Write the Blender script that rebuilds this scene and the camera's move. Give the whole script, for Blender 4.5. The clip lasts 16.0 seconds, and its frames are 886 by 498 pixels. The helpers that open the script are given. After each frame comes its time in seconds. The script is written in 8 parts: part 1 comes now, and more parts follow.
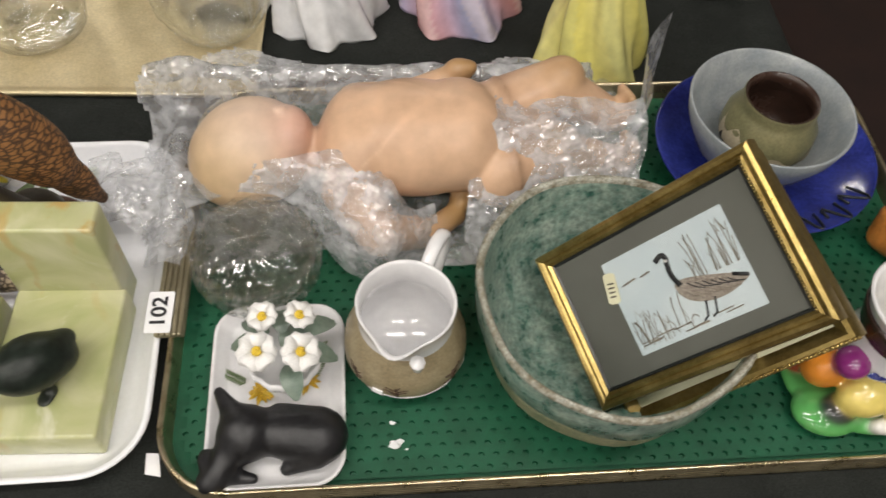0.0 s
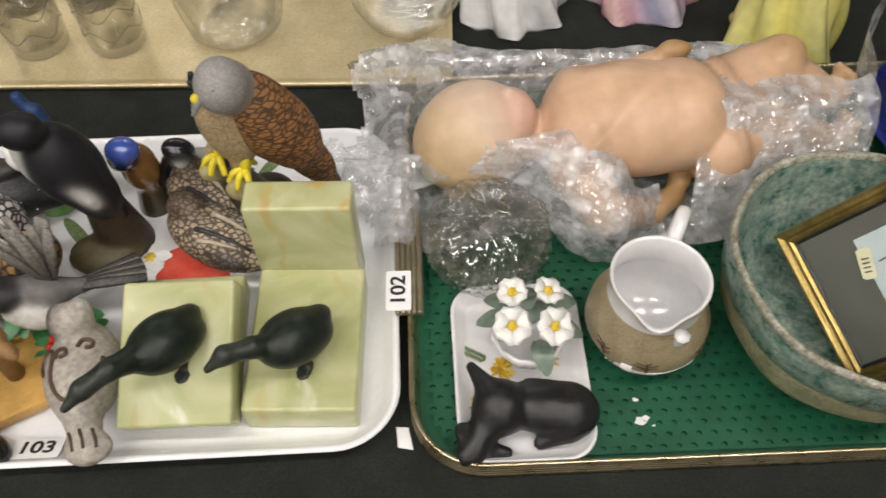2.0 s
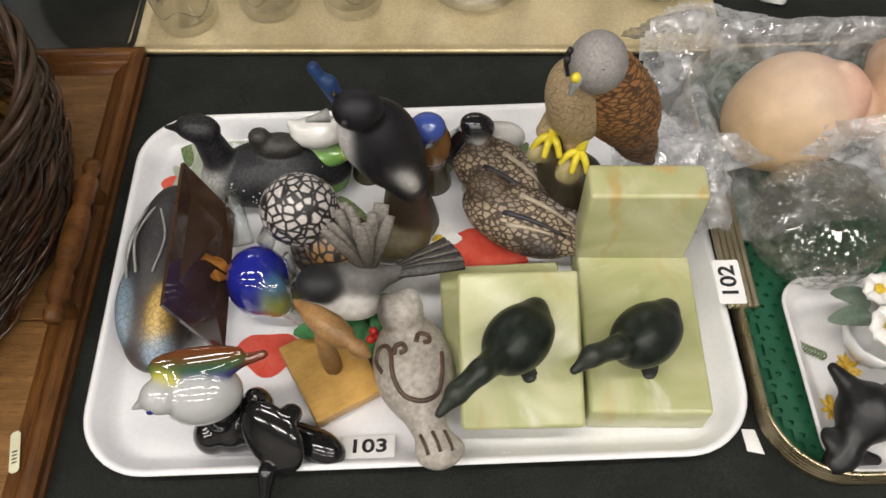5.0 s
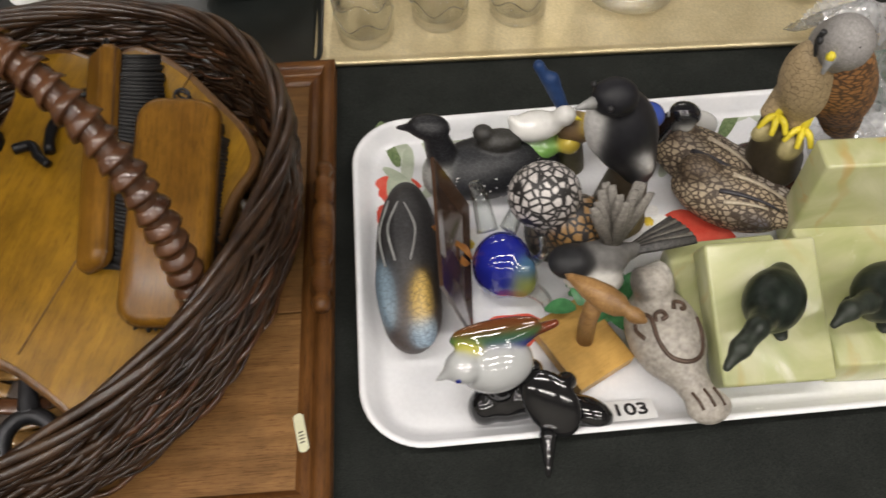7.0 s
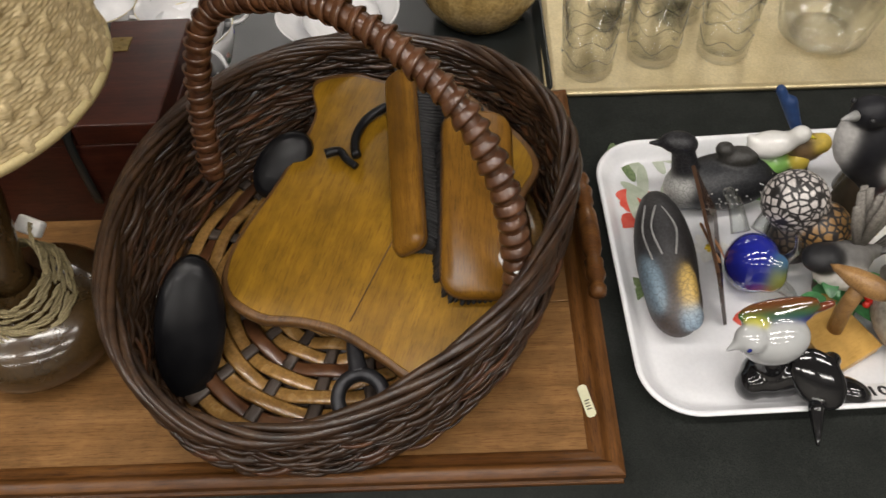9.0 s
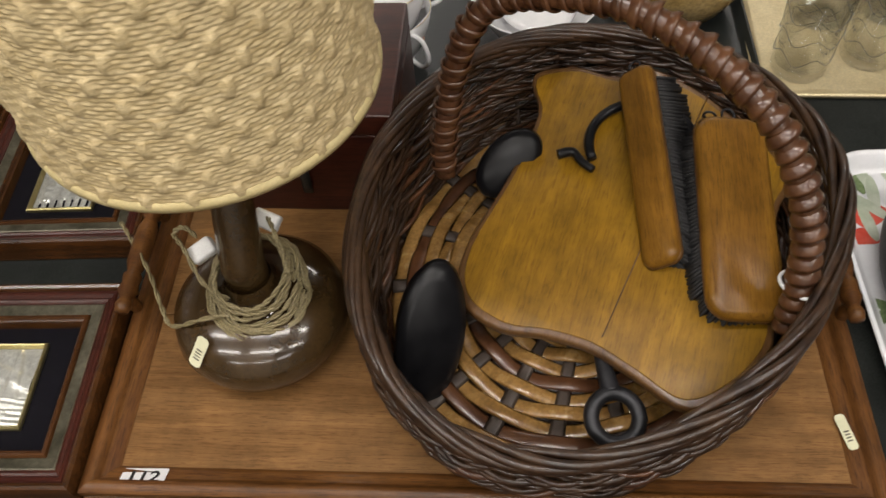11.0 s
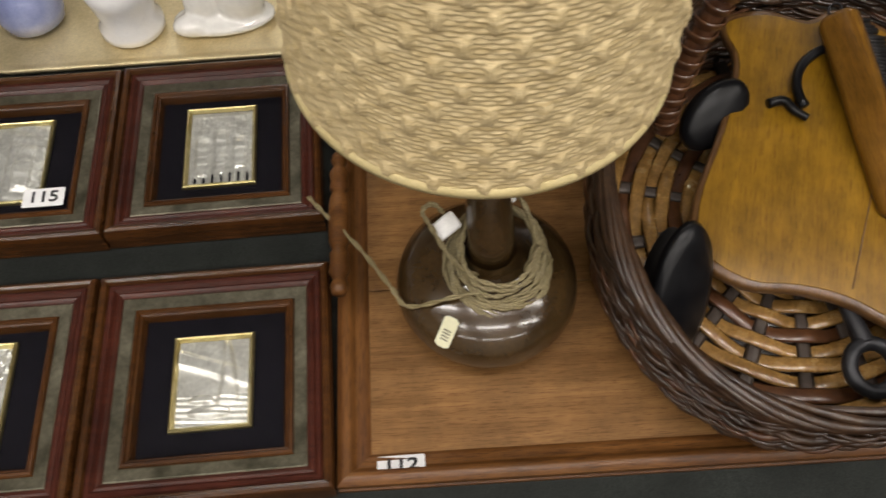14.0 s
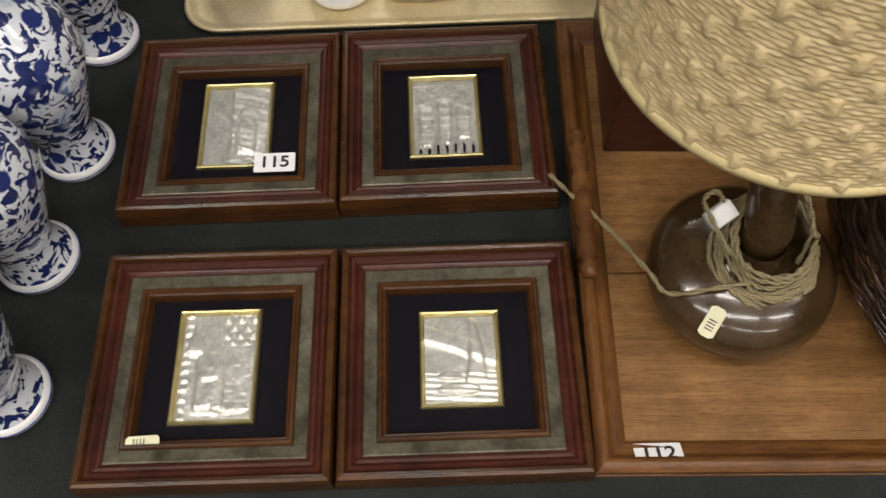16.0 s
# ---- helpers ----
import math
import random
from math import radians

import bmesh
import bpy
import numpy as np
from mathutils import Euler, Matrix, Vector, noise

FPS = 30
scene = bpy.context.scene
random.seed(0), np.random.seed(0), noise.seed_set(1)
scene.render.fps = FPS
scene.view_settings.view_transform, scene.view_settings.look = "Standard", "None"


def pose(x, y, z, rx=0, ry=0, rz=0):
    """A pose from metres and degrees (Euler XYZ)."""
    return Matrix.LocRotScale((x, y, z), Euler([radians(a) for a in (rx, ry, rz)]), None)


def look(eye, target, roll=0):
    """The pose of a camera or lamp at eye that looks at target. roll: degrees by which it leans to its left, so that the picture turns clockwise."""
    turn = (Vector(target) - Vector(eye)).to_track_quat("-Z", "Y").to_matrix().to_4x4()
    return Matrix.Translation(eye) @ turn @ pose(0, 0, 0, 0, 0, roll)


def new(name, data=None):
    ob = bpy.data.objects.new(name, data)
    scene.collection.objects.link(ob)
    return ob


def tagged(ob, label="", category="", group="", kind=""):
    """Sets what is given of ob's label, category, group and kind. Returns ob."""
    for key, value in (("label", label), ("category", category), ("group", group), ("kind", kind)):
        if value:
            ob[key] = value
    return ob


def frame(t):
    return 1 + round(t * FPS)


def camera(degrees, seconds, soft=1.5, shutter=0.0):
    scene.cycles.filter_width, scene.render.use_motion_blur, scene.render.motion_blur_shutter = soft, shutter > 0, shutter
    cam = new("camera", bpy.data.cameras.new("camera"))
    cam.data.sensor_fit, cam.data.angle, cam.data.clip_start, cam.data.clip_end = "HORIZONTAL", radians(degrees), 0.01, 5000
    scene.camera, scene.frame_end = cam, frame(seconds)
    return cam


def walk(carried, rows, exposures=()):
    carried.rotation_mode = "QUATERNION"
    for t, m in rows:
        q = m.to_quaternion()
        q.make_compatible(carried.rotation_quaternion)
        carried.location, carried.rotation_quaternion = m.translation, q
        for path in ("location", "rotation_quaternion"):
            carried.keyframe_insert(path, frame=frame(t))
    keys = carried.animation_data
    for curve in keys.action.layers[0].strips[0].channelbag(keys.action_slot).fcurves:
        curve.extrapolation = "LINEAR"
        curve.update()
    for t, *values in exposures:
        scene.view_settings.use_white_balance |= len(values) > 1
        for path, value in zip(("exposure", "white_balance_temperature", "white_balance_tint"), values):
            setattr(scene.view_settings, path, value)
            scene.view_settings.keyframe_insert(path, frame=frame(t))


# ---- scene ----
cam = camera(57.0, 16.0, shutter=0.45)
PATH = [
    (0, (0.0119, 0.2209, 1.3423), (0.1221, 1.0646, 0.1070), 4.74),
    (0.5, (-0.0245, 0.2158, 1.3394), (0.0644, 1.0710, 0.1103), 2.91),
    (1, (-0.0548, 0.2166, 1.3395), (0.0124, 1.0768, 0.1125), 1.00),
    (1.5, (-0.0963, 0.2097, 1.3362), (-0.0485, 1.0711, 0.1091), 0.24),
    (2, (-0.1328, 0.2045, 1.3307), (-0.1178, 1.0662, 0.1030), -0.87),
    (2.5, (-0.1598, 0.2048, 1.3325), (-0.1899, 1.0711, 0.1083), -2.47),
    (3, (-0.2013, 0.2209, 1.3287), (-0.2686, 1.0803, 0.1011), -3.64),
    (3.5, (-0.2575, 0.2356, 1.3268), (-0.3478, 1.0816, 0.0915), -4.98),
    (5.8, (-0.4352, 0.2606, 1.3084), (-0.4079, 1.0282, 0.0200), -0.85),
    (6, (-0.4569, 0.2553, 1.3109), (-0.4261, 1.0237, 0.0231), -1.10),
    (6.5, (-0.5116, 0.2391, 1.3234), (-0.4832, 1.0211, 0.0436), -2.31),
    (7, (-0.5678, 0.2133, 1.3372), (-0.5456, 1.0359, 0.0831), -2.59),
    (7.5, (-0.6205, 0.1826, 1.3518), (-0.6164, 1.0428, 0.1230), -3.03),
    (8, (-0.6808, 0.1629, 1.3621), (-0.6975, 1.0543, 0.1558), -3.77),
    (8.5, (-0.7337, 0.1425, 1.3745), (-0.7643, 1.0565, 0.1855), -4.42),
    (9, (-0.7613, 0.1177, 1.3813), (-0.8165, 1.0447, 0.2033), -5.12),
    (9.5, (-0.7750, 0.1148, 1.3839), (-0.8790, 1.0565, 0.2210), -6.25),
    (10, (-0.8096, 0.1296, 1.3865), (-0.9745, 1.0570, 0.2191), -7.63),
    (10.2, (-0.8356, 0.1358, 1.3857), (-1.0053, 1.0590, 0.2158), -7.54),
    (12.3, (-1.0615, 0.2055, 1.3932), (-1.0176, 0.9822, 0.1107), 1.66),
    (12.5, (-1.0653, 0.2089, 1.3874), (-1.0186, 0.9836, 0.1038), 1.66),
    (13, (-1.0863, 0.2087, 1.3845), (-1.0255, 0.9781, 0.0983), 1.77),
    (13.5, (-1.1443, 0.2046, 1.3898), (-1.0926, 0.9785, 0.1058), 0.68),
    (14, (-1.2121, 0.2070, 1.3926), (-1.1597, 0.9670, 0.1005), 0.43),
    (14.5, (-1.2744, 0.2165, 1.3968), (-1.2135, 0.9487, 0.0891), 1.39),
    (15, (-1.3263, 0.2235, 1.4030), (-1.2878, 0.9344, 0.0827), 0.42),
    (15.2, (-1.3405, 0.2248, 1.3985), (-1.3169, 0.9361, 0.0781), -0.22),
    (15.6, (-1.3689, 0.2266, 1.3936), (-1.3609, 0.9351, 0.0715), -0.58),
    (16, (-1.3905, 0.2373, 1.3920), (-1.4003, 0.9274, 0.0602), -1.18),
]
walk(cam, [(t, look(eye, target, roll)) for t, eye, target, roll in PATH])

# ---------------- light: a hall with fluorescent ceiling fittings ----------------
world = bpy.data.worlds.new("hall_world")
scene.world = world
world.use_nodes = True
world.node_tree.nodes["Background"].inputs[0].default_value = (1.0, 0.95, 0.86, 1)
world.node_tree.nodes["Background"].inputs[1].default_value = 0.05
scene.view_settings.exposure = 0.0
LAMP_POWER = 14.1
LAMP_COLOUR = (1.0, 0.943, 0.882)
# Unseen rows; the one at y = -2.3 is added to brighten upright fronts.
LAMP_SPOTS = [(-2.6, -2.3), (-1.0, -2.3), (0.6, -2.3), (-2.6, -0.8), (-1.0, -0.8), (0.6, -0.8), (-2.6, 0.2), (-1.0, 0.2), (0.6, 0.2), (-1.8, 3.7), (0.2, 3.7)]


# ---------------- small helpers ----------------
def V3(*a):
    return Vector(a)


def link_mesh(name, bm, material, parent=None, label="", smooth=True):
    me = bpy.data.meshes.new(name)
    bm.normal_update()
    bm.to_mesh(me)
    bm.free()
    if smooth:
        me.shade_smooth()
    for m in (material if isinstance(material, (list, tuple)) else [material]):
        me.materials.append(m)
    ob = new(name, me)
    if parent is not None:
        ob.parent = parent
    if label:
        ob["label"] = label
    return ob


def part(name, bm, material, parent, label="", smooth=True):
    return link_mesh(name, bm, material, parent, label, smooth)


def thing(name, label, category, at=(0, 0, 0), turn=0.0, group="", tilt=(0, 0)):
    ob = new(name)
    ob.empty_display_size = 0.02
    ob.matrix_basis = pose(at[0], at[1], at[2], tilt[0], tilt[1], turn)
    return tagged(ob, label, category, group)


def solo(name, bm, material, label, category, at=(0, 0, 0), turn=0.0, group="", tilt=(0, 0), smooth=True, kind=""):
    ob = link_mesh(name, bm, material, None, "", smooth)
    ob.matrix_basis = pose(at[0], at[1], at[2], tilt[0], tilt[1], turn)
    return tagged(ob, label, category, group, kind)


def sharp(ob, degrees=35):
    ob.data.set_sharp_from_angle(angle=radians(degrees))
    return ob


def rr_ring(w, d, r, n=8):
    """Points of a rounded rectangle, counter-clockwise."""
    r = max(min(r, w / 2 - 1e-4, d / 2 - 1e-4), 1e-4)
    out = []
    for cx, cy, a0 in ((w / 2 - r, d / 2 - r, 0), (-w / 2 + r, d / 2 - r, 90), (-w / 2 + r, -d / 2 + r, 180), (w / 2 - r, -d / 2 + r, 270)):
        for k in range(n + 1):
            a = radians(a0 + 90 * k / n)
            out.append((cx + r * math.cos(a), cy + r * math.sin(a)))
    return out


def rr_loft(w, d, r, profile, n=8, cap_start=True, cap_end=True, bm=None, off=(0, 0, 0)):
    """Rings of a rounded rectangle: profile is a list of (inset, z)."""
    bm = bm or bmesh.new()
    rings = []
    for inset, z in profile:
        ring = [bm.verts.new((x + off[0], y + off[1], z + off[2])) for x, y in rr_ring(w - 2 * inset, d - 2 * inset, max(r - inset, 0.0008), n)]
        rings.append(ring)
    for a, b in zip(rings, rings[1:]):
        for k in range(len(a)):
            k2 = (k + 1) % len(a)
            bm.faces.new((a[k], a[k2], b[k2], b[k]))
    if cap_start:
        bm.faces.new(rings[0][::-1])
    if cap_end:
        bm.faces.new(rings[-1])
    return bm


def refine(profile, steps=4):
    """The same profile with more rings."""
    out = [profile[0]]
    for (r0, z0), (r1, z1) in zip(profile, profile[1:]):
        out += [(r0 + (r1 - r0) * k / steps, z0 + (z1 - z0) * k / steps) for k in range(1, steps + 1)]
    return out


def lathe(profile, n=48, bm=None, shape=None, off=(0, 0, 0), close=False):
    """Turn a list of (radius, z). shape(angle, radius, z) may bend a ring point."""
    bm = bm or bmesh.new()
    rings = []
    for r, z in profile:
        if r < 1e-5:
            rings.append([bm.verts.new((off[0], off[1], z + off[2]))])
            continue
        ring = []
        for k in range(n):
            a = 2 * math.pi * k / n
            p = shape(a, r, z) if shape else (r * math.cos(a), r * math.sin(a), z)
            ring.append(bm.verts.new((p[0] + off[0], p[1] + off[1], p[2] + off[2])))
        rings.append(ring)
    pairs = list(zip(rings, rings[1:])) + ([(rings[-1], rings[0])] if close else [])
    for a, b in pairs:
        for k in range(n):
            k2 = (k + 1) % n
            if len(a) == 1 and len(b) == 1:
                continue
            if len(a) == 1:
                bm.faces.new((a[0], b[k2], b[k]))
            elif len(b) == 1:
                bm.faces.new((a[k], a[k2], b[0]))
            else:
                bm.faces.new((a[k], a[k2], b[k2], b[k]))
    return bm


def smooth_path(points, steps=6, closed=False):
    """Catmull-Rom through the points."""
    pts = [Vector(p) for p in points]
    n = len(pts)
    out = []
    for i in range(n if closed else n - 1):
        p0 = pts[(i - 1) % n] if closed or i > 0 else pts[0]
        p1, p2 = pts[i], pts[(i + 1) % n]
        p3 = pts[(i + 2) % n] if closed or i + 2 < n else pts[-1]
        for k in range(steps):
            t = k / steps
            out.append(0.5 * ((2 * p1) + (p2 - p0) * t + (2 * p0 - 5 * p1 + 4 * p2 - p3) * t * t + (3 * p1 - p0 - 3 * p2 + p3) * t * t * t))
    if not closed:
        out.append(pts[-1])
    return out


def tube(path, radius, n=6, closed=False, bm=None, flat=1.0, up=None):
    """A tube along a list of points; radius a number or a function of 0..1; flat squeezes it along its up side."""
    bm = bm or bmesh.new()
    path = [Vector(p) for p in path]
    m = len(path)
    rings, normal = [], None
    for i, p in enumerate(path):
        a = path[(i - 1) % m] if closed or i > 0 else p
        b = path[(i + 1) % m] if closed or i < m - 1 else p
        t = (b - a).normalized()
        if up is not None:
            u = Vector(up(p) if callable(up) else up)
            normal = (u - t * u.dot(t)).normalized()
        elif normal is None:
            u = Vector((0, 0, 1)) if abs(t.z) < 0.9 else Vector((1, 0, 0))
            normal = (u - t * u.dot(t)).normalized()
        else:
            normal = (normal - t * normal.dot(t)).normalized()
        side = t.cross(normal)
        r = radius(i / max(m - 1, 1)) if callable(radius) else radius
        rings.append([bm.verts.new(p + side * (r * math.cos(2 * math.pi * k / n)) + normal * (r * flat * math.sin(2 * math.pi * k / n))) for k in range(n)])
    for i in range(m if closed else m - 1):
        a, b = rings[i], rings[(i + 1) % m]
        for k in range(n):
            k2 = (k + 1) % n
            bm.faces.new((a[k], a[k2], b[k2], b[k]))
    if not closed:
        bm.faces.new(rings[0][::-1])
        bm.faces.new(rings[-1])
    return bm


def slab(outline, z0, z1, bevel=0.0, bm=None):
    """A plate from a flat outline (counter-clockwise), with rounded edges."""
    bm = bm or bmesh.new()
    pts = [Vector((p[0], p[1])) for p in outline]
    n = len(pts)

    def ring(inset, z):
        out = []
        for i in range(n):
            t = (pts[(i + 1) % n] - pts[i - 1]).normalized()
            nrm = Vector((-t.y, t.x))
            q = pts[i] + nrm * inset
            out.append(bm.verts.new((q.x, q.y, z)))
        return out
    b = bevel
    prof = [(b, z0), (b * 0.3, z0 + b * 0.3), (0, z0 + b), (0, z1 - b), (b * 0.3, z1 - b * 0.3), (b, z1)] if b else [(0, z0), (0, z1)]
    rings = [ring(i, z) for i, z in prof]
    for a, c in zip(rings, rings[1:]):
        for k in range(n):
            k2 = (k + 1) % n
            bm.faces.new((a[k], a[k2], c[k2], c[k]))
    bm.faces.new(rings[0][::-1])
    bm.faces.new(rings[-1])
    return bm


def block(w, d, h, bevel=0.002, bm=None, off=(0, 0, 0)):
    """A block with rounded edges, standing on z = 0."""
    b = bevel
    return rr_loft(w, d, b * 1.2, [(b, 0), (b * 0.3, b * 0.3), (0, b), (0, h - b), (b * 0.3, h - b * 0.3), (b, h)], n=3, bm=bm, off=off)


def ball(bm, at, r, n=10, scale=(1, 1, 1), turn=(0, 0, 0)):
    m = Matrix.LocRotScale(Vector(at), Euler([radians(a) for a in turn]), Vector([r * s for s in scale]))
    bmesh.ops.create_uvsphere(bm, u_segments=n, v_segments=max(n // 2 + 1, 4), radius=1, matrix=m)
    return bm


# ---- clay: smooth unions of ellipsoids and cones, meshed on a grid ----
def E(at, r, turn=(0, 0, 0), c=0):
    return ("e", np.array(at, float), np.array(r if hasattr(r, "__len__") else (r, r, r), float), np.array(Euler([radians(a) for a in turn]).to_matrix()), c)


def C(a, b, ra, rb, c=0):
    return ("c", np.array(a, float), np.array(b, float), (ra, rb), c)


def clay_field(p, prim):
    if prim[0] == "e":
        q = (p - prim[1]) @ prim[3]
        k0 = np.linalg.norm(q / prim[2], axis=-1)
        k1 = np.linalg.norm(q / prim[2] ** 2, axis=-1) + 1e-9
        return k0 * (k0 - 1) / k1
    a, b, (ra, rb) = prim[1], prim[2], prim[3]
    ab = b - a
    t = np.clip(((p - a) @ ab) / (ab @ ab), 0, 1)
    return np.linalg.norm(p - a - t[..., None] * ab, axis=-1) - (ra + (rb - ra) * t)


def clay(prims, colours, k=0.006, cell=0.003, edge=0.0025, cut_z=None):
    """A mesh with a colour per vertex, from prims whose last entry is an index into colours."""
    lo = np.full(3, 1e9)
    hi = -lo
    for q in prims:
        if q[0] == "e":
            m = np.abs(q[3]) @ q[2]
            lo, hi = np.minimum(lo, q[1] - m), np.maximum(hi, q[1] + m)
        else:
            r = max(q[3])
            lo, hi = np.minimum(lo, np.minimum(q[1], q[2]) - r), np.maximum(hi, np.maximum(q[1], q[2]) + r)
    lo, hi = lo - 3 * cell, hi + 3 * cell
    n = np.maximum(((hi - lo) / cell).astype(int) + 1, 4)
    axes = [lo[i] + cell * np.arange(n[i]) for i in range(3)]
    grid = np.stack(np.meshgrid(*axes, indexing="ij"), -1)
    d = None
    for q in prims:
        f = clay_field(grid, q)
        if d is None:
            d = f
        else:
            h = np.clip(0.5 + 0.5 * (d - f) / k, 0, 1)
            d = d * (1 - h) + f * h - k * h * (1 - h)
    if cut_z is not None:
        d = np.maximum(d, cut_z - grid[..., 2])
    s = d < 0
    corners = [(i, j, l) for i in (0, 1) for j in (0, 1) for l in (0, 1)]
    cnt = np.zeros(n - 1)
    acc = np.zeros((*(n - 1), 3))

    def sub(arr, o):
        return arr[o[0]:n[0] - 1 + o[0], o[1]:n[1] - 1 + o[1], o[2]:n[2] - 1 + o[2]]
    for x, a in enumerate(corners):
        for b in corners[x + 1:]:
            if sum(abs(a[i] - b[i]) for i in range(3)) != 1:
                continue
            da, db = sub(d, a), sub(d, b)
            cross = (da < 0) != (db < 0)
            t = np.where(cross, da / np.where(np.abs(da - db) < 1e-12, 1e-12, da - db), 0)
            for i in range(3):
                acc[..., i] += np.where(cross, a[i] + t * (b[i] - a[i]), 0)
            cnt += cross
    live = cnt > 0
    ids = np.full(n - 1, -1)
    ids[live] = np.arange(live.sum())
    base = np.stack(np.meshgrid(*[np.arange(m - 1) for m in n], indexing="ij"), -1)
    verts = lo + cell * (base[live] + acc[live] / cnt[live][:, None])
    faces = []
    for ax in range(3):
        u, v = (ax + 1) % 3, (ax + 2) % 3
        sl0 = [slice(1, m - 1) for m in n]
        sl0[ax] = slice(0, n[ax] - 1)
        sl1 = list(sl0)
        sl1[ax] = slice(1, n[ax])
        a, b = s[tuple(sl0)], s[tuple(sl1)]
        idx = np.argwhere(a != b)
        flip = a[a != b]
        idx = idx + np.array([0 if i == ax else 1 for i in range(3)])
        du, dv = np.eye(3, dtype=int)[u], np.eye(3, dtype=int)[v]
        q = [ids[tuple((idx - o).T)] for o in (du * 0, du, du + dv, dv)]
        f = np.stack(q, 1)
        f[~flip] = f[~flip][:, ::-1]
        faces.append(f)
    faces = np.concatenate(faces)
    faces = faces[(faces >= 0).all(1)]
    me = bpy.data.meshes.new("clay")
    me.from_pydata(verts.tolist(), [], faces.tolist())
    w = np.stack([np.exp(-np.clip(clay_field(verts, q), -0.02, 0.2) / edge) for q in prims], 1)
    w /= w.sum(1, keepdims=True) + 1e-12
    col = w @ np.array([colours[q[-1]] for q in prims], float)
    attr = me.color_attributes.new("Tone", "FLOAT_COLOR", "POINT")
    attr.data.foreach_set("color", np.c_[col, np.ones(len(col))].astype(np.float32).ravel())
    me.shade_smooth()
    return me


def clay_thing(name, prims, colours, material, label, category, at=(0, 0, 0), turn=0.0, k=0.006, cell=0.003, edge=0.0025, tilt=(0, 0), group="", parent=None, cut_z=None):
    me = clay(prims, colours, k, cell, edge, cut_z)
    me.name = name
    me.materials.append(material)
    ob = new(name, me)
    ob.matrix_basis = pose(at[0], at[1], at[2], tilt[0], tilt[1], turn)
    if parent is not None:
        ob.parent = parent
        if label:
            ob["label"] = label
        return ob
    return tagged(ob, label, category, group)


# ---------------- materials ----------------
def base_material(name):
    m = bpy.data.materials.new(name)
    m.use_nodes = True
    nt = m.node_tree
    return m, nt, nt.nodes["Principled BSDF"], nt.nodes.new("ShaderNodeTexCoord")


def nd(nt, kind, **kw):
    node = nt.nodes.new("ShaderNode" + kind)
    for key, v in kw.items():
        node.inputs[key].default_value = v
    return node


def ramp(nt, src, stops):
    r = nt.nodes.new("ShaderNodeValToRGB")
    el = r.color_ramp.elements
    while len(el) > len(stops):
        el.remove(el[-1])
    while len(el) < len(stops):
        el.new(0.5)
    for e, (pos, c) in zip(el, stops):
        e.position = pos
        e.color = (*c, 1) if len(c) == 3 else c
    nt.links.new(src, r.inputs[0])
    return r


def blend(nt, fac, a, b, mode="MIX"):
    mx = nt.nodes.new("ShaderNodeMix")
    mx.data_type = "RGBA"
    mx.blend_type = mode
    for sock, v in ((mx.inputs[0], fac), (mx.inputs[6], a), (mx.inputs[7], b)):
        if hasattr(v, "is_linked"):
            nt.links.new(v, sock)
        else:
            sock.default_value = v if not isinstance(v, tuple) else (*v, 1)[:4]
    return mx.outputs[2]


def bump(nt, bsdf, height, strength=0.2, distance=0.001):
    b = nd(nt, "Bump", Strength=strength, Distance=distance)
    nt.links.new(height, b.inputs["Height"])
    if bsdf.inputs["Normal"].is_linked:
        nt.links.new(bsdf.inputs["Normal"].links[0].from_socket, b.inputs["Normal"])
    nt.links.new(b.outputs[0], bsdf.inputs["Normal"])


def surface(name, a, b, scale=60.0, rough=0.4, metal=0.0, fine=900.0, relief=0.15, coat=0.0, vary=0.08, stretch=(1, 1, 1), depth=0.0006, spec=0.5):
    """Two tones mottled at one scale, a fine grain at another, uneven gloss."""
    m, nt, p, tc = base_material(name)
    mp = nt.nodes.new("ShaderNodeMapping")
    mp.inputs["Scale"].default_value = stretch
    nt.links.new(tc.outputs["Object"], mp.inputs[0])
    n1 = nd(nt, "TexNoise", Scale=scale, Detail=5.0, Roughness=0.6)
    n2 = nd(nt, "TexNoise", Scale=fine, Detail=2.0)
    nt.links.new(mp.outputs[0], n1.inputs["Vector"])
    nt.links.new(mp.outputs[0], n2.inputs["Vector"])
    r1 = ramp(nt, n1.outputs[0], [(0.32, a), (0.68, b)])
    g = ramp(nt, n2.outputs[0], [(0.3, (1 - vary,) * 3), (0.7, (1 + vary,) * 3)])
    col = blend(nt, 1.0, r1.outputs[0], g.outputs[0], "MULTIPLY")
    nt.links.new(col, p.inputs["Base Color"])
    rr = nd(nt, "MapRange")
    rr.inputs[3].default_value, rr.inputs[4].default_value = max(rough - 0.08, 0.02), min(rough + 0.1, 1)
    nt.links.new(n1.outputs[0], rr.inputs[0])
    nt.links.new(rr.outputs[0], p.inputs["Roughness"])
    p.inputs["Metallic"].default_value = metal
    p.inputs["Coat Weight"].default_value = coat
    p.inputs["Coat Roughness"].default_value = 0.08
    p.inputs["Specular IOR Level"].default_value = spec
    if relief:
        bump(nt, p, n2.outputs[0], relief, depth)
    return m


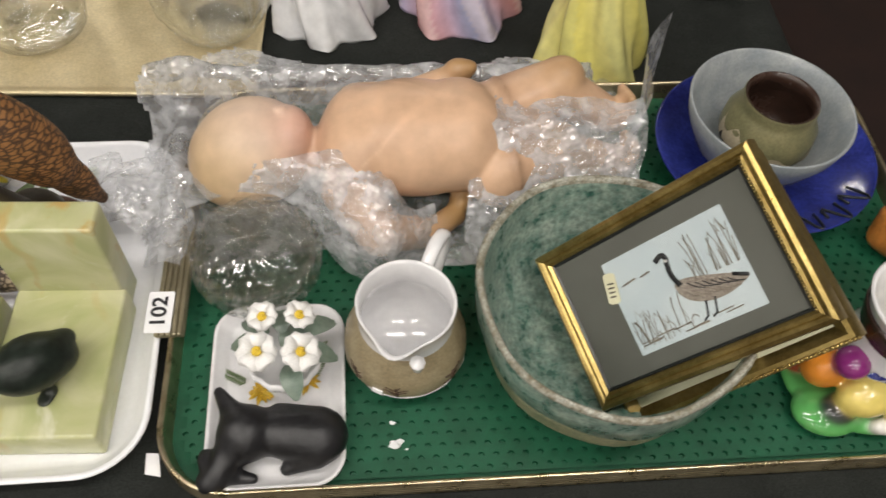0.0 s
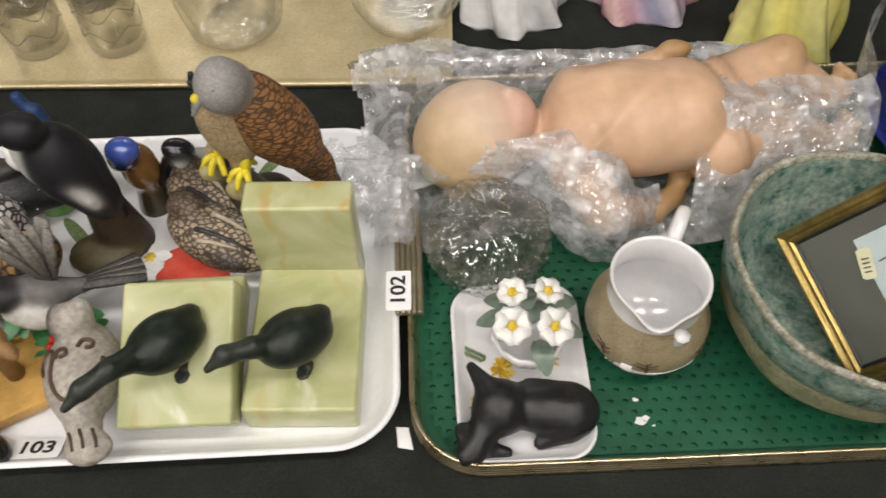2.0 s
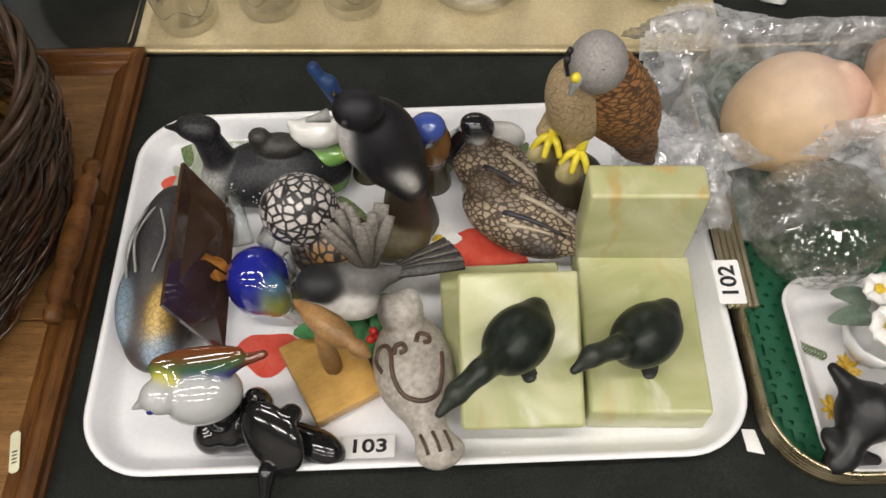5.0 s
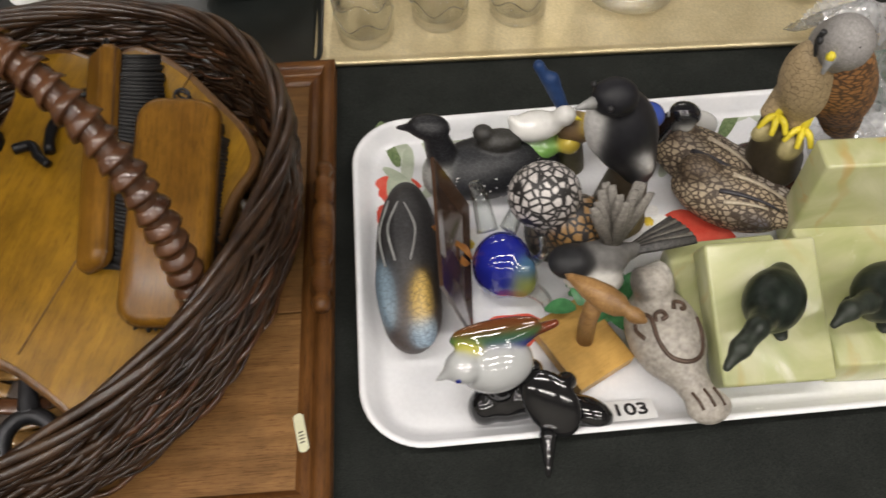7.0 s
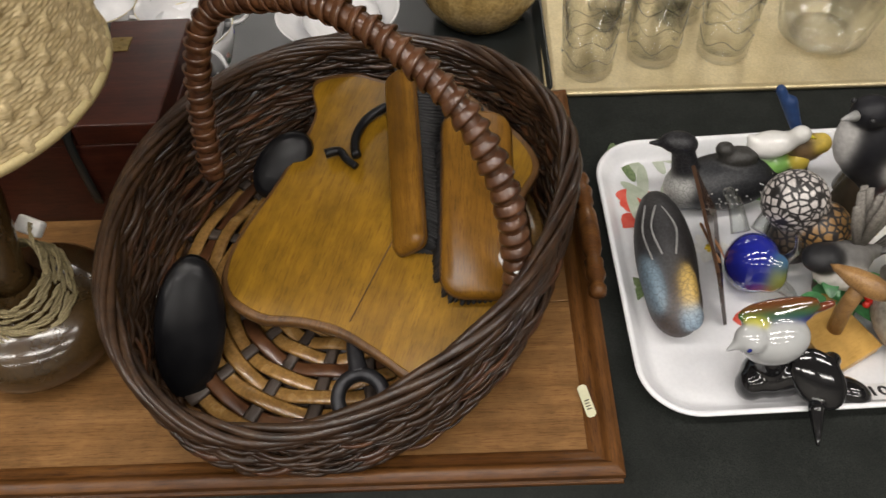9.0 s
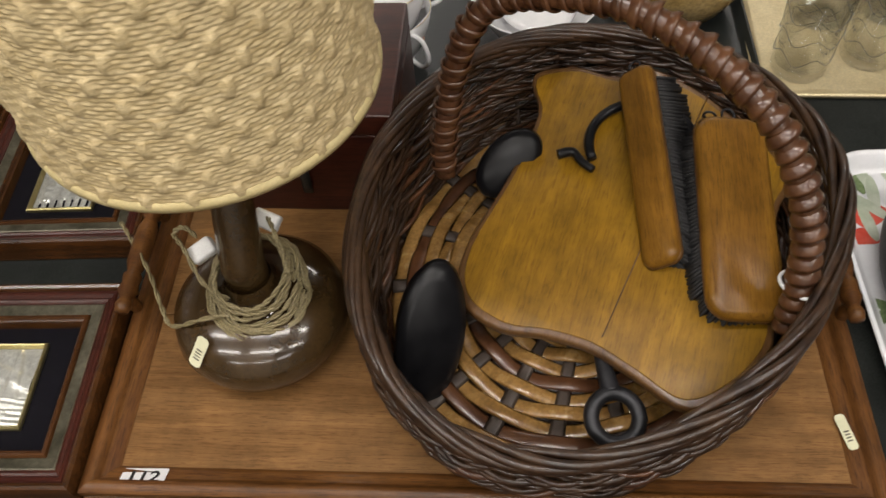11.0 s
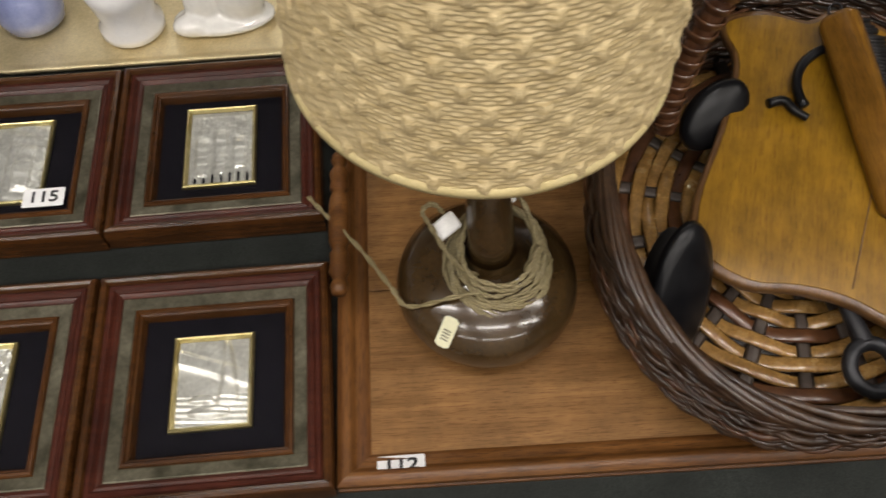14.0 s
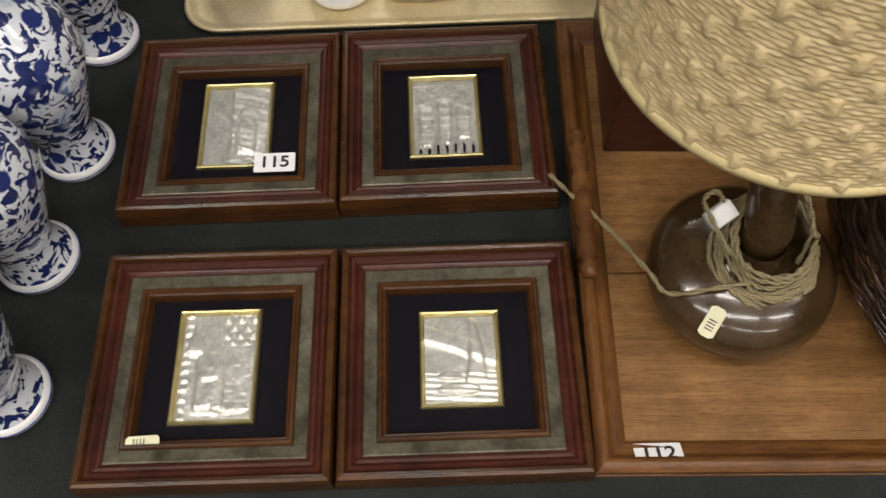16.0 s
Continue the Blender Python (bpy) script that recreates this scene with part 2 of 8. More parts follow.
def wood(name, a, b, dark, along="x", rough=0.35, coat=0.3, scale=1.0):
    """Stretched grain along one axis with darker pores."""
    m, nt, p, tc = base_material(name)
    mp = nt.nodes.new("ShaderNodeMapping")
    s = {"x": (6, 90, 90), "y": (90, 6, 90), "z": (90, 90, 6)}[along]
    mp.inputs["Scale"].default_value = [v * scale for v in s]
    nt.links.new(tc.outputs["Object"], mp.inputs[0])
    n1 = nd(nt, "TexNoise", Scale=1.0, Detail=6.0, Roughness=0.65, Distortion=0.6)
    n2 = nd(nt, "TexNoise", Scale=11.0, Detail=4.0, Roughness=0.7)
    n3 = nd(nt, "TexNoise", Scale=9.0, Detail=3.0)
    nt.links.new(mp.outputs[0], n1.inputs["Vector"])
    nt.links.new(mp.outputs[0], n2.inputs["Vector"])
    nt.links.new(tc.outputs["Object"], n3.inputs["Vector"])
    r1 = ramp(nt, n1.outputs[0], [(0.3, a), (0.7, b)])
    r2 = ramp(nt, n2.outputs[0], [(0.34, (0.78,) * 3), (0.50, (0, 0, 0))])
    col = blend(nt, r2.outputs[0], r1.outputs[0], dark)
    n4 = nd(nt, "TexNoise", Scale=38.0, Detail=6.0, Roughness=0.7)
    nt.links.new(tc.outputs["Object"], n4.inputs["Vector"])
    wear = ramp(nt, n4.outputs[0], [(0.30, (0.74,) * 3), (0.55, (1.0,) * 3), (0.8, (1.14,) * 3)])
    col = blend(nt, 1.0, col, wear.outputs[0], "MULTIPLY")
    w = ramp(nt, n3.outputs[0], [(0.3, (0.72,) * 3), (0.7, (1.12,) * 3)])
    col = blend(nt, 1.0, col, w.outputs[0], "MULTIPLY")
    nt.links.new(col, p.inputs["Base Color"])
    p.inputs["Roughness"].default_value = rough
    p.inputs["Specular IOR Level"].default_value = 0.28
    p.inputs["Coat Weight"].default_value = coat
    p.inputs["Coat Roughness"].default_value = 0.18
    bump(nt, p, n2.outputs[0], 0.12, 0.0006)
    return m


def toned(name, rough=0.35, coat=0.0, mottle=0.18, scale=120.0, relief=0.15, fine=700.0):
    """Painted ware whose pigment is carried by the mesh."""
    m, nt, p, tc = base_material(name)
    at = nt.nodes.new("ShaderNodeAttribute")
    at.attribute_name = "Tone"
    n1 = nd(nt, "TexNoise", Scale=scale, Detail=5.0)
    n2 = nd(nt, "TexNoise", Scale=fine, Detail=2.0)
    nt.links.new(tc.outputs["Object"], n1.inputs["Vector"])
    nt.links.new(tc.outputs["Object"], n2.inputs["Vector"])
    g = ramp(nt, n1.outputs[0], [(0.3, (1 - mottle,) * 3), (0.7, (1 + mottle,) * 3)])
    nt.links.new(blend(nt, 1.0, at.outputs["Color"], g.outputs[0], "MULTIPLY"), p.inputs["Base Color"])
    p.inputs["Roughness"].default_value = rough
    p.inputs["Specular IOR Level"].default_value = 0.3 if rough > 0.3 else 0.5
    p.inputs["Coat Weight"].default_value = coat
    p.inputs["Coat Roughness"].default_value = 0.05
    bump(nt, p, n2.outputs[0], relief, 0.0006)
    return m


def feathered(name, rim=(0.03, 0.02, 0.015), scale=90.0, rough=0.5, amount=0.8, low=0.02, high=0.09, stretch=(1, 1, 1)):
    """Toned ware with scale-like feather edges painted over it."""
    m, nt, p, tc = base_material(name)
    at = nt.nodes.new("ShaderNodeAttribute")
    at.attribute_name = "Tone"
    mp = nt.nodes.new("ShaderNodeMapping")
    mp.inputs["Scale"].default_value = stretch
    nt.links.new(tc.outputs["Object"], mp.inputs[0])
    v = nd(nt, "TexVoronoi", Scale=scale)
    v.feature = "DISTANCE_TO_EDGE"
    nt.links.new(mp.outputs[0], v.inputs["Vector"])
    r = ramp(nt, v.outputs["Distance"], [(low, (amount,) * 3), (high, (0, 0, 0))])
    n = nd(nt, "TexNoise", Scale=400.0, Detail=3.0)
    nt.links.new(tc.outputs["Object"], n.inputs["Vector"])
    g = ramp(nt, n.outputs[0], [(0.3, (0.8,) * 3), (0.7, (1.15,) * 3)])
    col = blend(nt, r.outputs[0], at.outputs["Color"], rim)
    nt.links.new(blend(nt, 1.0, col, g.outputs[0], "MULTIPLY"), p.inputs["Base Color"])
    p.inputs["Roughness"].default_value = rough
    bump(nt, p, v.outputs["Distance"], 0.35, 0.001)
    return m


def facing_gloss(nt, f0):
    """Mirror share of a thin wall, the same from both sides."""
    lw = nt.nodes.new("ShaderNodeLayerWeight")
    pw = nt.nodes.new("ShaderNodeMath")
    pw.operation, pw.inputs[1].default_value = "POWER", 5.0
    ma = nt.nodes.new("ShaderNodeMath")
    ma.operation, ma.inputs[1].default_value, ma.inputs[2].default_value = "MULTIPLY_ADD", 1 - f0, f0
    nt.links.new(lw.outputs["Facing"], pw.inputs[0])
    nt.links.new(pw.outputs[0], ma.inputs[0])
    return lw, ma.outputs[0]


def thin_glass(name, tint=(0.95, 0.97, 0.95), gloss=0.02, ior=1.5, relief=0.0, scale=80.0, body=0.0):
    """Clear ware: light passes straight through the wall, with mirror gloss on it."""
    m, nt, p, tc = base_material(name)
    nt.nodes.remove(p)
    out = nt.nodes["Material Output"]
    tr = nt.nodes.new("ShaderNodeBsdfTransparent")
    tr.inputs[0].default_value = (*tint, 1)
    gl = nt.nodes.new("ShaderNodeBsdfGlossy")
    gl.inputs["Roughness"].default_value = gloss
    fr, fo = facing_gloss(nt, ((ior - 1) / (ior + 1)) ** 2)
    mx = nt.nodes.new("ShaderNodeMixShader")
    nt.links.new(fo, mx.inputs[0])
    nt.links.new(tr.outputs[0], mx.inputs[1])
    nt.links.new(gl.outputs[0], mx.inputs[2])
    last = mx
    if body:
        gb = nt.nodes.new("ShaderNodeBsdfGlass")
        gb.inputs["Roughness"].default_value = gloss
        gb.inputs["IOR"].default_value = ior
        gb.inputs[0].default_value = (*tint, 1)
        m2 = nt.nodes.new("ShaderNodeMixShader")
        m2.inputs[0].default_value = body
        nt.links.new(mx.outputs[0], m2.inputs[1])
        nt.links.new(gb.outputs[0], m2.inputs[2])
        last = m2
    if relief:
        v = nd(nt, "TexVoronoi", Scale=scale)
        nt.links.new(tc.outputs["Object"], v.inputs["Vector"])
        b = nd(nt, "Bump", Strength=relief, Distance=0.002)
        nt.links.new(v.outputs["Distance"], b.inputs["Height"])
        nt.links.new(b.outputs[0], gl.inputs["Normal"])
        nt.links.new(b.outputs[0], fr.inputs["Normal"])
        if body:
            nt.links.new(b.outputs[0], gb.inputs["Normal"])
    nt.links.new(last.outputs[0], out.inputs[0])
    return m


def wrap_material():
    """Bubble film: mostly clear, milky where it folds, with rows of blisters."""
    m, nt, p, tc = base_material("bubble_film")
    nt.nodes.remove(p)
    out = nt.nodes["Material Output"]
    v = nd(nt, "TexVoronoi", Scale=190.0, Randomness=0.9)
    n = nd(nt, "TexNoise", Scale=70.0, Detail=5.0)
    for t in (v, n):
        nt.links.new(tc.outputs["Object"], t.inputs["Vector"])
    b = nd(nt, "Bump", Strength=1.0, Distance=0.0014)
    nt.links.new(v.outputs["Distance"], b.inputs["Height"])
    tr = nt.nodes.new("ShaderNodeBsdfTransparent")
    tr.inputs[0].default_value = (0.93, 0.94, 0.95, 1)
    gl = nt.nodes.new("ShaderNodeBsdfGlossy")
    gl.inputs["Roughness"].default_value = 0.12
    di = nt.nodes.new("ShaderNodeBsdfDiffuse")
    di.inputs[0].default_value = (0.8, 0.81, 0.83, 1)
    nt.links.new(b.outputs[0], gl.inputs["Normal"])
    nt.links.new(b.outputs[0], di.inputs["Normal"])
    fr, fo = facing_gloss(nt, 0.20)
    nt.links.new(b.outputs[0], fr.inputs["Normal"])
    m1 = nt.nodes.new("ShaderNodeMixShader")
    nt.links.new(fo, m1.inputs[0])
    nt.links.new(tr.outputs[0], m1.inputs[1])
    nt.links.new(gl.outputs[0], m1.inputs[2])
    r = ramp(nt, n.outputs[0], [(0.34, (0.12,) * 3), (0.70, (0.46,) * 3)])
    m2 = nt.nodes.new("ShaderNodeMixShader")
    nt.links.new(r.outputs[0], m2.inputs[0])
    nt.links.new(m1.outputs[0], m2.inputs[1])
    nt.links.new(di.outputs[0], m2.inputs[2])
    nt.links.new(m2.outputs[0], out.inputs[0])
    return m


CLOTH = surface("dark_green_cloth", (0.0095, 0.0110, 0.0095), (0.019, 0.0215, 0.019), 25, 0.85, fine=900, relief=0.7, vary=0.45, depth=0.0005, spec=0.25)
WHITE_MELAMINE = surface("white_melamine", (0.80, 0.81, 0.84), (0.87, 0.87, 0.89), 18, 0.22, fine=300, relief=0.03, vary=0.02, coat=0.3)
GOLD_TIN = surface("worn_gold_metal", (0.60, 0.49, 0.27), (0.77, 0.66, 0.42), 14, 0.40, metal=0.60, fine=500, relief=0.08, vary=0.1)
GOLD_TRIM = surface("brass_trim", (0.46, 0.38, 0.22), (0.70, 0.61, 0.42), 60, 0.28, metal=0.95, fine=800, relief=0.05)
GREEN_MAT = surface("green_rubber_mat", (0.0035, 0.064, 0.028), (0.007, 0.102, 0.047), 30, 0.5, fine=700, relief=0.2, vary=0.12)
FLUTED = surface("fluted_aluminium", (0.23, 0.20, 0.13), (0.34, 0.30, 0.20), 30, 0.35, metal=0.7, fine=500, relief=0.1)
WHITE_GLAZE = surface("white_glaze", (0.70, 0.70, 0.71), (0.80, 0.79, 0.79), 30, 0.12, fine=400, relief=0.02, vary=0.02, coat=0.5)
PAPER = surface("white_paper_label", (0.76, 0.76, 0.77), (0.84, 0.84, 0.84), 60, 0.6, fine=900, relief=0.03, vary=0.02)
INK = surface("black_ink", (0.012, 0.012, 0.014), (0.02, 0.02, 0.022), 60, 0.5, relief=0)
STICKER = surface("pale_yellow_sticker", (0.62, 0.60, 0.40), (0.72, 0.70, 0.50), 60, 0.6, fine=900, relief=0.03, vary=0.04)
OAK_X = wood("golden_oak_tray", (0.165, 0.080, 0.024), (0.30, 0.158, 0.058), (0.11, 0.040, 0.008), "x", 0.42, 0.10)
OAK_RIM = wood("dark_oak_rim", (0.085, 0.030, 0.008), (0.19, 0.080, 0.020), (0.03, 0.011, 0.005), "x", 0.40, 0.15)
MAHOGANY = wood("dark_mahogany", (0.035, 0.008, 0.005), (0.085, 0.022, 0.012), (0.015, 0.004, 0.003), "x", 0.34, 0.12)
FRAME_RED = wood("polished_red_moulding", (0.040, 0.015, 0.004), (0.100, 0.038, 0.010), (0.02, 0.007, 0.004), "x", 0.26, 0.4)
PEWTER = surface("mottled_pewter_leaf", (0.060, 0.055, 0.036), (0.17, 0.155, 0.11), 45, 0.32, metal=0.5, fine=300, relief=0.12, vary=0.2)
BLACK_MOUNT = surface("black_velvet_mount", (0.004, 0.0036, 0.006), (0.007, 0.006, 0.010), 40, 0.7, fine=1200, relief=0.1, spec=0.1)
SILVER = surface("silvered_relief", (0.58, 0.57, 0.54), (0.82, 0.81, 0.77), 60, 0.32, metal=0.6, fine=300, relief=0.15, vary=0.15)
PANE = thin_glass("picture_glass", (0.97, 0.975, 0.97), 0.02, 1.22)

# ---------------- the hall ----------------
WALL_PAINT = surface("pale_wall_paint", (0.55, 0.53, 0.48), (0.62, 0.60, 0.55), 3, 0.8, fine=200, relief=0.1)
FLOOR_MAT = surface("dark_brown_carpet", (0.02, 0.010, 0.008), (0.035, 0.017, 0.013), 6, 0.95, fine=300, relief=0.4)
CEILING_MAT = surface("white_ceiling", (0.68, 0.67, 0.64), (0.74, 0.73, 0.70), 4, 0.9, fine=100, relief=0.1)
HOUSING = surface("white_enamel", (0.7, 0.7, 0.7), (0.78, 0.78, 0.78), 10, 0.4, relief=0)
X0, X1, Y0, Y1, H = -5.0, 3.6, -3.4, 5.0, 2.9


def wall(name, w, d, h, at):
    bm = block(w, d, h, 0.004)
    ob = solo(name, bm, WALL_PAINT, "", "", at, kind="structure", smooth=False)
    return ob


solo("floor", block(X1 - X0 + 0.4, Y1 - Y0 + 0.4, 0.1, 0.002), FLOOR_MAT, "", "", ((X0 + X1) / 2, (Y0 + Y1) / 2, -0.1), kind="structure", smooth=False)
solo("ceiling", block(X1 - X0 + 0.4, Y1 - Y0 + 0.4, 0.1, 0.002), CEILING_MAT, "", "", ((X0 + X1) / 2, (Y0 + Y1) / 2, H), kind="structure", smooth=False)
wall("wall_north", X1 - X0 + 0.4, 0.12, H, ((X0 + X1) / 2, Y1 + 0.06, 0))
wall("wall_south", X1 - X0 + 0.4, 0.12, H, ((X0 + X1) / 2, Y0 - 0.06, 0))
wall("wall_west", 0.12, Y1 - Y0, H, (X0 - 0.06, (Y0 + Y1) / 2, 0))
wall("wall_east", 0.12, Y1 - Y0, H, (X1 + 0.06, (Y0 + Y1) / 2, 0))
TUBE_GLOW = bpy.data.materials.new("glowing_diffuser")
TUBE_GLOW.use_nodes = True
TUBE_GLOW.node_tree.nodes["Principled BSDF"].inputs["Emission Color"].default_value = (*LAMP_COLOUR, 1)
TUBE_GLOW.node_tree.nodes["Principled BSDF"].inputs["Emission Strength"].default_value = 3.0
for x, y in LAMP_SPOTS:
    fit = thing("ceiling_light", "long white fluorescent fitting on the ceiling", "ceiling light", (x, y, H), group="ceiling lights")
    part("housing", rr_loft(1.24, 0.2, 0.01, [(0, 0), (0, -0.05), (0.01, -0.055)], n=2), HOUSING, fit)
    part("diffuser", rr_loft(1.18, 0.14, 0.02, [(0, -0.056), (0.005, -0.075), (0.02, -0.08)], n=3), TUBE_GLOW, fit, "lit frosted diffuser")
    data = bpy.data.lights.new("tube_light", "AREA")
    data.shape, data.size, data.size_y = "RECTANGLE", 1.18, 0.14
    data.energy, data.color = LAMP_POWER, LAMP_COLOUR
    lamp = new("tube_light", data)
    lamp.matrix_basis = pose(x, y, H - 0.09)

# ---------------- the table ----------------
TOP = 0.75
table = thing("table", "long trestle table covered with dark green cloth", "table", (-0.85, 0.98, 0))
bm = bmesh.new()
NX, NY = 120, 40
TW, TD = 2.62, 1.27
grid = [[bm.verts.new((-TW / 2 + TW * i / NX, -TD / 2 + TD * j / NY, TOP - 0.0004 + 0.0004 * math.sin(i * 1.7 + j * 0.9))) for j in range(NY + 1)] for i in range(NX + 1)]
for i in range(NX):
    for j in range(NY):
        bm.faces.new((grid[i][j], grid[i + 1][j], grid[i + 1][j + 1], grid[i][j + 1]))


def skirt(edge, ox, oy):
    rows = [edge]
    for k, (dz, push) in enumerate(((-0.004, 0.004), (-0.02, 0.007), (-0.2, 0.012), (-0.45, 0.02))):
        row = []
        for q, v in enumerate(edge):
            wave = 0.012 * math.sin(q * 0.55) * min(k, 3) / 3
            row.append(bm.verts.new((v.co.x + ox * (push + wave), v.co.y + oy * (push + wave), TOP + dz)))
        rows.append(row)
    for a, b in zip(rows, rows[1:]):
        for q in range(len(edge) - 1):
            bm.faces.new((a[q], a[q + 1], b[q + 1], b[q]))


skirt([grid[i][0] for i in range(NX, -1, -1)], 0, -1)
skirt([grid[NX][j] for j in range(NY, -1, -1)], 1, 0)
skirt([grid[0][j] for j in range(NY + 1)], -1, 0)
part("tablecloth", bm, CLOTH, table, "dark green woven tablecloth")
part("board", block(TW - 0.01, TD - 0.01, 0.025, 0.003, off=(0, 0, TOP - 0.028)), OAK_X, table)
for sx in (-1, 1):
    for sy in (-1, 1):
        part("leg", block(0.05, 0.05, TOP - 0.028, 0.004, off=(sx * (TW / 2 - 0.15), sy * (TD / 2 - 0.15), 0)), MAHOGANY, table)


# ---------------- trays ----------------
def flat_text(body, size, at, turn, material, parent, thick=0.0002, stretch=1.0):
    cu = bpy.data.curves.new("lettering", "FONT")
    cu.body, cu.size, cu.extrude = body, size, thick
    cu.align_x, cu.align_y = "CENTER", "CENTER"
    cu.offset = size * 0.02
    tmp = bpy.data.objects.new("lettering", cu)
    scene.collection.objects.link(tmp)
    me = bpy.data.meshes.new_from_object(tmp.evaluated_get(bpy.context.evaluated_depsgraph_get()))
    bpy.data.objects.remove(tmp)
    me.name = "lettering"
    me.materials.clear()
    me.materials.append(material)
    ob = new("lettering", me)
    ob.parent = parent
    ob.matrix_basis = pose(*at, 0, 0, turn) @ Matrix.Diagonal((stretch, 1, 1, 1))
    return ob


def lot_label(body, at, turn, tilt=(0, 0), w=0.037, d=0.020, shown=True):
    ob = thing("lot_label", "white paper lot label printed with black number " + body, "label", at, turn, "lot labels", tilt)
    part("paper", rr_loft(w, d, 0.0015, [(0, 0), (0, 0.0003)], n=3), PAPER, ob, "", False)
    flat_text(body, 0.0165, (0, 0, 0.0006), 0, INK, ob, stretch=1.12)
    return ob


def tray_wall(h, lip, t=0.0025):
    """Profile of a moulded tray: outer wall up, rolled lip, inner wall down to the floor."""
    return [(lip, 0), (lip * 0.55, h * 0.25), (0.001, h * 0.85), (0, h), (0.0015, h + 0.0012), (0.004, h + 0.001), (0.006, h - 0.002), (lip * 0.75, h * 0.45), (lip, t + 0.001), (lip + 0.005, t)]


# white melamine tray
wt = thing("white_tray", "white melamine serving tray with printed flowers", "tray", (-0.3975, 0.5795, TOP), 1.2)
part("tray_body", rr_loft(0.467, 0.318, 0.05, tray_wall(0.018, 0.017), n=10), WHITE_MELAMINE, wt)

# green tray with a brass edge
gt = thing("green_tray", "green perforated mat tray with brass-coloured ribbed rim", "tray", (0.166, 0.6085, TOP), 0.6)
GW, GD, GR = 0.645, 0.397, 0.055
part("tray_body", rr_loft(GW - 0.006, GD - 0.006, GR, [(0.008, 0), (0.002, 0.006), (0.003, 0.0065), (0.012, 0.0035)], n=10), GREEN_MAT, gt)
rim_prof = [(0.004, 0.0), (0.0, 0.004)]
for q in range(4):
    z = 0.005 + q * 0.0042
    rim_prof += [(0.0012, z), (0.0, z + 0.0008), (0.0, z + 0.003), (0.0012, z + 0.0036)]
rim_prof += [(0.0004, 0.0222), (0.0014, 0.0232), (0.0032, 0.0228), (0.0045, 0.020), (0.007, 0.008), (0.0085, 0.0045)]
part("rim", rr_loft(GW, GD, GR, rim_prof, n=10, cap_start=False, cap_end=False), GOLD_TRIM, gt, "ribbed brass-coloured rim")
# perforated mat: every hole is a recess
mv, mf = [], []
PX, PY, HR = 0.0112, 0.0092, 0.0021
nx, ny = int((GW - 0.02) / PX), int((GD - 0.02) / PY)
for i in range(nx):
    for j in range(ny):
        cx = -GW / 2 + 0.012 + PX * (i + 0.5 + (0.5 if j % 2 else 0))
        cy = -GD / 2 + 0.012 + PY * (j + 0.5)
        ex, ey = max(abs(cx) - (GW / 2 - GR), 0), max(abs(cy) - (GD / 2 - GR), 0)
        if math.hypot(ex, ey) > GR - 0.013 or cx > GW / 2 - 0.014:
            continue
        b = len(mv)
        for k in range(8):
            a = math.pi / 4 * k
            sx, sy = [(1, 0), (1, 1), (0, 1), (-1, 1), (-1, 0), (-1, -1), (0, -1), (1, -1)][k]
            mv.append((cx + sx * PX / 2, cy + sy * PY / 2, 0.0062))
        for z, rr_ in ((0.0062, HR), (0.0036, HR * 0.85)):
            for k in range(8):
                a = math.pi / 4 * k
                mv.append((cx + rr_ * 1.15 * math.cos(a), cy + rr_ * math.sin(a), z))
        for k in range(8):
            k2 = (k + 1) % 8
            mf.append((b + k, b + k2, b + 8 + k2, b + 8 + k))
            mf.append((b + 8 + k, b + 8 + k2, b + 16 + k2, b + 16 + k))
        mf.append(tuple(b + 16 + k for k in range(8)))
me = bpy.data.meshes.new("perforated_mat")
me.from_pydata(mv, [], mf)
me.materials.append(GREEN_MAT)
mat_ob = new("perforated_mat", me)
mat_ob.parent = gt
tagged(mat_ob, "green mat with rows of small holes", kind="stuff")
for sx in (-1, 1):
    grip = part("handle", block(0.022, 0.110, 0.004, 0.001, off=(sx * (GW / 2 - 0.002), -0.018, 0.0233)), FLUTED, gt, "fluted metal grip")
    for q in range(5):
        part("rib", block(0.0042, 0.112, 0.004, 0.0012, off=(sx * (GW / 2 + 0.0075 - 0.0044 * q), -0.018, 0.0265)), FLUTED, grip)
lot_label("102", (-0.1626, 0.5513, TOP + 0.0309), 90)
lot_label("103", (-0.4281, 0.4370, TOP + 0.0108), 1, (-24, 0))

# gold trays
for x0, x1, y0, y1, lab in ((-0.668, -0.105, 0.816, 1.17, "worn gold-coloured metal tray under glassware"), (-1.668, -1.12, 0.826, 1.17, "gold-coloured metal tray with a rolled rim")):
    g = thing("gold_tray", lab, "tray", ((x0 + x1) / 2, (y0 + y1) / 2, TOP), -1.5 if x0 > -1 else 2, "gold trays")
    part("tray_body", rr_loft(x1 - x0, y1 - y0, 0.012 if x0 > -1 else 0.04, [(0.004, 0), (0.0, 0.006), (0.0, 0.008), (0.002, 0.0092), (0.005, 0.008), (0.012, 0.0035), (0.016, 0.003)], n=6), GOLD_TIN, g)
BLACK_LACQUER = surface("black_lacquer", (0.010, 0.012, 0.012), (0.018, 0.021, 0.02), 20, 0.3, fine=400, relief=0.05)
bt = thing("black_tray", "black lacquered tray under teacups", "tray", (-0.9252, 0.9979, TOP), 0)
part("tray_body", rr_loft(0.525, 0.36, 0.02, [(0.006, 0), (0.0, 0.012), (0.001, 0.014), (0.004, 0.013), (0.010, 0.0045), (0.014, 0.004)], n=6), BLACK_LACQUER, bt)

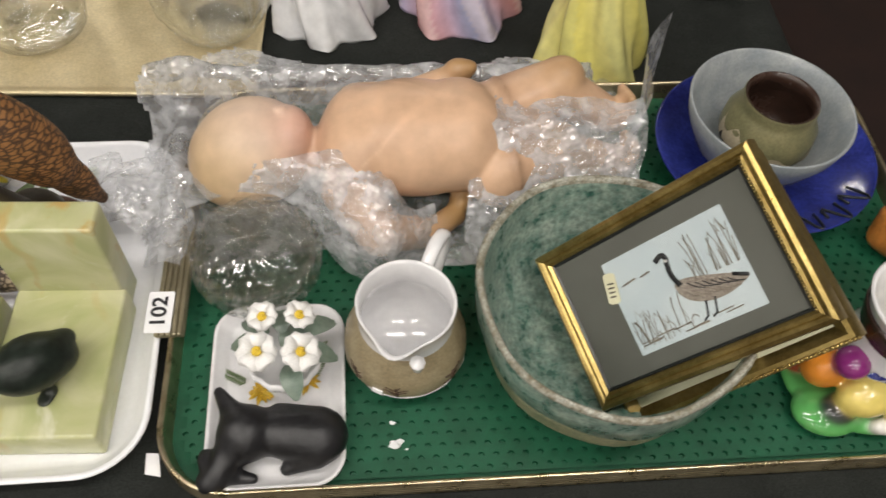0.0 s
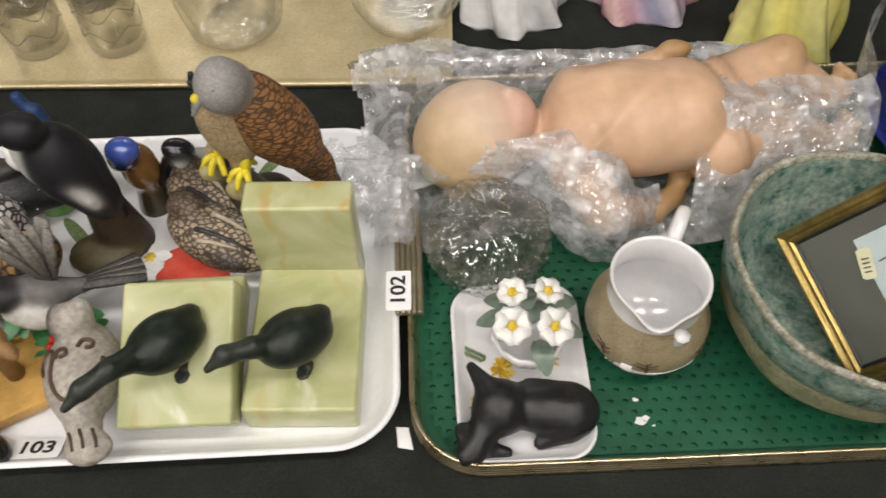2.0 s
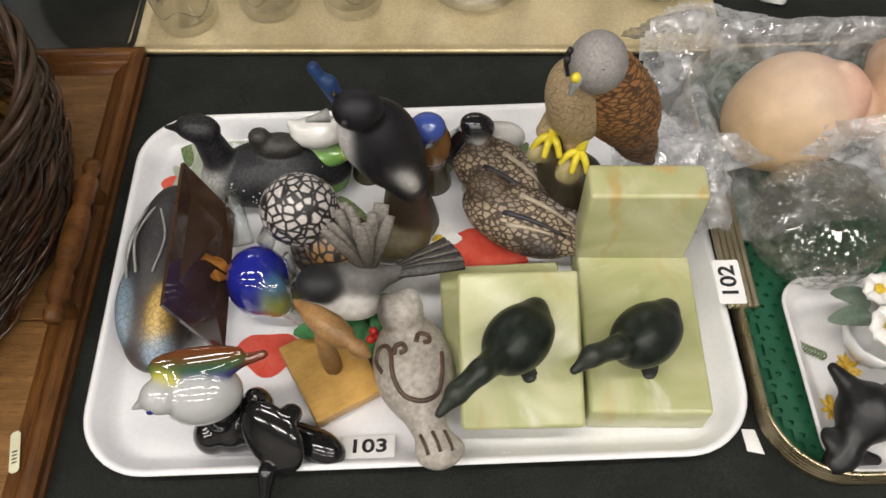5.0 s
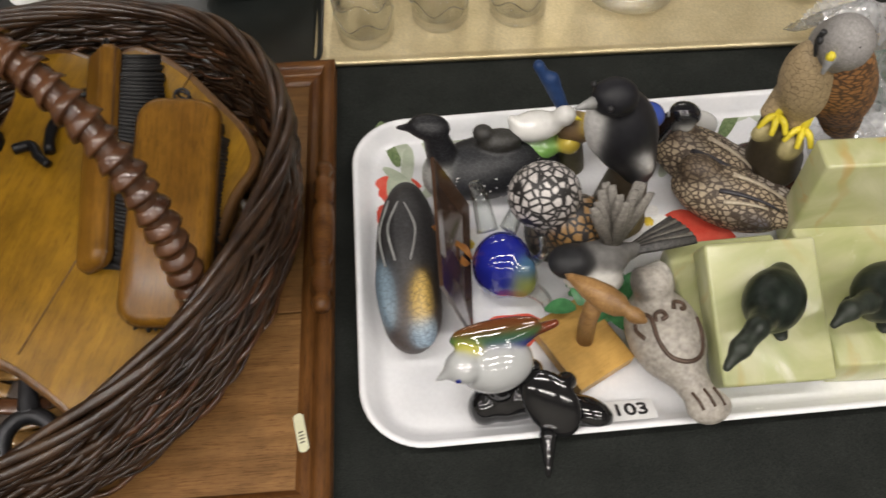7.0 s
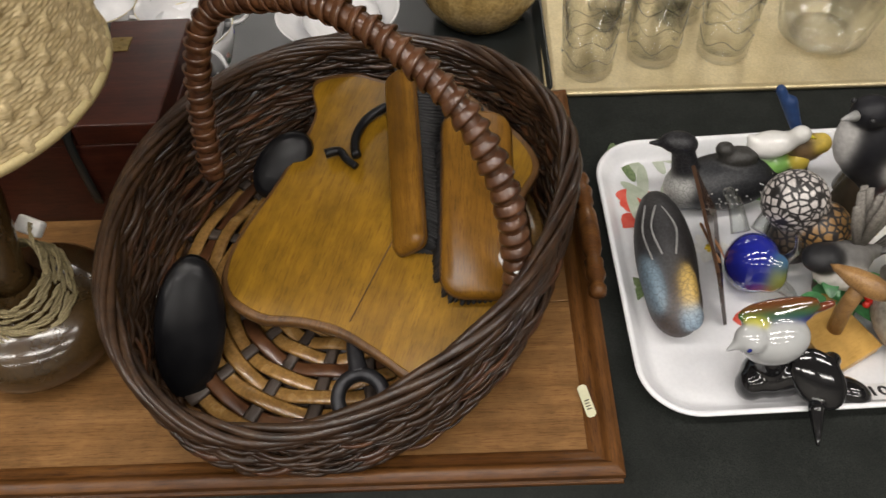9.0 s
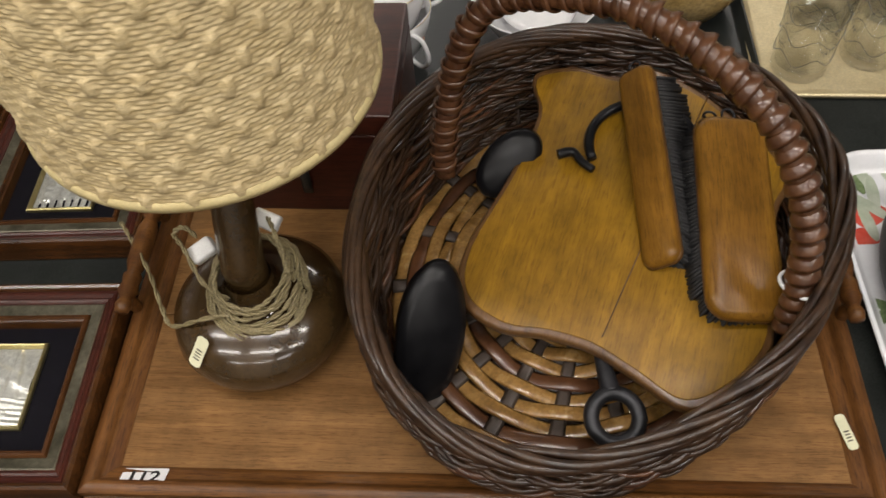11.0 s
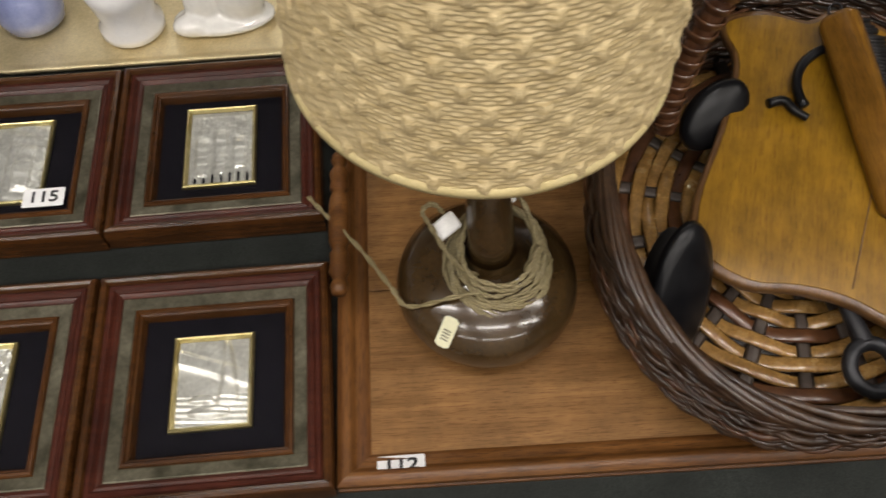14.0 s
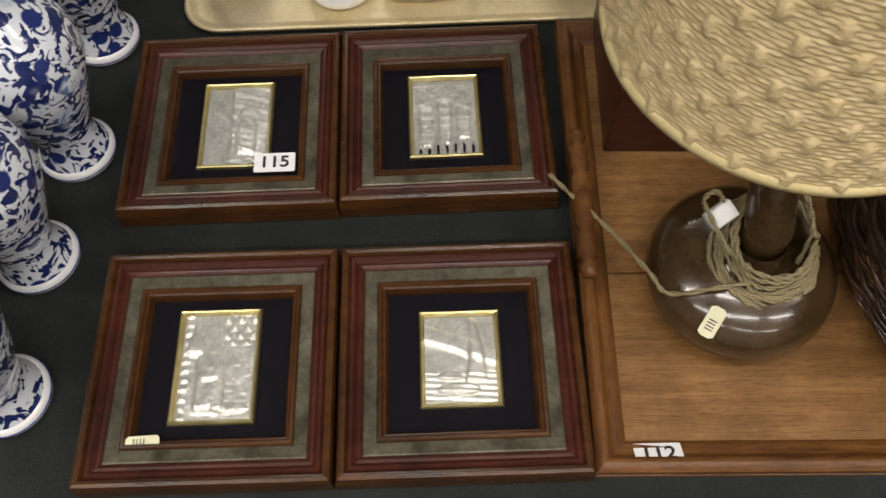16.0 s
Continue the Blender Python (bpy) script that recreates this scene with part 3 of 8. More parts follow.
# wooden butler's tray
WX0, WX1, WY0, WY1 = -1.280, -0.650, 0.370, 0.820
wd = thing("wooden_tray", "oak tray with moulded rim and turned side handles", "tray", ((WX0 + WX1) / 2, (WY0 + WY1) / 2, TOP), 0.0)
w, d = WX1 - WX0, WY1 - WY0
cyo = (WY0 + WY1) / 2
for y0, y1 in ((-d / 2 + 0.004, 0.541 - cyo - 0.0006), (0.541 - cyo + 0.0006, d / 2 - 0.004)):
    part("plank", block(w - 0.01, y1 - y0, 0.0085, 0.0007, off=(0, (y0 + y1) / 2, 0.0)), OAK_X, wd, "", False)


def rail(length, parent, at, turn, m, name="rim"):
    """A moulded tray rim, mitred at both ends; its outer face lies at y = 0."""
    prof = [(0.0, 0.0), (0.0, 0.004), (0.0025, 0.0055), (0.0025, 0.009), (0.0, 0.0105), (0.0, 0.017), (0.0025, 0.0195), (0.007, 0.0205), (0.011, 0.0185), (0.013, 0.014), (0.016, 0.0125), (0.020, 0.0125), (0.0235, 0.0105), (0.026, 0.0087), (0.026, 0.0)]
    bm = bmesh.new()
    rows = []
    for s in (-1, 1):
        rows.append([bm.verts.new((s * (length / 2 - y), y, z)) for y, z in prof])
    for k in range(len(prof) - 1):
        bm.faces.new((rows[0][k], rows[1][k], rows[1][k + 1], rows[0][k + 1]))
    ob = part(name, bm, m, parent)
    sharp(ob, 40)
    ob.matrix_basis = pose(at[0], at[1], 0.0003, 0, 0, turn)
    return ob


rail(w, wd, (0, -d / 2), 0, OAK_RIM)
rail(w, wd, (0, d / 2), 180, OAK_RIM)
rail(d, wd, (w / 2, 0), 90, OAK_RIM)
rail(d, wd, (-w / 2, 0), -90, OAK_RIM)
for sx in (-1, 1):
    prof = [(0.0, -0.072), (0.006, -0.071), (0.0075, -0.064), (0.005, -0.058), (0.009, -0.05), (0.0075, -0.042), (0.0085, -0.034), (0.006, -0.03), (0.009, -0.02), (0.0095, 0), (0.009, 0.02), (0.006, 0.03), (0.0085, 0.034), (0.0075, 0.042), (0.009, 0.05), (0.005, 0.058), (0.0075, 0.064), (0.006, 0.071), (0.0, 0.072)]
    hd = part("handle", lathe(prof, 14), OAK_RIM, wd, "turned dark wooden handle")
    hd.matrix_basis = pose(sx * (w / 2 - 0.004), 0.592 - cyo, 0.045, 90, 0, 0)
    for sy in (-1, 1):
        pg = part("handle_post", lathe([(0.0045, 0.012), (0.006, 0.02), (0.0045, 0.03), (0.0055, 0.042)], 10), OAK_RIM, wd)
        pg.location = (sx * (w / 2 - 0.004), 0.592 - cyo + sy * 0.052, 0.004)


# ---------------- the four pictures ----------------
def relief_mesh(kind, w, d):
    """A small cast panel."""
    bm = bmesh.new()
    n, m = 90, 116

    def soft(x, lo, hi, e=0.02):
        return 1 / (1 + math.exp(-(x - lo) / e)) / (1 + math.exp((x - hi) / e))

    def mound(u, v, cu, cv, ru, rv, p=2):
        return max(0.0, 1 - ((u - cu) / ru) ** 2 - ((v - cv) / rv) ** 2) ** (1 / p)

    def height(u, v):
        z = 0.0003 * noise.noise((u * 9 + kind * 7, v * 11, 0)) + (0.0001 if kind == 0 else 0.0003) * noise.noise((u * 25, v * 30 + kind * 3, 2))
        if kind == 0:
            lean = u - 0.50 - 0.30 * v + 0.25 * (v - 0.2) ** 2
            sail = soft(lean, 0.0, 0.30 * (1.05 - v) + 0.04, 0.012) * soft(v, 0.22, 0.97)
            z += 0.0034 * sail * (0.6 + 0.4 * math.sin(9 * lean + 1)) + 0.0020 * soft(v + 0.30 * u, 0.72, 0.90, 0.012)
            z += 0.0034 * mound(u, v, 0.46, 0.15, 0.30, 0.075) + 0.0024 * mound(u, v, 0.34, 0.30, 0.18, 0.05) + 0.0004 * math.sin(v * 90 + 5 * u) * (v < 0.35)
        elif kind == 1:
            for q in range(3):
                z += 0.0018 * soft(u, 0.10 + 0.3 * q, 0.30 + 0.3 * q, 0.010) * soft(v, 0.1 + 0.05 * q, 0.62 + 0.1 * (q % 2), 0.010) * (0.8 + 0.2 * math.sin(v * 60))
            z += 0.0012 * math.sin(u * 46) * soft(v, 0.0, 0.14)
        elif kind == 2:
            z += 0.0026 * soft(u, 0.10, 0.28, 0.010) * soft(v, 0.62, 0.90 - abs(u - 0.19) * 1.6, 0.012) + 0.0030 * mound(u, v, 0.40, 0.50, 0.20, 0.15) + 0.0030 * soft(u, 0.24, 0.62, 0.012) * soft(v, 0.08, 0.42, 0.014)
            z += 0.0016 * soft(u, 0.03, 0.11, 0.010) * (0.6 + 0.4 * math.sin(v * 70))
            z += 0.0024 * max(0, math.sin(u * 34) * math.sin(v * 40 + 1)) ** 0.5 * (u > 0.56 and v > 0.70) if math.sin(u * 34) * math.sin(v * 40 + 1) > 0 else 0
            z += 0.0018 * mound(u, v, 0.72, 0.10, 0.25, 0.05)
        else:
            z += 0.0020 * soft(u, 0.40, 0.98, 0.010) * (0.7 + 0.3 * math.sin(v * 40 + u * 9))
            z += 0.0024 * mound(u, v, 0.68, 0.62, 0.16, 0.12) + 0.0026 * soft(u, 0.52, 0.82, 0.010) * soft(v, 0.12, 0.50, 0.012)
        return z
    vs = [[bm.verts.new((w * (i / n - 0.5), d * (j / m - 0.5), height(i / n, j / m))) for j in range(m + 1)] for i in range(n + 1)]
    for i in range(n):
        for j in range(m):
            bm.faces.new((vs[i][j], vs[i + 1][j], vs[i + 1][j + 1], vs[i][j + 1]))
    return bm


def mitred(w, d, prof, material, parent, name, label=""):
    bm = bmesh.new()
    rows = []
    for inset, z in prof:
        a, b = w / 2 - inset, d / 2 - inset
        rows.append([bm.verts.new(p) for p in ((-a, -b, z), (a, -b, z), (a, b, z), (-a, b, z))])
    for r1, r2 in zip(rows, rows[1:]):
        for k in range(4):
            k2 = (k + 1) % 4
            bm.faces.new((r1[k], r1[k2], r2[k2], r2[k]))
    return sharp(part(name, bm, material, parent, label), 30)


GILT = surface("gilt_slip", (0.58, 0.47, 0.20), (0.78, 0.68, 0.36), 60, 0.30, metal=0.95, fine=500, relief=0.05)


def relief_picture(kind, at, turn, words, sw, sd):
    p = thing("relief_picture", words, "picture", at, turn, "framed relief pictures")
    W, D = 0.1945, 0.1965
    mitred(W, D, [(0.003, 0), (0.0, 0.002), (0.0, 0.024), (0.0015, 0.0285), (0.004, 0.030), (0.0065, 0.029), (0.008, 0.0255)], FRAME_RED, p, "outer_moulding", "polished reddish-brown outer moulding")
    mitred(W, D, [(0.008, 0.0255), (0.0095, 0.0268), (0.012, 0.0262), (0.0145, 0.0235), (0.0165, 0.0245), (0.0185, 0.0235), (0.0200, 0.0215)], MAHOGANY, p, "inner_moulding")
    mitred(W, D, [(0.0200, 0.0215), (0.0212, 0.0222), (0.0300, 0.0205), (0.0308, 0.0198)], PEWTER, p, "pewter_band", "mottled grey-green metal-leaf band")
    mitred(W, D, [(0.0308, 0.0198), (0.0318, 0.0225), (0.0340, 0.0228), (0.0354, 0.0205), (0.0370, 0.0198), (0.0388, 0.0165), (0.0400, 0.0125)], FRAME_RED, p, "slip_moulding")
    bm = rr_loft(W - 0.076, D - 0.076, 0.001, [(0, 0.0118), (0, 0.0128)], n=1)
    part("mount", bm, BLACK_MOUNT, p, "black velvet mount", False)
    mitred(sw, sd, [(0.0, 0.0127), (0.0, 0.0165), (0.0012, 0.0178), (0.0024, 0.0172), (0.0044, 0.0140)], GILT, p, "gilt_slip", "bright gilt slip")
    r = part("relief", relief_mesh(kind, sw - 0.0085, sd - 0.0085), SILVER, p, "silvered cast relief")
    r.location = (0, 0, 0.0134)
    g = part("glass", rr_loft(W - 0.0745, D - 0.0745, 0.001, [(0, 0.0186), (0, 0.0196)], n=1), PANE, p, "", False)
    return p


relief_picture(0, (-1.3815, 0.4625, TOP), 1.6, "framed silvered relief of a sailing boat on black mount", 0.066, 0.082)
relief_picture(2, (-1.5785, 0.4575, TOP), 1.4, "framed silvered relief of a building on black mount", 0.068, 0.097)
relief_picture(1, (-1.3930, 0.7040, TOP), 2.2, "framed silvered relief of a street on black mount", 0.068, 0.094)
relief_picture(3, (-1.5885, 0.6955, TOP), 2.0, "framed silvered relief of a tower on black mount", 0.067, 0.096)
lot_label("115", (-1.5469, 0.6468, TOP + 0.0245), 2)
lot_label("112", (-1.2309, 0.3846, TOP + 0.0150), 1, (-26, 0))


def price_sticker(at, turn, tilt=(0, 0), w=0.010, d=0.024):
    ob = thing("price_sticker", "small pale yellow price sticker with faint grey bars", "sticker", at, turn, "price stickers", tilt)
    pts = [(-w / 2, -d / 2 + 0.002), (-w * 0.25, -d / 2), (w * 0.25, -d / 2), (w / 2, -d / 2 + 0.002), (w / 2, d / 2 - 0.002), (w * 0.25, d / 2), (-w * 0.25, d / 2), (-w / 2, d / 2 - 0.002)]
    part("paper", slab(pts, 0, 0.0003), STICKER, ob, "", False)
    for k in range(4):
        part("print_bar", rr_loft(w * 0.55, 0.0012, 0.0002, [(0, 0.0003), (0, 0.00045)], n=1, off=(0, -d * 0.25 + k * 0.0026, 0)), PEWTER, ob, "", False)
    return ob


price_sticker((-1.6261, 0.3947, TOP + 0.0215), -86, w=0.009, d=0.026)
price_sticker((-0.6723, 0.4367, TOP + 0.0135), 12, (0, -14), 0.008, 0.03)

# ================= green tray: its load =================
FLOOR = TOP + 0.0065
CUT_GLASS = thin_glass("cut_crystal", (0.995, 1.0, 0.995), 0.02, 2.0, relief=0.10, scale=110, body=0.16)
CLEAR = thin_glass("clear_tumbler_glass", (0.985, 0.985, 0.975), 0.015, 1.5)
FILM = wrap_material()
TEAL_GLAZE = surface("mottled_teal_glaze", (0.055, 0.145, 0.115), (0.36, 0.44, 0.37), 75, 0.28, fine=260, relief=0.25, vary=0.3, coat=0.3)
SAND_GLAZE = surface("sandy_olive_glaze", (0.24, 0.24, 0.13), (0.48, 0.43, 0.27), 70, 0.35, fine=300, relief=0.3, vary=0.3, coat=0.2)
CRUST = surface("brown_crusted_rim", (0.14, 0.12, 0.07), (0.42, 0.42, 0.36), 160, 0.5, fine=500, relief=0.5, vary=0.3)
TAN_SLIP = surface("tan_stoneware", (0.25, 0.20, 0.115), (0.36, 0.30, 0.19), 60, 0.35, fine=500, relief=0.1, vary=0.15)
BROWN_INK = surface("brown_slip_drawing", (0.05, 0.03, 0.02), (0.10, 0.06, 0.04), 120, 0.5, relief=0.1)
GREY_GLAZE = surface("grey_blue_glaze", (0.24, 0.27, 0.29), (0.36, 0.38, 0.38), 40, 0.22, fine=400, relief=0.05, coat=0.3)
BLUE_GLAZE = surface("cobalt_glaze", (0.008, 0.012, 0.10), (0.03, 0.045, 0.28), 25, 0.15, fine=300, relief=0.05, coat=0.5, vary=0.2)
OLIVE_POT = surface("olive_pot_glaze", (0.13, 0.13, 0.065), (0.22, 0.20, 0.10), 35, 0.35, fine=400, relief=0.1, vary=0.15)
BUFF_POT = surface("buff_pot_patch", (0.38, 0.32, 0.22), (0.50, 0.43, 0.30), 80, 0.45, fine=400, relief=0.1)
DARK_POT = surface("dark_brown_glaze", (0.025, 0.014, 0.010), (0.055, 0.030, 0.022), 30, 0.25, relief=0.05)
BLACK_STONE = surface("matt_black_resin", (0.005, 0.005, 0.006), (0.014, 0.014, 0.016), 130, 0.40, fine=170, relief=0.7, vary=0.2)
PETAL = surface("white_porcelain_petal", (0.74, 0.73, 0.70), (0.82, 0.81, 0.79), 200, 0.3, relief=0.05)
STAMEN = surface("yellow_stamen", (0.62, 0.42, 0.02), (0.75, 0.55, 0.05), 300, 0.5, relief=0.3)
LEAF = surface("grey_green_porcelain_leaf", (0.10, 0.15, 0.115), (0.20, 0.25, 0.20), 90, 0.3, relief=0.1)
YELLOW_PRINT = surface("printed_yellow_flower", (0.55, 0.33, 0.02), (0.72, 0.50, 0.06), 260, 0.3, relief=0.05, vary=0.3)
GREEN_PRINT = surface("printed_green_leaf", (0.10, 0.16, 0.06), (0.22, 0.28, 0.14), 200, 0.3, relief=0.05, vary=0.3)
GILT_FRAME = surface("antique_gilt_frame", (0.22, 0.155, 0.045), (0.40, 0.30, 0.11), 50, 0.30, metal=0.85, fine=400, relief=0.1, vary=0.1)
GREY_MOUNT = surface("grey_green_mount_board", (0.105, 0.105, 0.09), (0.125, 0.125, 0.11), 20, 0.8, fine=900, relief=0.1, vary=0.05)
SKY_PAPER = surface("pale_blue_paper", (0.50, 0.58, 0.62), (0.60, 0.66, 0.68), 18, 0.7, relief=0.03)
PENCIL = surface("pencil_brown", (0.20, 0.17, 0.14), (0.30, 0.26, 0.20), 300, 0.8, relief=0.05)


def leaf_blade(bm, at, length, width, turn, lift=0.0, curl=0.002, n=6):
    """A thin pointed leaf or petal with a fold."""
    ca, sa = math.cos(radians(turn)), math.sin(radians(turn))
    rows = []
    for k in range(n + 1):
        t = k / n
        half = width / 2 * math.sin(math.pi * (0.06 + 0.9 * t)) ** 0.7
        z = lift * t + curl * math.sin(math.pi * t)
        row = []
        for s, dz in ((-1, 0.0012), (0, 0), (1, 0.0012)):
            x, y = length * t, s * half
            row.append(bm.verts.new((at[0] + ca * x - sa * y, at[1] + sa * x + ca * y, at[2] + z + dz * abs(s))))
        rows.append(row)
    for a, b in zip(rows, rows[1:]):
        for q in range(2):
            bm.faces.new((a[q], b[q], b[q + 1], a[q + 1]))
    return bm


# oblong dish
dish = thing("oblong_dish", "small white china dish printed with yellow flowers", "dish", (-0.0701, 0.4866, FLOOR), 1)
part("dish_body", rr_loft(0.102, 0.150, 0.024, [(0.012, 0), (0.007, 0.002), (0.0, 0.0115), (0.0004, 0.0128), (0.002, 0.013), (0.0035, 0.0115), (0.010, 0.0035), (0.014, 0.003)], n=8), WHITE_GLAZE, dish)
rnd = random.Random(4)
for fx, fy, s in ((-0.014, 0.004, 1), (0.020, 0.012, 1.1), (-0.034, -0.028, 1.0)):
    bm = bmesh.new()
    for k in range(26):
        a = rnd.uniform(0, 360)
        leaf_blade(bm, (fx, fy, 0.0033 + 0.00001 * k), 0.011 * s * rnd.uniform(0.6, 1.1), 0.0035, a, 0, 0.0002, 3)
    part("flower_print", bm, YELLOW_PRINT, dish, "printed yellow flower head")
for fx, fy, a in ((0.018, 0.036, 15), (0.026, 0.014, 65), (-0.026, 0.012, 150)):
    bm = bmesh.new()
    for k in range(9):
        for s in (-1, 1):
            leaf_blade(bm, (fx + 0.0022 * k * math.cos(radians(a)), fy + 0.0022 * k * math.sin(radians(a)), 0.0033), 0.005, 0.0016, a + s * 55, 0, 0.0002, 3)
    part("leaf_print", bm, GREEN_PRINT, dish, "printed green leaf spray")

# porcelain posy
posy = thing("porcelain_posy", "white porcelain basket of primroses with yellow centres", "figurine", (-0.0635, 0.5065, FLOOR + 0.006), 0)
part("pot", lathe([(0.0, 0.0), (0.016, 0.0), (0.022, 0.006), (0.0275, 0.020), (0.0285, 0.028), (0.026, 0.0285), (0.024, 0.022), (0.0, 0.020)], 36, shape=lambda a, r, z: (r * (1 + 0.03 * math.sin(12 * a)) * math.cos(a), r * (1 + 0.03 * math.sin(12 * a)) * math.sin(a), z)), WHITE_GLAZE, posy)
for lx, ly, lz, a, le in ((0.0, 0.0, 0.038, 60, 0.026), (0.012, -0.004, 0.036, -5, 0.028), (-0.012, 0.002, 0.036, 170, 0.028), (0.004, -0.012, 0.033, -75, 0.026), (0.0, 0.010, 0.042, 100, 0.024), (0.012, 0.01, 0.036, 30, 0.03), (-0.012, 0.012, 0.036, 140, 0.026)):
    part("leaf", leaf_blade(bmesh.new(), (lx, ly, lz), le, 0.017, a, -0.008, 0.007), LEAF, posy, "grey-green leaf")


def primrose(at, tilt, r, parent):
    bm = bmesh.new()
    for k in range(5):
        a = 72 * k
        ca, sa = math.cos(radians(a)), math.sin(radians(a))
        rows = []
        for t, hw, z in ((0.12, 0.12, 0.0), (0.45, 0.42, 0.0022), (0.78, 0.56, 0.003), (0.98, 0.36, 0.0018)):
            rows.append([bm.verts.new((r * (ca * (t - (0.10 if s == 0 and t > 0.9 else 0)) - sa * s * hw), r * (sa * (t - (0.10 if s == 0 and t > 0.9 else 0)) + ca * s * hw), z + (0.0008 if s else 0) + 0.0003 * k)) for s in (-1, 0, 1)])
        for u, v in zip(rows, rows[1:]):
            for q in range(2):
                bm.faces.new((u[q], v[q], v[q + 1], u[q + 1]))
    ob = part("flower", bm, PETAL, parent, "white five-petalled primrose")
    so = ob.modifiers.new("thick", "SOLIDIFY")
    so.thickness = 0.0008
    ob.matrix_basis = pose(*at, tilt[0], tilt[1], 20)
    bm = bmesh.new()
    for k in range(9):
        a = 40 * k
        ball(bm, (0.0022 * math.cos(radians(a)) if k else 0, 0.0022 * math.sin(radians(a)) if k else 0, 0.0025), 0.0017, 6)
    ball(bm, (0, 0, 0.003), 0.0022, 6)
    part("centre", bm, STAMEN, ob, "yellow flower centre")


primrose((-0.0155, -0.012, 0.0565), (28, -6, 0), 0.0145, posy)
primrose((0.0150, -0.013, 0.0555), (28, 8, 0), 0.0145, posy)
primrose((-0.013, 0.016, 0.056), (12, -14, 0), 0.0115, posy)
primrose((0.013, 0.016, 0.056), (10, 14, 0), 0.0115, posy)

# black animal lying in the dish
clay_thing("animal_figurine", [E((0.012, 0.002, 0.018), (0.036, 0.020, 0.018), (0, 0, -8)), E((0.030, 0.0, 0.016), (0.020, 0.021, 0.017)), E((-0.022, 0.002, 0.021), (0.021, 0.021, 0.02)), C((-0.026, 0.006, 0.028), (-0.042, 0.030, 0.031), 0.011, 0.004), C((-0.030, -0.006, 0.018), (-0.040, -0.022, 0.014), 0.013, 0.010), E((-0.044, -0.027, 0.011), (0.013, 0.010, 0.009), (0, 0, 30)), E((-0.050, -0.014, 0.016), (0.006, 0.008, 0.004)), C((-0.030, -0.024, 0.006), (-0.018, -0.026, 0.005), 0.006, 0.004), C((0.026, -0.014, 0.012), (0.006, -0.020, 0.006), 0.009, 0.005), C((0.03, 0.012, 0.02), (0.0, 0.018, 0.022), 0.006, 0.005)],
           [(0.014, 0.014, 0.015)], BLACK_STONE, "matt black lying animal figurine in a white dish", "figurine", (-0.0666, 0.4471, FLOOR + 0.003), 0, k=0.005, cell=0.0018)

# cream jug
jug = thing("milk_jug", "tan stoneware milk jug with white glazed inside", "jug", (0.0275, 0.5165, FLOOR), 0)
jug.scale = (1.08, 1.08, 1.06)


def jug_lip(a, r, z):
    g = math.exp(-((((a + math.pi / 2 + 0.25 + math.pi) % (2 * math.pi)) - math.pi) / 0.33) ** 2)
    k = max(0.0, (z - 0.056) / 0.026)
    rr = r * (1 + 0.30 * g * k * k)
    return (rr * math.cos(a), rr * math.sin(a), z + 0.001 * g * k)


part("outside", lathe([(0.0, 0.0), (0.024, 0.0), (0.027, 0.002), (0.0375, 0.014), (0.0432, 0.028), (0.0420, 0.042), (0.0355, 0.056), (0.0325, 0.062)], 64, shape=jug_lip), TAN_SLIP, jug)
part("inside", lathe([(0.0325, 0.062), (0.0318, 0.067), (0.0330, 0.0805), (0.0337, 0.0825), (0.0326, 0.0832), (0.0310, 0.081), (0.0300, 0.066), (0.033, 0.055), (0.038, 0.042), (0.038, 0.028), (0.030, 0.010), (0.0, 0.007)], 64, shape=jug_lip), WHITE_GLAZE, jug, "white glazed neck and inside")
hp = smooth_path([(0.014, 0.030, 0.074), (0.022, 0.046, 0.082), (0.029, 0.060, 0.075), (0.029, 0.062, 0.055), (0.022, 0.050, 0.034), (0.017, 0.036, 0.028)], 6)
part("handle", tube(hp, 0.0052, 10, flat=0.65), WHITE_GLAZE, jug, "white strap handle")
part("drip", tube(smooth_path([(0.0055, -0.0435, 0.081), (0.0058, -0.0425, 0.071), (0.006, -0.0395, 0.062)], 4), lambda t: 0.0052 * (1 - 0.6 * t), 8), WHITE_GLAZE, jug, "white glaze run under the lip")


def on_belly(a, z, extra=0.0):
    prof = [(0.024, 0.0), (0.0375, 0.014), (0.0432, 0.028), (0.0420, 0.042), (0.0355, 0.056), (0.0325, 0.062)]
    r = np.interp(z, [p[1] for p in prof], [p[0] for p in prof]) + extra
    return Vector((r * math.cos(a), r * math.sin(a), z))


rnd = random.Random(9)
for k in range(7):
    z = 0.008 + 0.0028 * k
    path = [on_belly(-2.6 + 0.1 * i + 0.22 * k * 0.25, z + 0.0018 * math.sin(i * 1.1 + k), 0.0003) for i in range(26)]
    part("slip_line", tube(path, 0.0006, 5), BROWN_INK if k % 2 else WHITE_GLAZE, jug)
for a0 in (-1.75, -0.75, -2.5):
    bm = bmesh.new()
    tube([on_belly(a0, 0.020, 0.0002), on_belly(a0 + 0.02, 0.030, 0.0003), on_belly(a0 - 0.02, 0.038, 0.0003)], 0.0008, 5, bm=bm)
    for k in range(10):
        b = a0 + rnd.uniform(-0.22, 0.22)
        tube([on_belly(a0, 0.029 + 0.0008 * k, 0.0003), on_belly(b, 0.031 + 0.001 * k, 0.0003)], 0.0004, 4, bm=bm)
    part("tree_drawing", bm, BROWN_INK, jug, "brown painted tree")
bm = bmesh.new()
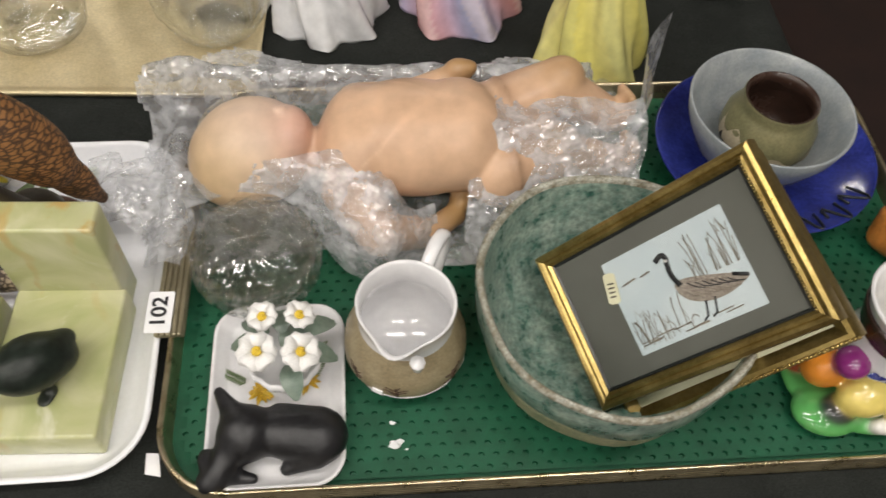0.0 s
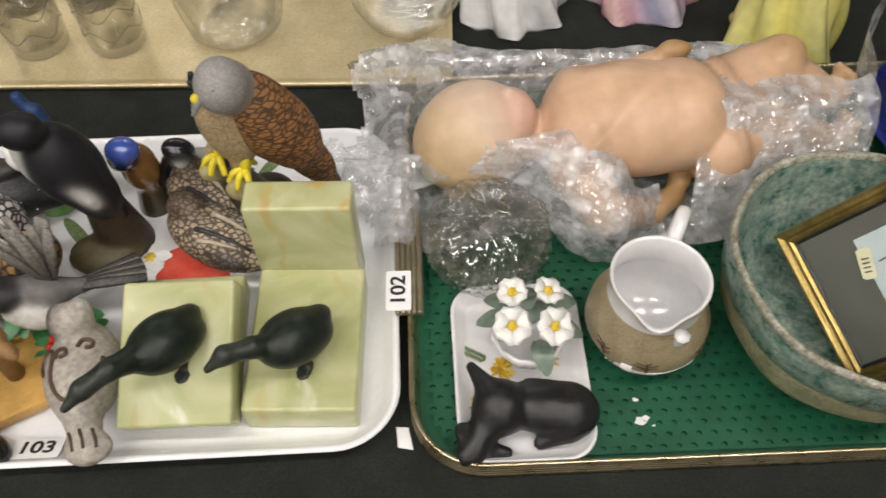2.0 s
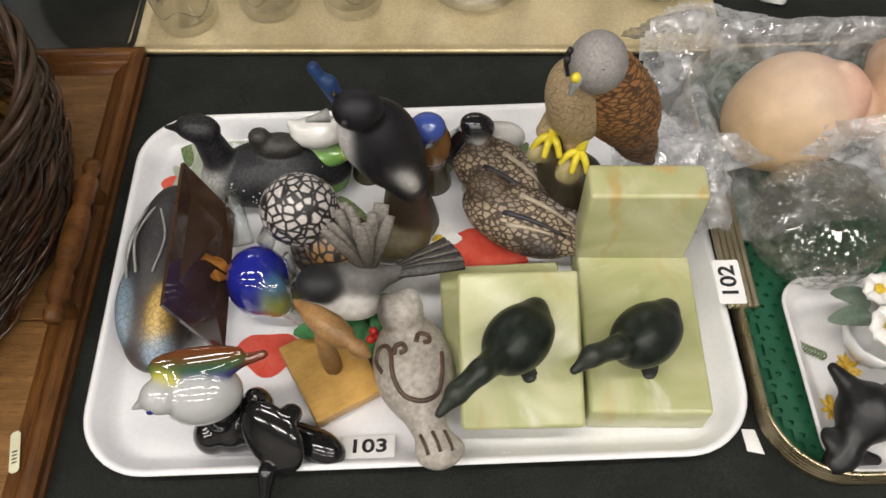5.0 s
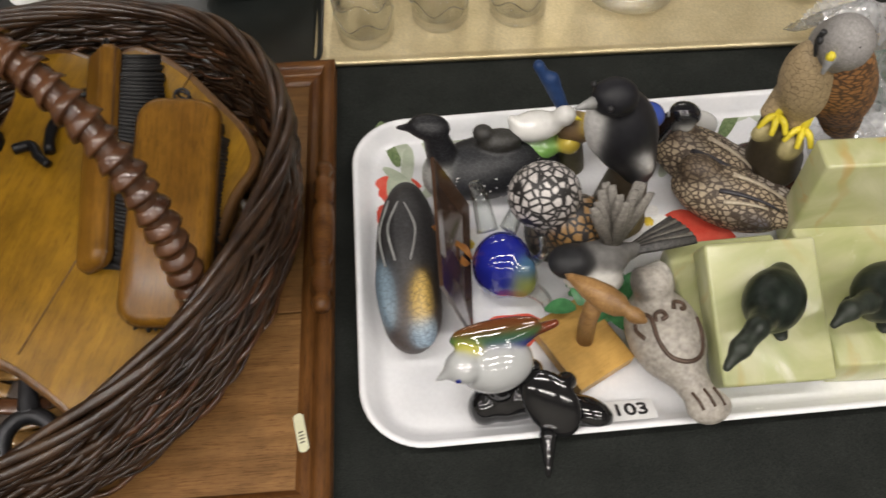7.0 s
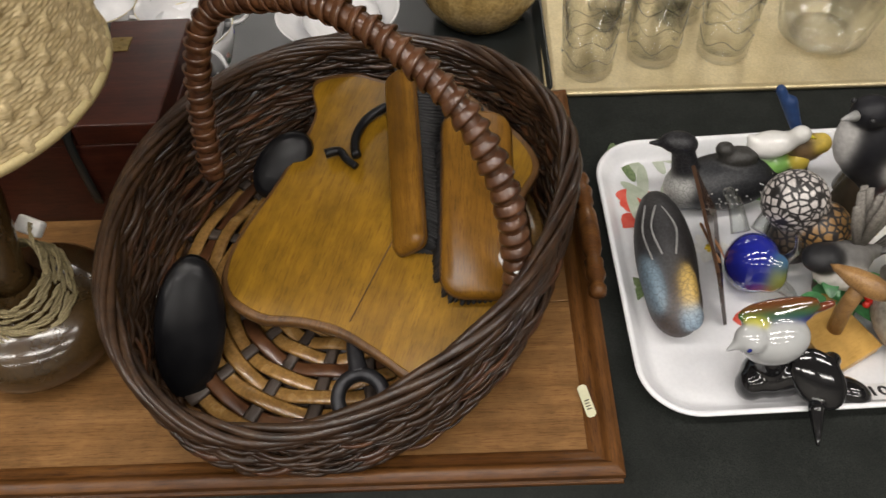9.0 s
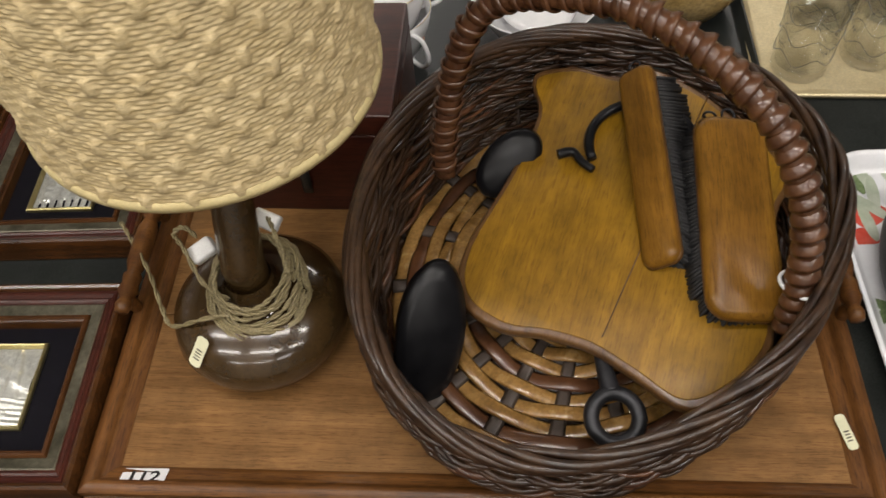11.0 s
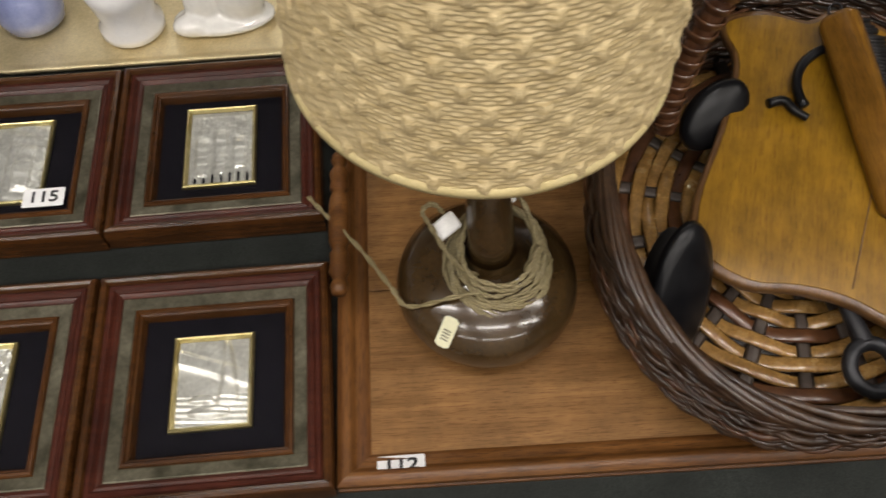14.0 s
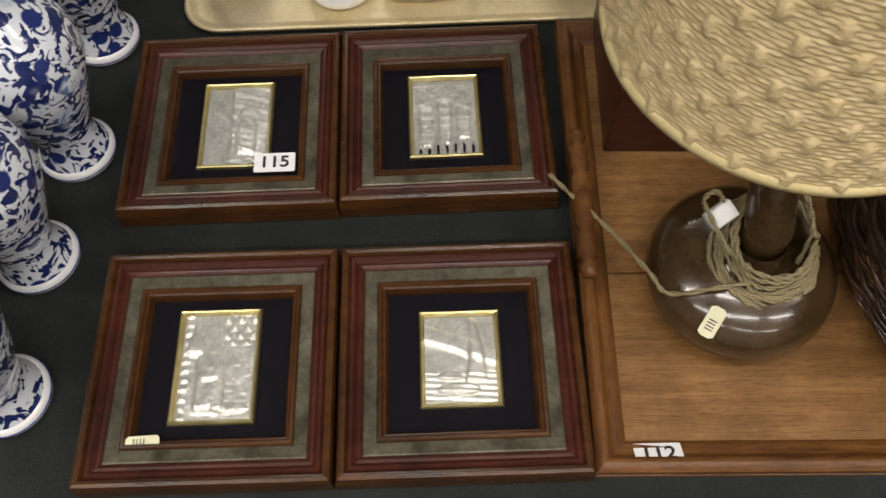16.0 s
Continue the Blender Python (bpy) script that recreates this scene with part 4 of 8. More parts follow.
for q in range(4):
    z = 0.023 + 0.0024 * q
    tube([on_belly(-2.15 + 0.02 * i, z, 0.0002) for i in range(10)], 0.0013, 5, bm=bm)
part("cottage_drawing", bm, WHITE_GLAZE, jug, "white painted cottage")

# cut crystal jar with a lid
cj = thing("crystal_jar", "clear cut crystal jar with faceted lid", "jar", (-0.0895, 0.5941, FLOOR), 0)


def facets(n, amp):
    def cut(a, r, z):
        q = r * (1 + amp * (max(abs(math.sin(n * a / 2 + 200 * z)), abs(math.sin(n * a / 2 - 200 * z))) - 0.6))
        return (q * math.cos(a), q * math.sin(a), z)
    return cut


ob = part("bowl", lathe(refine([(0.0, 0.002), (0.026, 0.0), (0.034, 0.004), (0.044, 0.014), (0.0495, 0.026), (0.0500, 0.038), (0.046, 0.046), (0.043, 0.046), (0.045, 0.036), (0.044, 0.026), (0.036, 0.012), (0.0, 0.008)]), 96, shape=facets(16, 0.14)), CUT_GLASS, cj)
sharp(ob, 25)
ob = part("lid", lathe(refine([(0.0, 0.047), (0.046, 0.047), (0.0475, 0.050), (0.046, 0.055), (0.036, 0.064), (0.024, 0.069), (0.010, 0.071), (0.0085, 0.075), (0.0, 0.0755)]), 96, shape=facets(16, 0.13)), CUT_GLASS, cj, "faceted crystal lid")
sharp(ob, 25)
ob = part("knob", lathe(refine([(0.0, 0.075), (0.009, 0.0755), (0.0145, 0.081), (0.0155, 0.088), (0.012, 0.094), (0.0, 0.0955)]), 48, shape=facets(8, 0.12)), CUT_GLASS, cj, "faceted knob")
sharp(ob, 25)

# ---------------- doll on bubble wrap ----------------
DOLL = toned("painted_composition", 0.40, 0.14, 0.12, 45.0, 0.04, 300)
SK, HD, OC, CH, HR = (0.64, 0.42, 0.275), (0.66, 0.50, 0.38), (0.34, 0.20, 0.075), (0.64, 0.36, 0.28), (0.50, 0.35, 0.18)
clay_thing("doll", [
    E((-0.0937, 0.6867, 0.8206), (0.050, 0.046, 0.045), (0, 0, 0), 1), E((-0.1152, 0.6828, 0.8135), (0.034, 0.040, 0.040), (0, 0, 0), 4), E((-0.1031, 0.6631, 0.8166), (0.030, 0.024, 0.034), (0, 0, 0), 4),
    E((-0.0648, 0.6882, 0.8362), (0.022, 0.028, 0.024), (0, 0, 0), 3), E((-0.0679, 0.6945, 0.8578), (0.005, 0.006, 0.006), (0, 0, 0), 1), E((-0.0784, 0.6500, 0.8186), (0.009, 0.005, 0.011), (0, 0, 0), 1), E((-0.0530, 0.6842, 0.8509), (0.006, 0.010, 0.004), (0, 0, 0), 3),
    C((-0.0555, 0.6837, 0.8137), (-0.0197, 0.6856, 0.8235), 0.020, 0.024, 0), E((-0.0391, 0.6852, 0.8196), (0.0022, 0.0240, 0.0250), (0, 0, 0), 5), E((-0.0079, 0.6363, 0.8166), (0.0235, 0.0022, 0.0240), (0, 0, 40), 5), E((0.1201, 0.7141, 0.8362), (0.0024, 0.0322, 0.0322), (0, -10, 18), 5), E((0.1191, 0.6654, 0.8186), (0.0024, 0.0322, 0.0322), (0, 0, 14), 5), E((-0.0022, 0.7309, 0.8274), (0.0210, 0.0020, 0.0210), (0, 0, -28), 5),
    E((0.0397, 0.6903, 0.8304), (0.076, 0.053, 0.046), (0, 0, -2), 0), E((-0.0044, 0.6870, 0.8284), (0.036, 0.056, 0.040), (0, 0, 0), 0), E((0.0774, 0.6922, 0.8313), (0.044, 0.051, 0.045), (0, 0, 0), 0),
    C((-0.0144, 0.6423, 0.8206), (0.0098, 0.6139, 0.7990), 0.023, 0.020, 0), C((0.0098, 0.6139, 0.7990), (0.0506, 0.6227, 0.7853), 0.018, 0.013, 0), C((0.0506, 0.6227, 0.7853), (0.0739, 0.6407, 0.7853), 0.011, 0.010, 2),
    E((0.0799, 0.6515, 0.7912), (0.011, 0.010, 0.008), (0, 0, 40), 2), C((0.0777, 0.6518, 0.7931), (0.0751, 0.6663, 0.8010), 0.005, 0.004, 2), C((0.0819, 0.6539, 0.7931), (0.0879, 0.6666, 0.7990), 0.005, 0.004, 2),
    C((-0.0064, 0.7299, 0.8284), (0.0344, 0.7501, 0.8166), 0.020, 0.016, 0), C((0.0344, 0.7501, 0.8166), (0.0740, 0.7551, 0.8362), 0.015, 0.011, 0), E((0.0830, 0.7567, 0.8441), (0.014, 0.010, 0.011), (0, 0, 0), 2), E((0.0912, 0.7559, 0.8480), (0.008, 0.006, 0.006), (0, 0, 0), 2),
    C((0.1133, 0.7115, 0.8343), (0.1660, 0.7329, 0.8441), 0.031, 0.026, 0), E((0.1692, 0.7335, 0.8588), (0.020, 0.018, 0.016), (0, 0, 0), 2), C((0.1727, 0.7307, 0.8402), (0.2154, 0.7255, 0.8186), 0.023, 0.016, 0), E((0.2296, 0.7282, 0.8186), (0.012, 0.014, 0.022), (0, 12, 0), 0),
    C((0.1123, 0.6629, 0.8166), (0.1571, 0.6770, 0.8206), 0.031, 0.025, 0), E((0.1603, 0.6808, 0.8362), (0.020, 0.018, 0.014), (0, 0, 0), 2), C((0.1636, 0.6789, 0.8186), (0.2148, 0.6874, 0.7990), 0.022, 0.015, 0), E((0.2301, 0.6919, 0.7990), (0.012, 0.014, 0.020), (0, 12, 0), 0), E((0.2325, 0.7205, 0.8402), (0.0048, 0.0042, 0.0065), (0, 0, 0), 2), E((0.2315, 0.7273, 0.8382), (0.0048, 0.0042, 0.0065), (0, 0, 0), 0), E((0.2305, 0.7341, 0.8362), (0.0048, 0.0042, 0.0065), (0, 0, 0), 2), E((0.2295, 0.7409, 0.8343), (0.0048, 0.0042, 0.0065), (0, 0, 0), 0), E((0.2331, 0.6849, 0.8186), (0.0048, 0.0042, 0.0065), (0, 0, 0), 0), E((0.2321, 0.6918, 0.8166), (0.0048, 0.0042, 0.0065), (0, 0, 0), 2), E((0.2311, 0.6986, 0.8147), (0.0048, 0.0042, 0.0065), (0, 0, 0), 0), E((0.2301, 0.7055, 0.8127), (0.0048, 0.0042, 0.0065), (0, 0, 0), 2), C((0.0797, 0.6520, 0.7941), (0.0706, 0.6663, 0.8049), 0.0048, 0.0030, 2), C((0.0797, 0.6520, 0.7941), (0.0797, 0.6693, 0.8029), 0.0048, 0.0030, 2), C((0.0797, 0.6520, 0.7941), (0.0889, 0.6693, 0.8010), 0.0048, 0.0030, 2), C((0.0797, 0.6520, 0.7941), (0.0980, 0.6665, 0.7990), 0.0048, 0.0030, 2)],
    [SK, HD, OC, CH, HR, (0.20, 0.11, 0.06)], DOLL, "jointed flesh-coloured doll lying on bubble wrap", "doll", (0, 0, -0.006), 0, k=0.0028, cell=0.0027, edge=0.006)


def film_sheet(name, x0, x1, y0, y1, height, label, nx=90, ny=60, outline=None):
    bm = bmesh.new()
    vs = {}
    for i in range(nx + 1):
        for j in range(ny + 1):
            u, v = i / nx, j / ny
            x, y = x0 + (x1 - x0) * u, y0 + (y1 - y0) * v
            x += 0.010 * noise.noise((u * 3, v * 3, 5)) * 1.5
            y += 0.010 * noise.noise((u * 4, v * 3, 9)) * 1.5
            if outline and not outline(u + 0.06 * noise.noise((v * 7, 0, 1)), v + 0.09 * noise.noise((u * 8, 0, 3))):
                continue
            z = height(x, y) + 0.0050 * noise.noise((x * 28, y * 28, 1)) + 0.0030 * noise.noise((x * 70, y * 70, 4)) + 0.0022 * abs(noise.noise((x * 160, y * 160, 7)))
            vs[i, j] = bm.verts.new((x, y, max(z, FLOOR + 0.002)))
    for i in range(nx):
        for j in range(ny):
            q = [vs.get(k) for k in ((i, j), (i + 1, j), (i + 1, j + 1), (i, j + 1))]
            if all(q):
                bm.faces.new(q)
    return solo(name, bm, FILM, label, "bubble wrap", group="bubble wrap")


def gauss(x, y, cx, cy, sx, sy):
    return math.exp(-((x - cx) / sx) ** 2 - ((y - cy) / sy) ** 2)


film_sheet("bubble_wrap", -0.213, 0.249, 0.605, 0.863, lambda x, y: 0.765 + 0.058 * math.exp(-((y - 0.778) / 0.024) ** 2) * (x < 0.21) + 0.045 * gauss(x, y, -0.162, 0.687, 0.02, 0.09) - 0.0 * x, "crumpled clear bubble wrap spread under a doll",
           120, 70, lambda u, v: v < 0.93 + 0.05 * math.sin(u * 9) and u > 0.02 + 0.12 * (v - 0.5) ** 2)
def film_band(upper, lower, bulge, label, nu=110, nv=46):
    """A strip of film hung between two edges and swelling outwards."""
    ua, la = smooth_path(upper, 12), smooth_path(lower, 12)
    bm = bmesh.new()
    rows = []
    for i in range(nu + 1):
        s = i / nu
        a, b = ua[min(int(s * (len(ua) - 1)), len(ua) - 1)], la[min(int(s * (len(la) - 1)), len(la) - 1)]
        fa, fb = s * (len(ua) - 1) % 1, s * (len(la) - 1) % 1
        if i < nu:
            a, b = a.lerp(ua[int(s * (len(ua) - 1)) + 1], fa), b.lerp(la[int(s * (len(la) - 1)) + 1], fb)
        row = []
        for j in range(nv + 1):
            v = j / nv + 0.06 * noise.noise((s * 14, j * 0.02, 3)) * (1 if j in (0, nv) else 0)
            p = a.lerp(b, v)
            w = bulge(s) * math.sin(math.pi * min(max(v, 0), 1)) ** 0.7 + 0.0034 * noise.noise(p * 34) + 0.0024 * noise.noise(p * 85) + 0.0022 * abs(noise.noise(p * 170))
            row.append(bm.verts.new(p + Vector((0, -0.62, 0.78)) * w))
        rows.append(row)
    for ra, rb in zip(rows, rows[1:]):
        for j in range(nv):
            bm.faces.new((ra[j], rb[j], rb[j + 1], ra[j + 1]))
    return solo("bubble_wrap", bm, FILM, label, "bubble wrap", group="bubble wrap")


film_band([(-0.2099, 0.6838, 0.7911), (-0.1480, 0.6644, 0.8154), (-0.0996, 0.6525, 0.8362), (-0.0527, 0.6554, 0.8441), (-0.0158, 0.6557, 0.8480), (0.0183, 0.6370, 0.8343), (0.0343, 0.6263, 0.8108), (0.0560, 0.6370, 0.8010)],
          [(-0.2158, 0.6423, 0.7780), (-0.1521, 0.6455, 0.7903), (-0.0988, 0.6406, 0.8166), (-0.0571, 0.6326, 0.8049), (-0.0222, 0.5961, 0.7696), (0.0094, 0.5817, 0.7667), (0.0368, 0.5902, 0.7667), (0.0621, 0.6108, 0.7696)],
          lambda s: 0.003 + 0.017 * max(0.0, math.sin(math.pi * min(max((s - 0.42) / 0.55, 0), 1))), "crumpled clear bubble wrap folded over a doll's arm")
film_sheet("bubble_wrap", 0.081, 0.232, 0.580, 0.701, lambda x, y: 0.775 + 0.082 * max(0.0, min(1.0, (y - 0.598) / 0.075)), "crumpled clear bubble wrap folded over a doll's legs",
           60, 50, lambda u, v: v > 0.12 + 0.25 * abs(u - 0.4))
film_sheet("bubble_wrap", -0.240, -0.152, 0.626, 0.700, lambda x, y: 0.787 + 0.020 * gauss(x, y, -0.203, 0.657, 0.03, 0.03), "twisted end of clear bubble wrap over a tray rim", 40, 36)
# a stiff clear sleeve standing at the doll's feet
bm = bmesh.new()
path = [(0.223 + 0.047 * t, 0.672 + 0.10 * t) for t in [i / 16 for i in range(17)]]
rows = [[bm.verts.new((x + 0.010 * math.sin(i * 0.4) * h, y + 0.012 * h, 0.775 + (0.060 + 0.045 * i / 16) * h)) for h in (0, 0.33, 0.66, 1)] for i, (x, y) in enumerate(path)]
for a, b in zip(rows, rows[1:]):
    for q in range(3):
        bm.faces.new((a[q], b[q], b[q + 1], a[q + 1]))
solo("plastic_sleeve", bm, FILM, "stiff clear plastic sleeve standing beside a doll", "plastic sleeve")

# ---------------- large teal bowl and pictures ----------------
bowl = thing("pottery_bowl", "large mottled teal pottery bowl with crusted rim", "bowl", (0.1785, 0.5165, FLOOR), 0)


def wob(a, r, z):
    q = 1 + 0.012 * math.sin(3 * a + 1) + 0.008 * math.sin(7 * a)
    return (r * q * math.cos(a), r * q * math.sin(a), z)


part("lower_body", lathe([(0.0, 0.0), (0.056, 0.0), (0.063, 0.003), (0.082, 0.018), (0.093, 0.038), (0.0985, 0.066)], 72, shape=wob), SAND_GLAZE, bowl, "sandy olive lower body")
part("shoulder", lathe([(0.0985, 0.066), (0.1000, 0.0675), (0.1015, 0.085), (0.1015, 0.097)], 72, shape=wob), TEAL_GLAZE, bowl, "grey-teal band")
part("rim", lathe([(0.1015, 0.097), (0.1025, 0.100), (0.1010, 0.1035), (0.0985, 0.1035), (0.0965, 0.099)], 72, shape=wob), CRUST, bowl, "crusted brown and white rim")
part("inside", lathe([(0.0965, 0.099), (0.094, 0.080), (0.086, 0.048), (0.070, 0.022), (0.045, 0.010), (0.0, 0.008)], 72, shape=wob), TEAL_GLAZE, bowl, "speckled teal inside")


def on_corners(tl, bl, tr):
    tl, bl, tr = Vector(tl), Vector(bl), Vector(tr)
    ux = (tr - tl).normalized()
    uy = (tl - bl)
    uy = (uy - ux * uy.dot(ux)).normalized()
    c = (tr + bl) / 2
    m = Matrix.Identity(4)
    for i, ax in enumerate((ux, uy, ux.cross(uy))):
        for j in range(3):
            m[j][i] = ax[j]
    m.translation = c
    return m, (tr - tl).length, (tl - bl).length


pm_, PW, PD = on_corners((0.1273, 0.5679, 0.8148), (0.1739, 0.4562, 0.7779), (0.2441, 0.5608, 0.9591))
PW, PD = 0.186, 0.127
gp = thing("goose_picture", "gilt-framed drawing of a goose among reeds", "picture", (0, 0, 0))
pm_ = pm_ @ pose(0, 0, -0.004)
gp.matrix_basis = pm_ @ pose(0, 0, -0.004)
mitred(PW, PD, [(0.0, -0.006), (0.0, 0.004), (0.001, 0.008), (0.0035, 0.010), (0.006, 0.009)], GILT_FRAME, gp, "outer_moulding")
mitred(PW, PD, [(0.006, 0.009), (0.0072, 0.0075), (0.0095, 0.0085), (0.0118, 0.006)], GILT_FRAME, gp, "inner_moulding")
mitred(PW, PD, [(0.0118, 0.006), (0.0128, 0.0068), (0.0142, 0.0052)], BLACK_LACQUER, gp, "dark_slip")
bm = bmesh.new()
for q in range(46):
    ball(bm, (PW / 2 - 0.0105, -PD / 2 + 0.012 + q * (PD - 0.024) / 45, 0.0086), 0.0011, 6)
part("beading", bm, GILT_FRAME, gp, "fine gilt beading")["kind"] = "stuff"
part("mount", rr_loft(PW - 0.026, PD - 0.026, 0.0005, [(0, 0.0032), (0, 0.0046)], n=1), GREY_MOUNT, gp, "", False)
art = part("drawing_paper", rr_loft(0.100, 0.072, 0.0004, [(0, 0.0046), (0, 0.0050)], n=1, off=(0.007, -0.001, 0)), SKY_PAPER, gp, "pale blue drawing paper", False)


def stroke(points, width, z=0.0054, n=5):
    return tube([(x, y, z) for x, y in points], width, n, flat=0.12, up=(0, 0, 1))


def smooth_pairs(pairs):
    return [(p.x, p.y) for p in smooth_path([(x, y, 0) for x, y in pairs], 4)]


GOOSE_BODY = surface("brown_ink_wash", (0.20, 0.16, 0.13), (0.38, 0.33, 0.28), 400, 0.8, relief=0.05, vary=0.3)
pts = smooth_path([(0.004, 0.000, 0), (0.012, 0.0005, 0), (0.025, -0.003, 0), (0.040, -0.008, 0), (0.054, -0.014, 0), (0.048, -0.018, 0), (0.035, -0.021, 0), (0.020, -0.020, 0), (0.008, -0.014, 0), (0.003, -0.006, 0)], 4, True)
part("goose_body", slab([(p.x, p.y) for p in pts], 0.0050, 0.0053), GOOSE_BODY, art, "brown inked goose body", False)
part("goose_neck", stroke(smooth_pairs([(0.007, -0.003), (0.004, 0.006), (0.0045, 0.014), (0.0055, 0.019), (0.003, 0.0215), (-0.003, 0.019)]), 0.0021), INK, art, "black inked neck and head")
part("cheek_patch", stroke([(0.0035, 0.0175), (0.006, 0.0165)], 0.0010, 0.0057), PETAL, art, "white cheek patch")
for k in range(6):
    x = 0.012 + 0.0055 * k
    part("feather_line", stroke(smooth_pairs([(x, -0.003 - 0.0016 * k), (x + 0.005, -0.008 - 0.0014 * k), (x + 0.011, -0.011 - 0.0012 * k)]), 0.00045, 0.0055), INK, art)
    part("feather_line", stroke(smooth_pairs([(x - 0.004, -0.008 - 0.0012 * k), (x + 0.001, -0.013 - 0.0009 * k), (x + 0.007, -0.016 - 0.0006 * k)]), 0.0004, 0.0055), PENCIL, art)
part("tail_tip", stroke([(0.044, -0.010), (0.054, -0.0145)], 0.0014, 0.0056), INK, art)
for x in (0.019, 0.026):
    part("goose_leg", stroke([(x, -0.019), (x - 0.003, -0.029), (x - 0.007, -0.031)], 0.0008), INK, art)
rnd = random.Random(2)
for k in range(44):
    far = k % 2
    x = rnd.uniform(0.016, 0.055) if far else rnd.uniform(-0.040, 0.004)
    lean = rnd.uniform(-0.005, 0.005)
    y0 = -0.004 if far else rnd.uniform(-0.034, -0.028)
    hgt = rnd.uniform(0.012, 0.033) if far else rnd.uniform(0.008, 0.026)
    pts = [(x, y0), (x + lean * 0.4, y0 + hgt * 0.7), (x + lean, y0 + hgt)]
    if k % 3 == 0:
        pts.append((x + lean + 0.003, y0 + hgt * 0.7))
    part("reed", stroke([(min(max(a, -0.041), 0.055), min(max(b, -0.035), 0.032)) for a, b in pts], rnd.uniform(0.00022, 0.0004), 0.0051 + 0.000005 * k, 4), PENCIL, art)
for k in range(9):
    x = rnd.uniform(-0.040, 0.030)
    part("ground_line", stroke([(x, -0.033 + 0.0006 * k), (x + rnd.uniform(0.008, 0.020), -0.0325 + 0.0006 * k)], 0.0005, 0.0054), PENCIL, art)
part("writing_bar", stroke([(-0.034, 0.014), (-0.022, 0.0155)], 0.0007), PENCIL, art)
part("writing_bar", stroke([(-0.018, 0.0145), (-0.010, 0.0155)], 0.0007), PENCIL, art)
part("glass", rr_loft(PW - 0.025, PD - 0.025, 0.0005, [(0, 0.0058), (0, 0.0062)], n=1), PANE, gp, "", False)
st = thing("price_sticker", "small pale yellow price sticker with faint grey bars", "sticker", group="price stickers")
st.matrix_basis = pm_ @ pose(-0.042, 0.016, 0.0026, 0, 0, -12)
part("paper", slab([(-0.005, -0.010), (-0.0025, -0.0115), (0.0025, -0.0115), (0.005, -0.010), (0.005, 0.010), (0.0025, 0.0115), (-0.0025, 0.0115), (-0.005, 0.010)], 0, 0.0003), STICKER, st, "", False)
for k in range(4):
    part("print_bar", rr_loft(0.0055, 0.0013, 0.0002, [(0, 0.0003), (0, 0.0005)], n=1, off=(0, -0.006 + 0.0032 * k, 0)), PEWTER, st, "", False)
bp = thing("gilt_picture", "second gilt-framed picture with rope edge in a bowl", "picture")
bp.matrix_basis = pm_ @ pose(0.002, -0.013, -0.020, 0, 0, 2)
mitred(0.178, 0.136, [(0.0, -0.008), (0.0, 0.004), (0.002, 0.008), (0.005, 0.009), (0.010, 0.005), (0.013, 0.003)], GILT_FRAME, bp, "moulding")
part("backing", rr_loft(0.166, 0.124, 0.0005, [(0, -0.007), (0, 0.0035)], n=1), STICKER, bp, "", False)
bm = bmesh.new()
for q in range(60):
    ball(bm, (-0.088 + 0.176 * q / 59, -0.0675, 0.0062), 0.0016, 6, (1.2, 1, 1), (0, 0, 35))
part("rope_edge", bm, GILT_FRAME, bp, "gilt rope edge")["kind"] = "stuff"

# ---------------- blue plate, grey bowl, small jar ----------------
bl = thing("blue_plate", "large cobalt blue glazed dish under a grey bowl", "plate", (0.3690, 0.7100, FLOOR), 0)
part("plate_body", lathe([(0.0, 0.002), (0.050, 0.0), (0.056, 0.003), (0.094, 0.022), (0.102, 0.028), (0.1025, 0.030), (0.100, 0.0295), (0.088, 0.0225), (0.056, 0.009), (0.0, 0.008)], 64), BLUE_GLAZE, bl)
for k in range(3):
    a0 = -1.5 + 0.32 * k
    path = [((0.090 - 0.012 * math.sin(i * 0.9)) * math.cos(a0 + 0.03 * i), (0.090 - 0.012 * math.sin(i * 0.9)) * math.sin(a0 + 0.03 * i), 0.0262 - 0.008 * math.sin(i * 0.9) * 0.6) for i in range(9)]
    part("brush_mark", tube(path, 0.0013, 5), BLACK_LACQUER, bl, "dark blue brushed scroll")
gb = thing("grey_bowl", "pale grey-blue glazed bowl holding a small jar", "bowl", (0.3595, 0.7140, FLOOR + 0.009), 0)
part("bowl_body", lathe([(0.0, 0.002), (0.034, 0.0), (0.038, 0.004), (0.058, 0.024), (0.070, 0.050), (0.0735, 0.0675), (0.0725, 0.069), (0.0705, 0.0675), (0.066, 0.050), (0.052, 0.022), (0.030, 0.008), (0.0, 0.007)], 64), GREY_GLAZE, gb)
sj = thing("small_jar", "squat olive pottery jar with dark brown inside", "jar", (0.3640, 0.7130, FLOOR + 0.0165), 0)
part("jar_body", lathe([(0.0, 0.0), (0.024, 0.0), (0.034, 0.010), (0.0425, 0.028), (0.0415, 0.044), (0.034, 0.058), (0.0315, 0.062), (0.0335, 0.069), (0.0325, 0.071)], 56), OLIVE_POT, sj)
part("jar_inside", lathe([(0.0325, 0.071), (0.030, 0.0705), (0.0285, 0.063), (0.034, 0.052), (0.038, 0.035), (0.030, 0.012), (0.0, 0.008)], 56), DARK_POT, sj, "dark brown glazed inside")


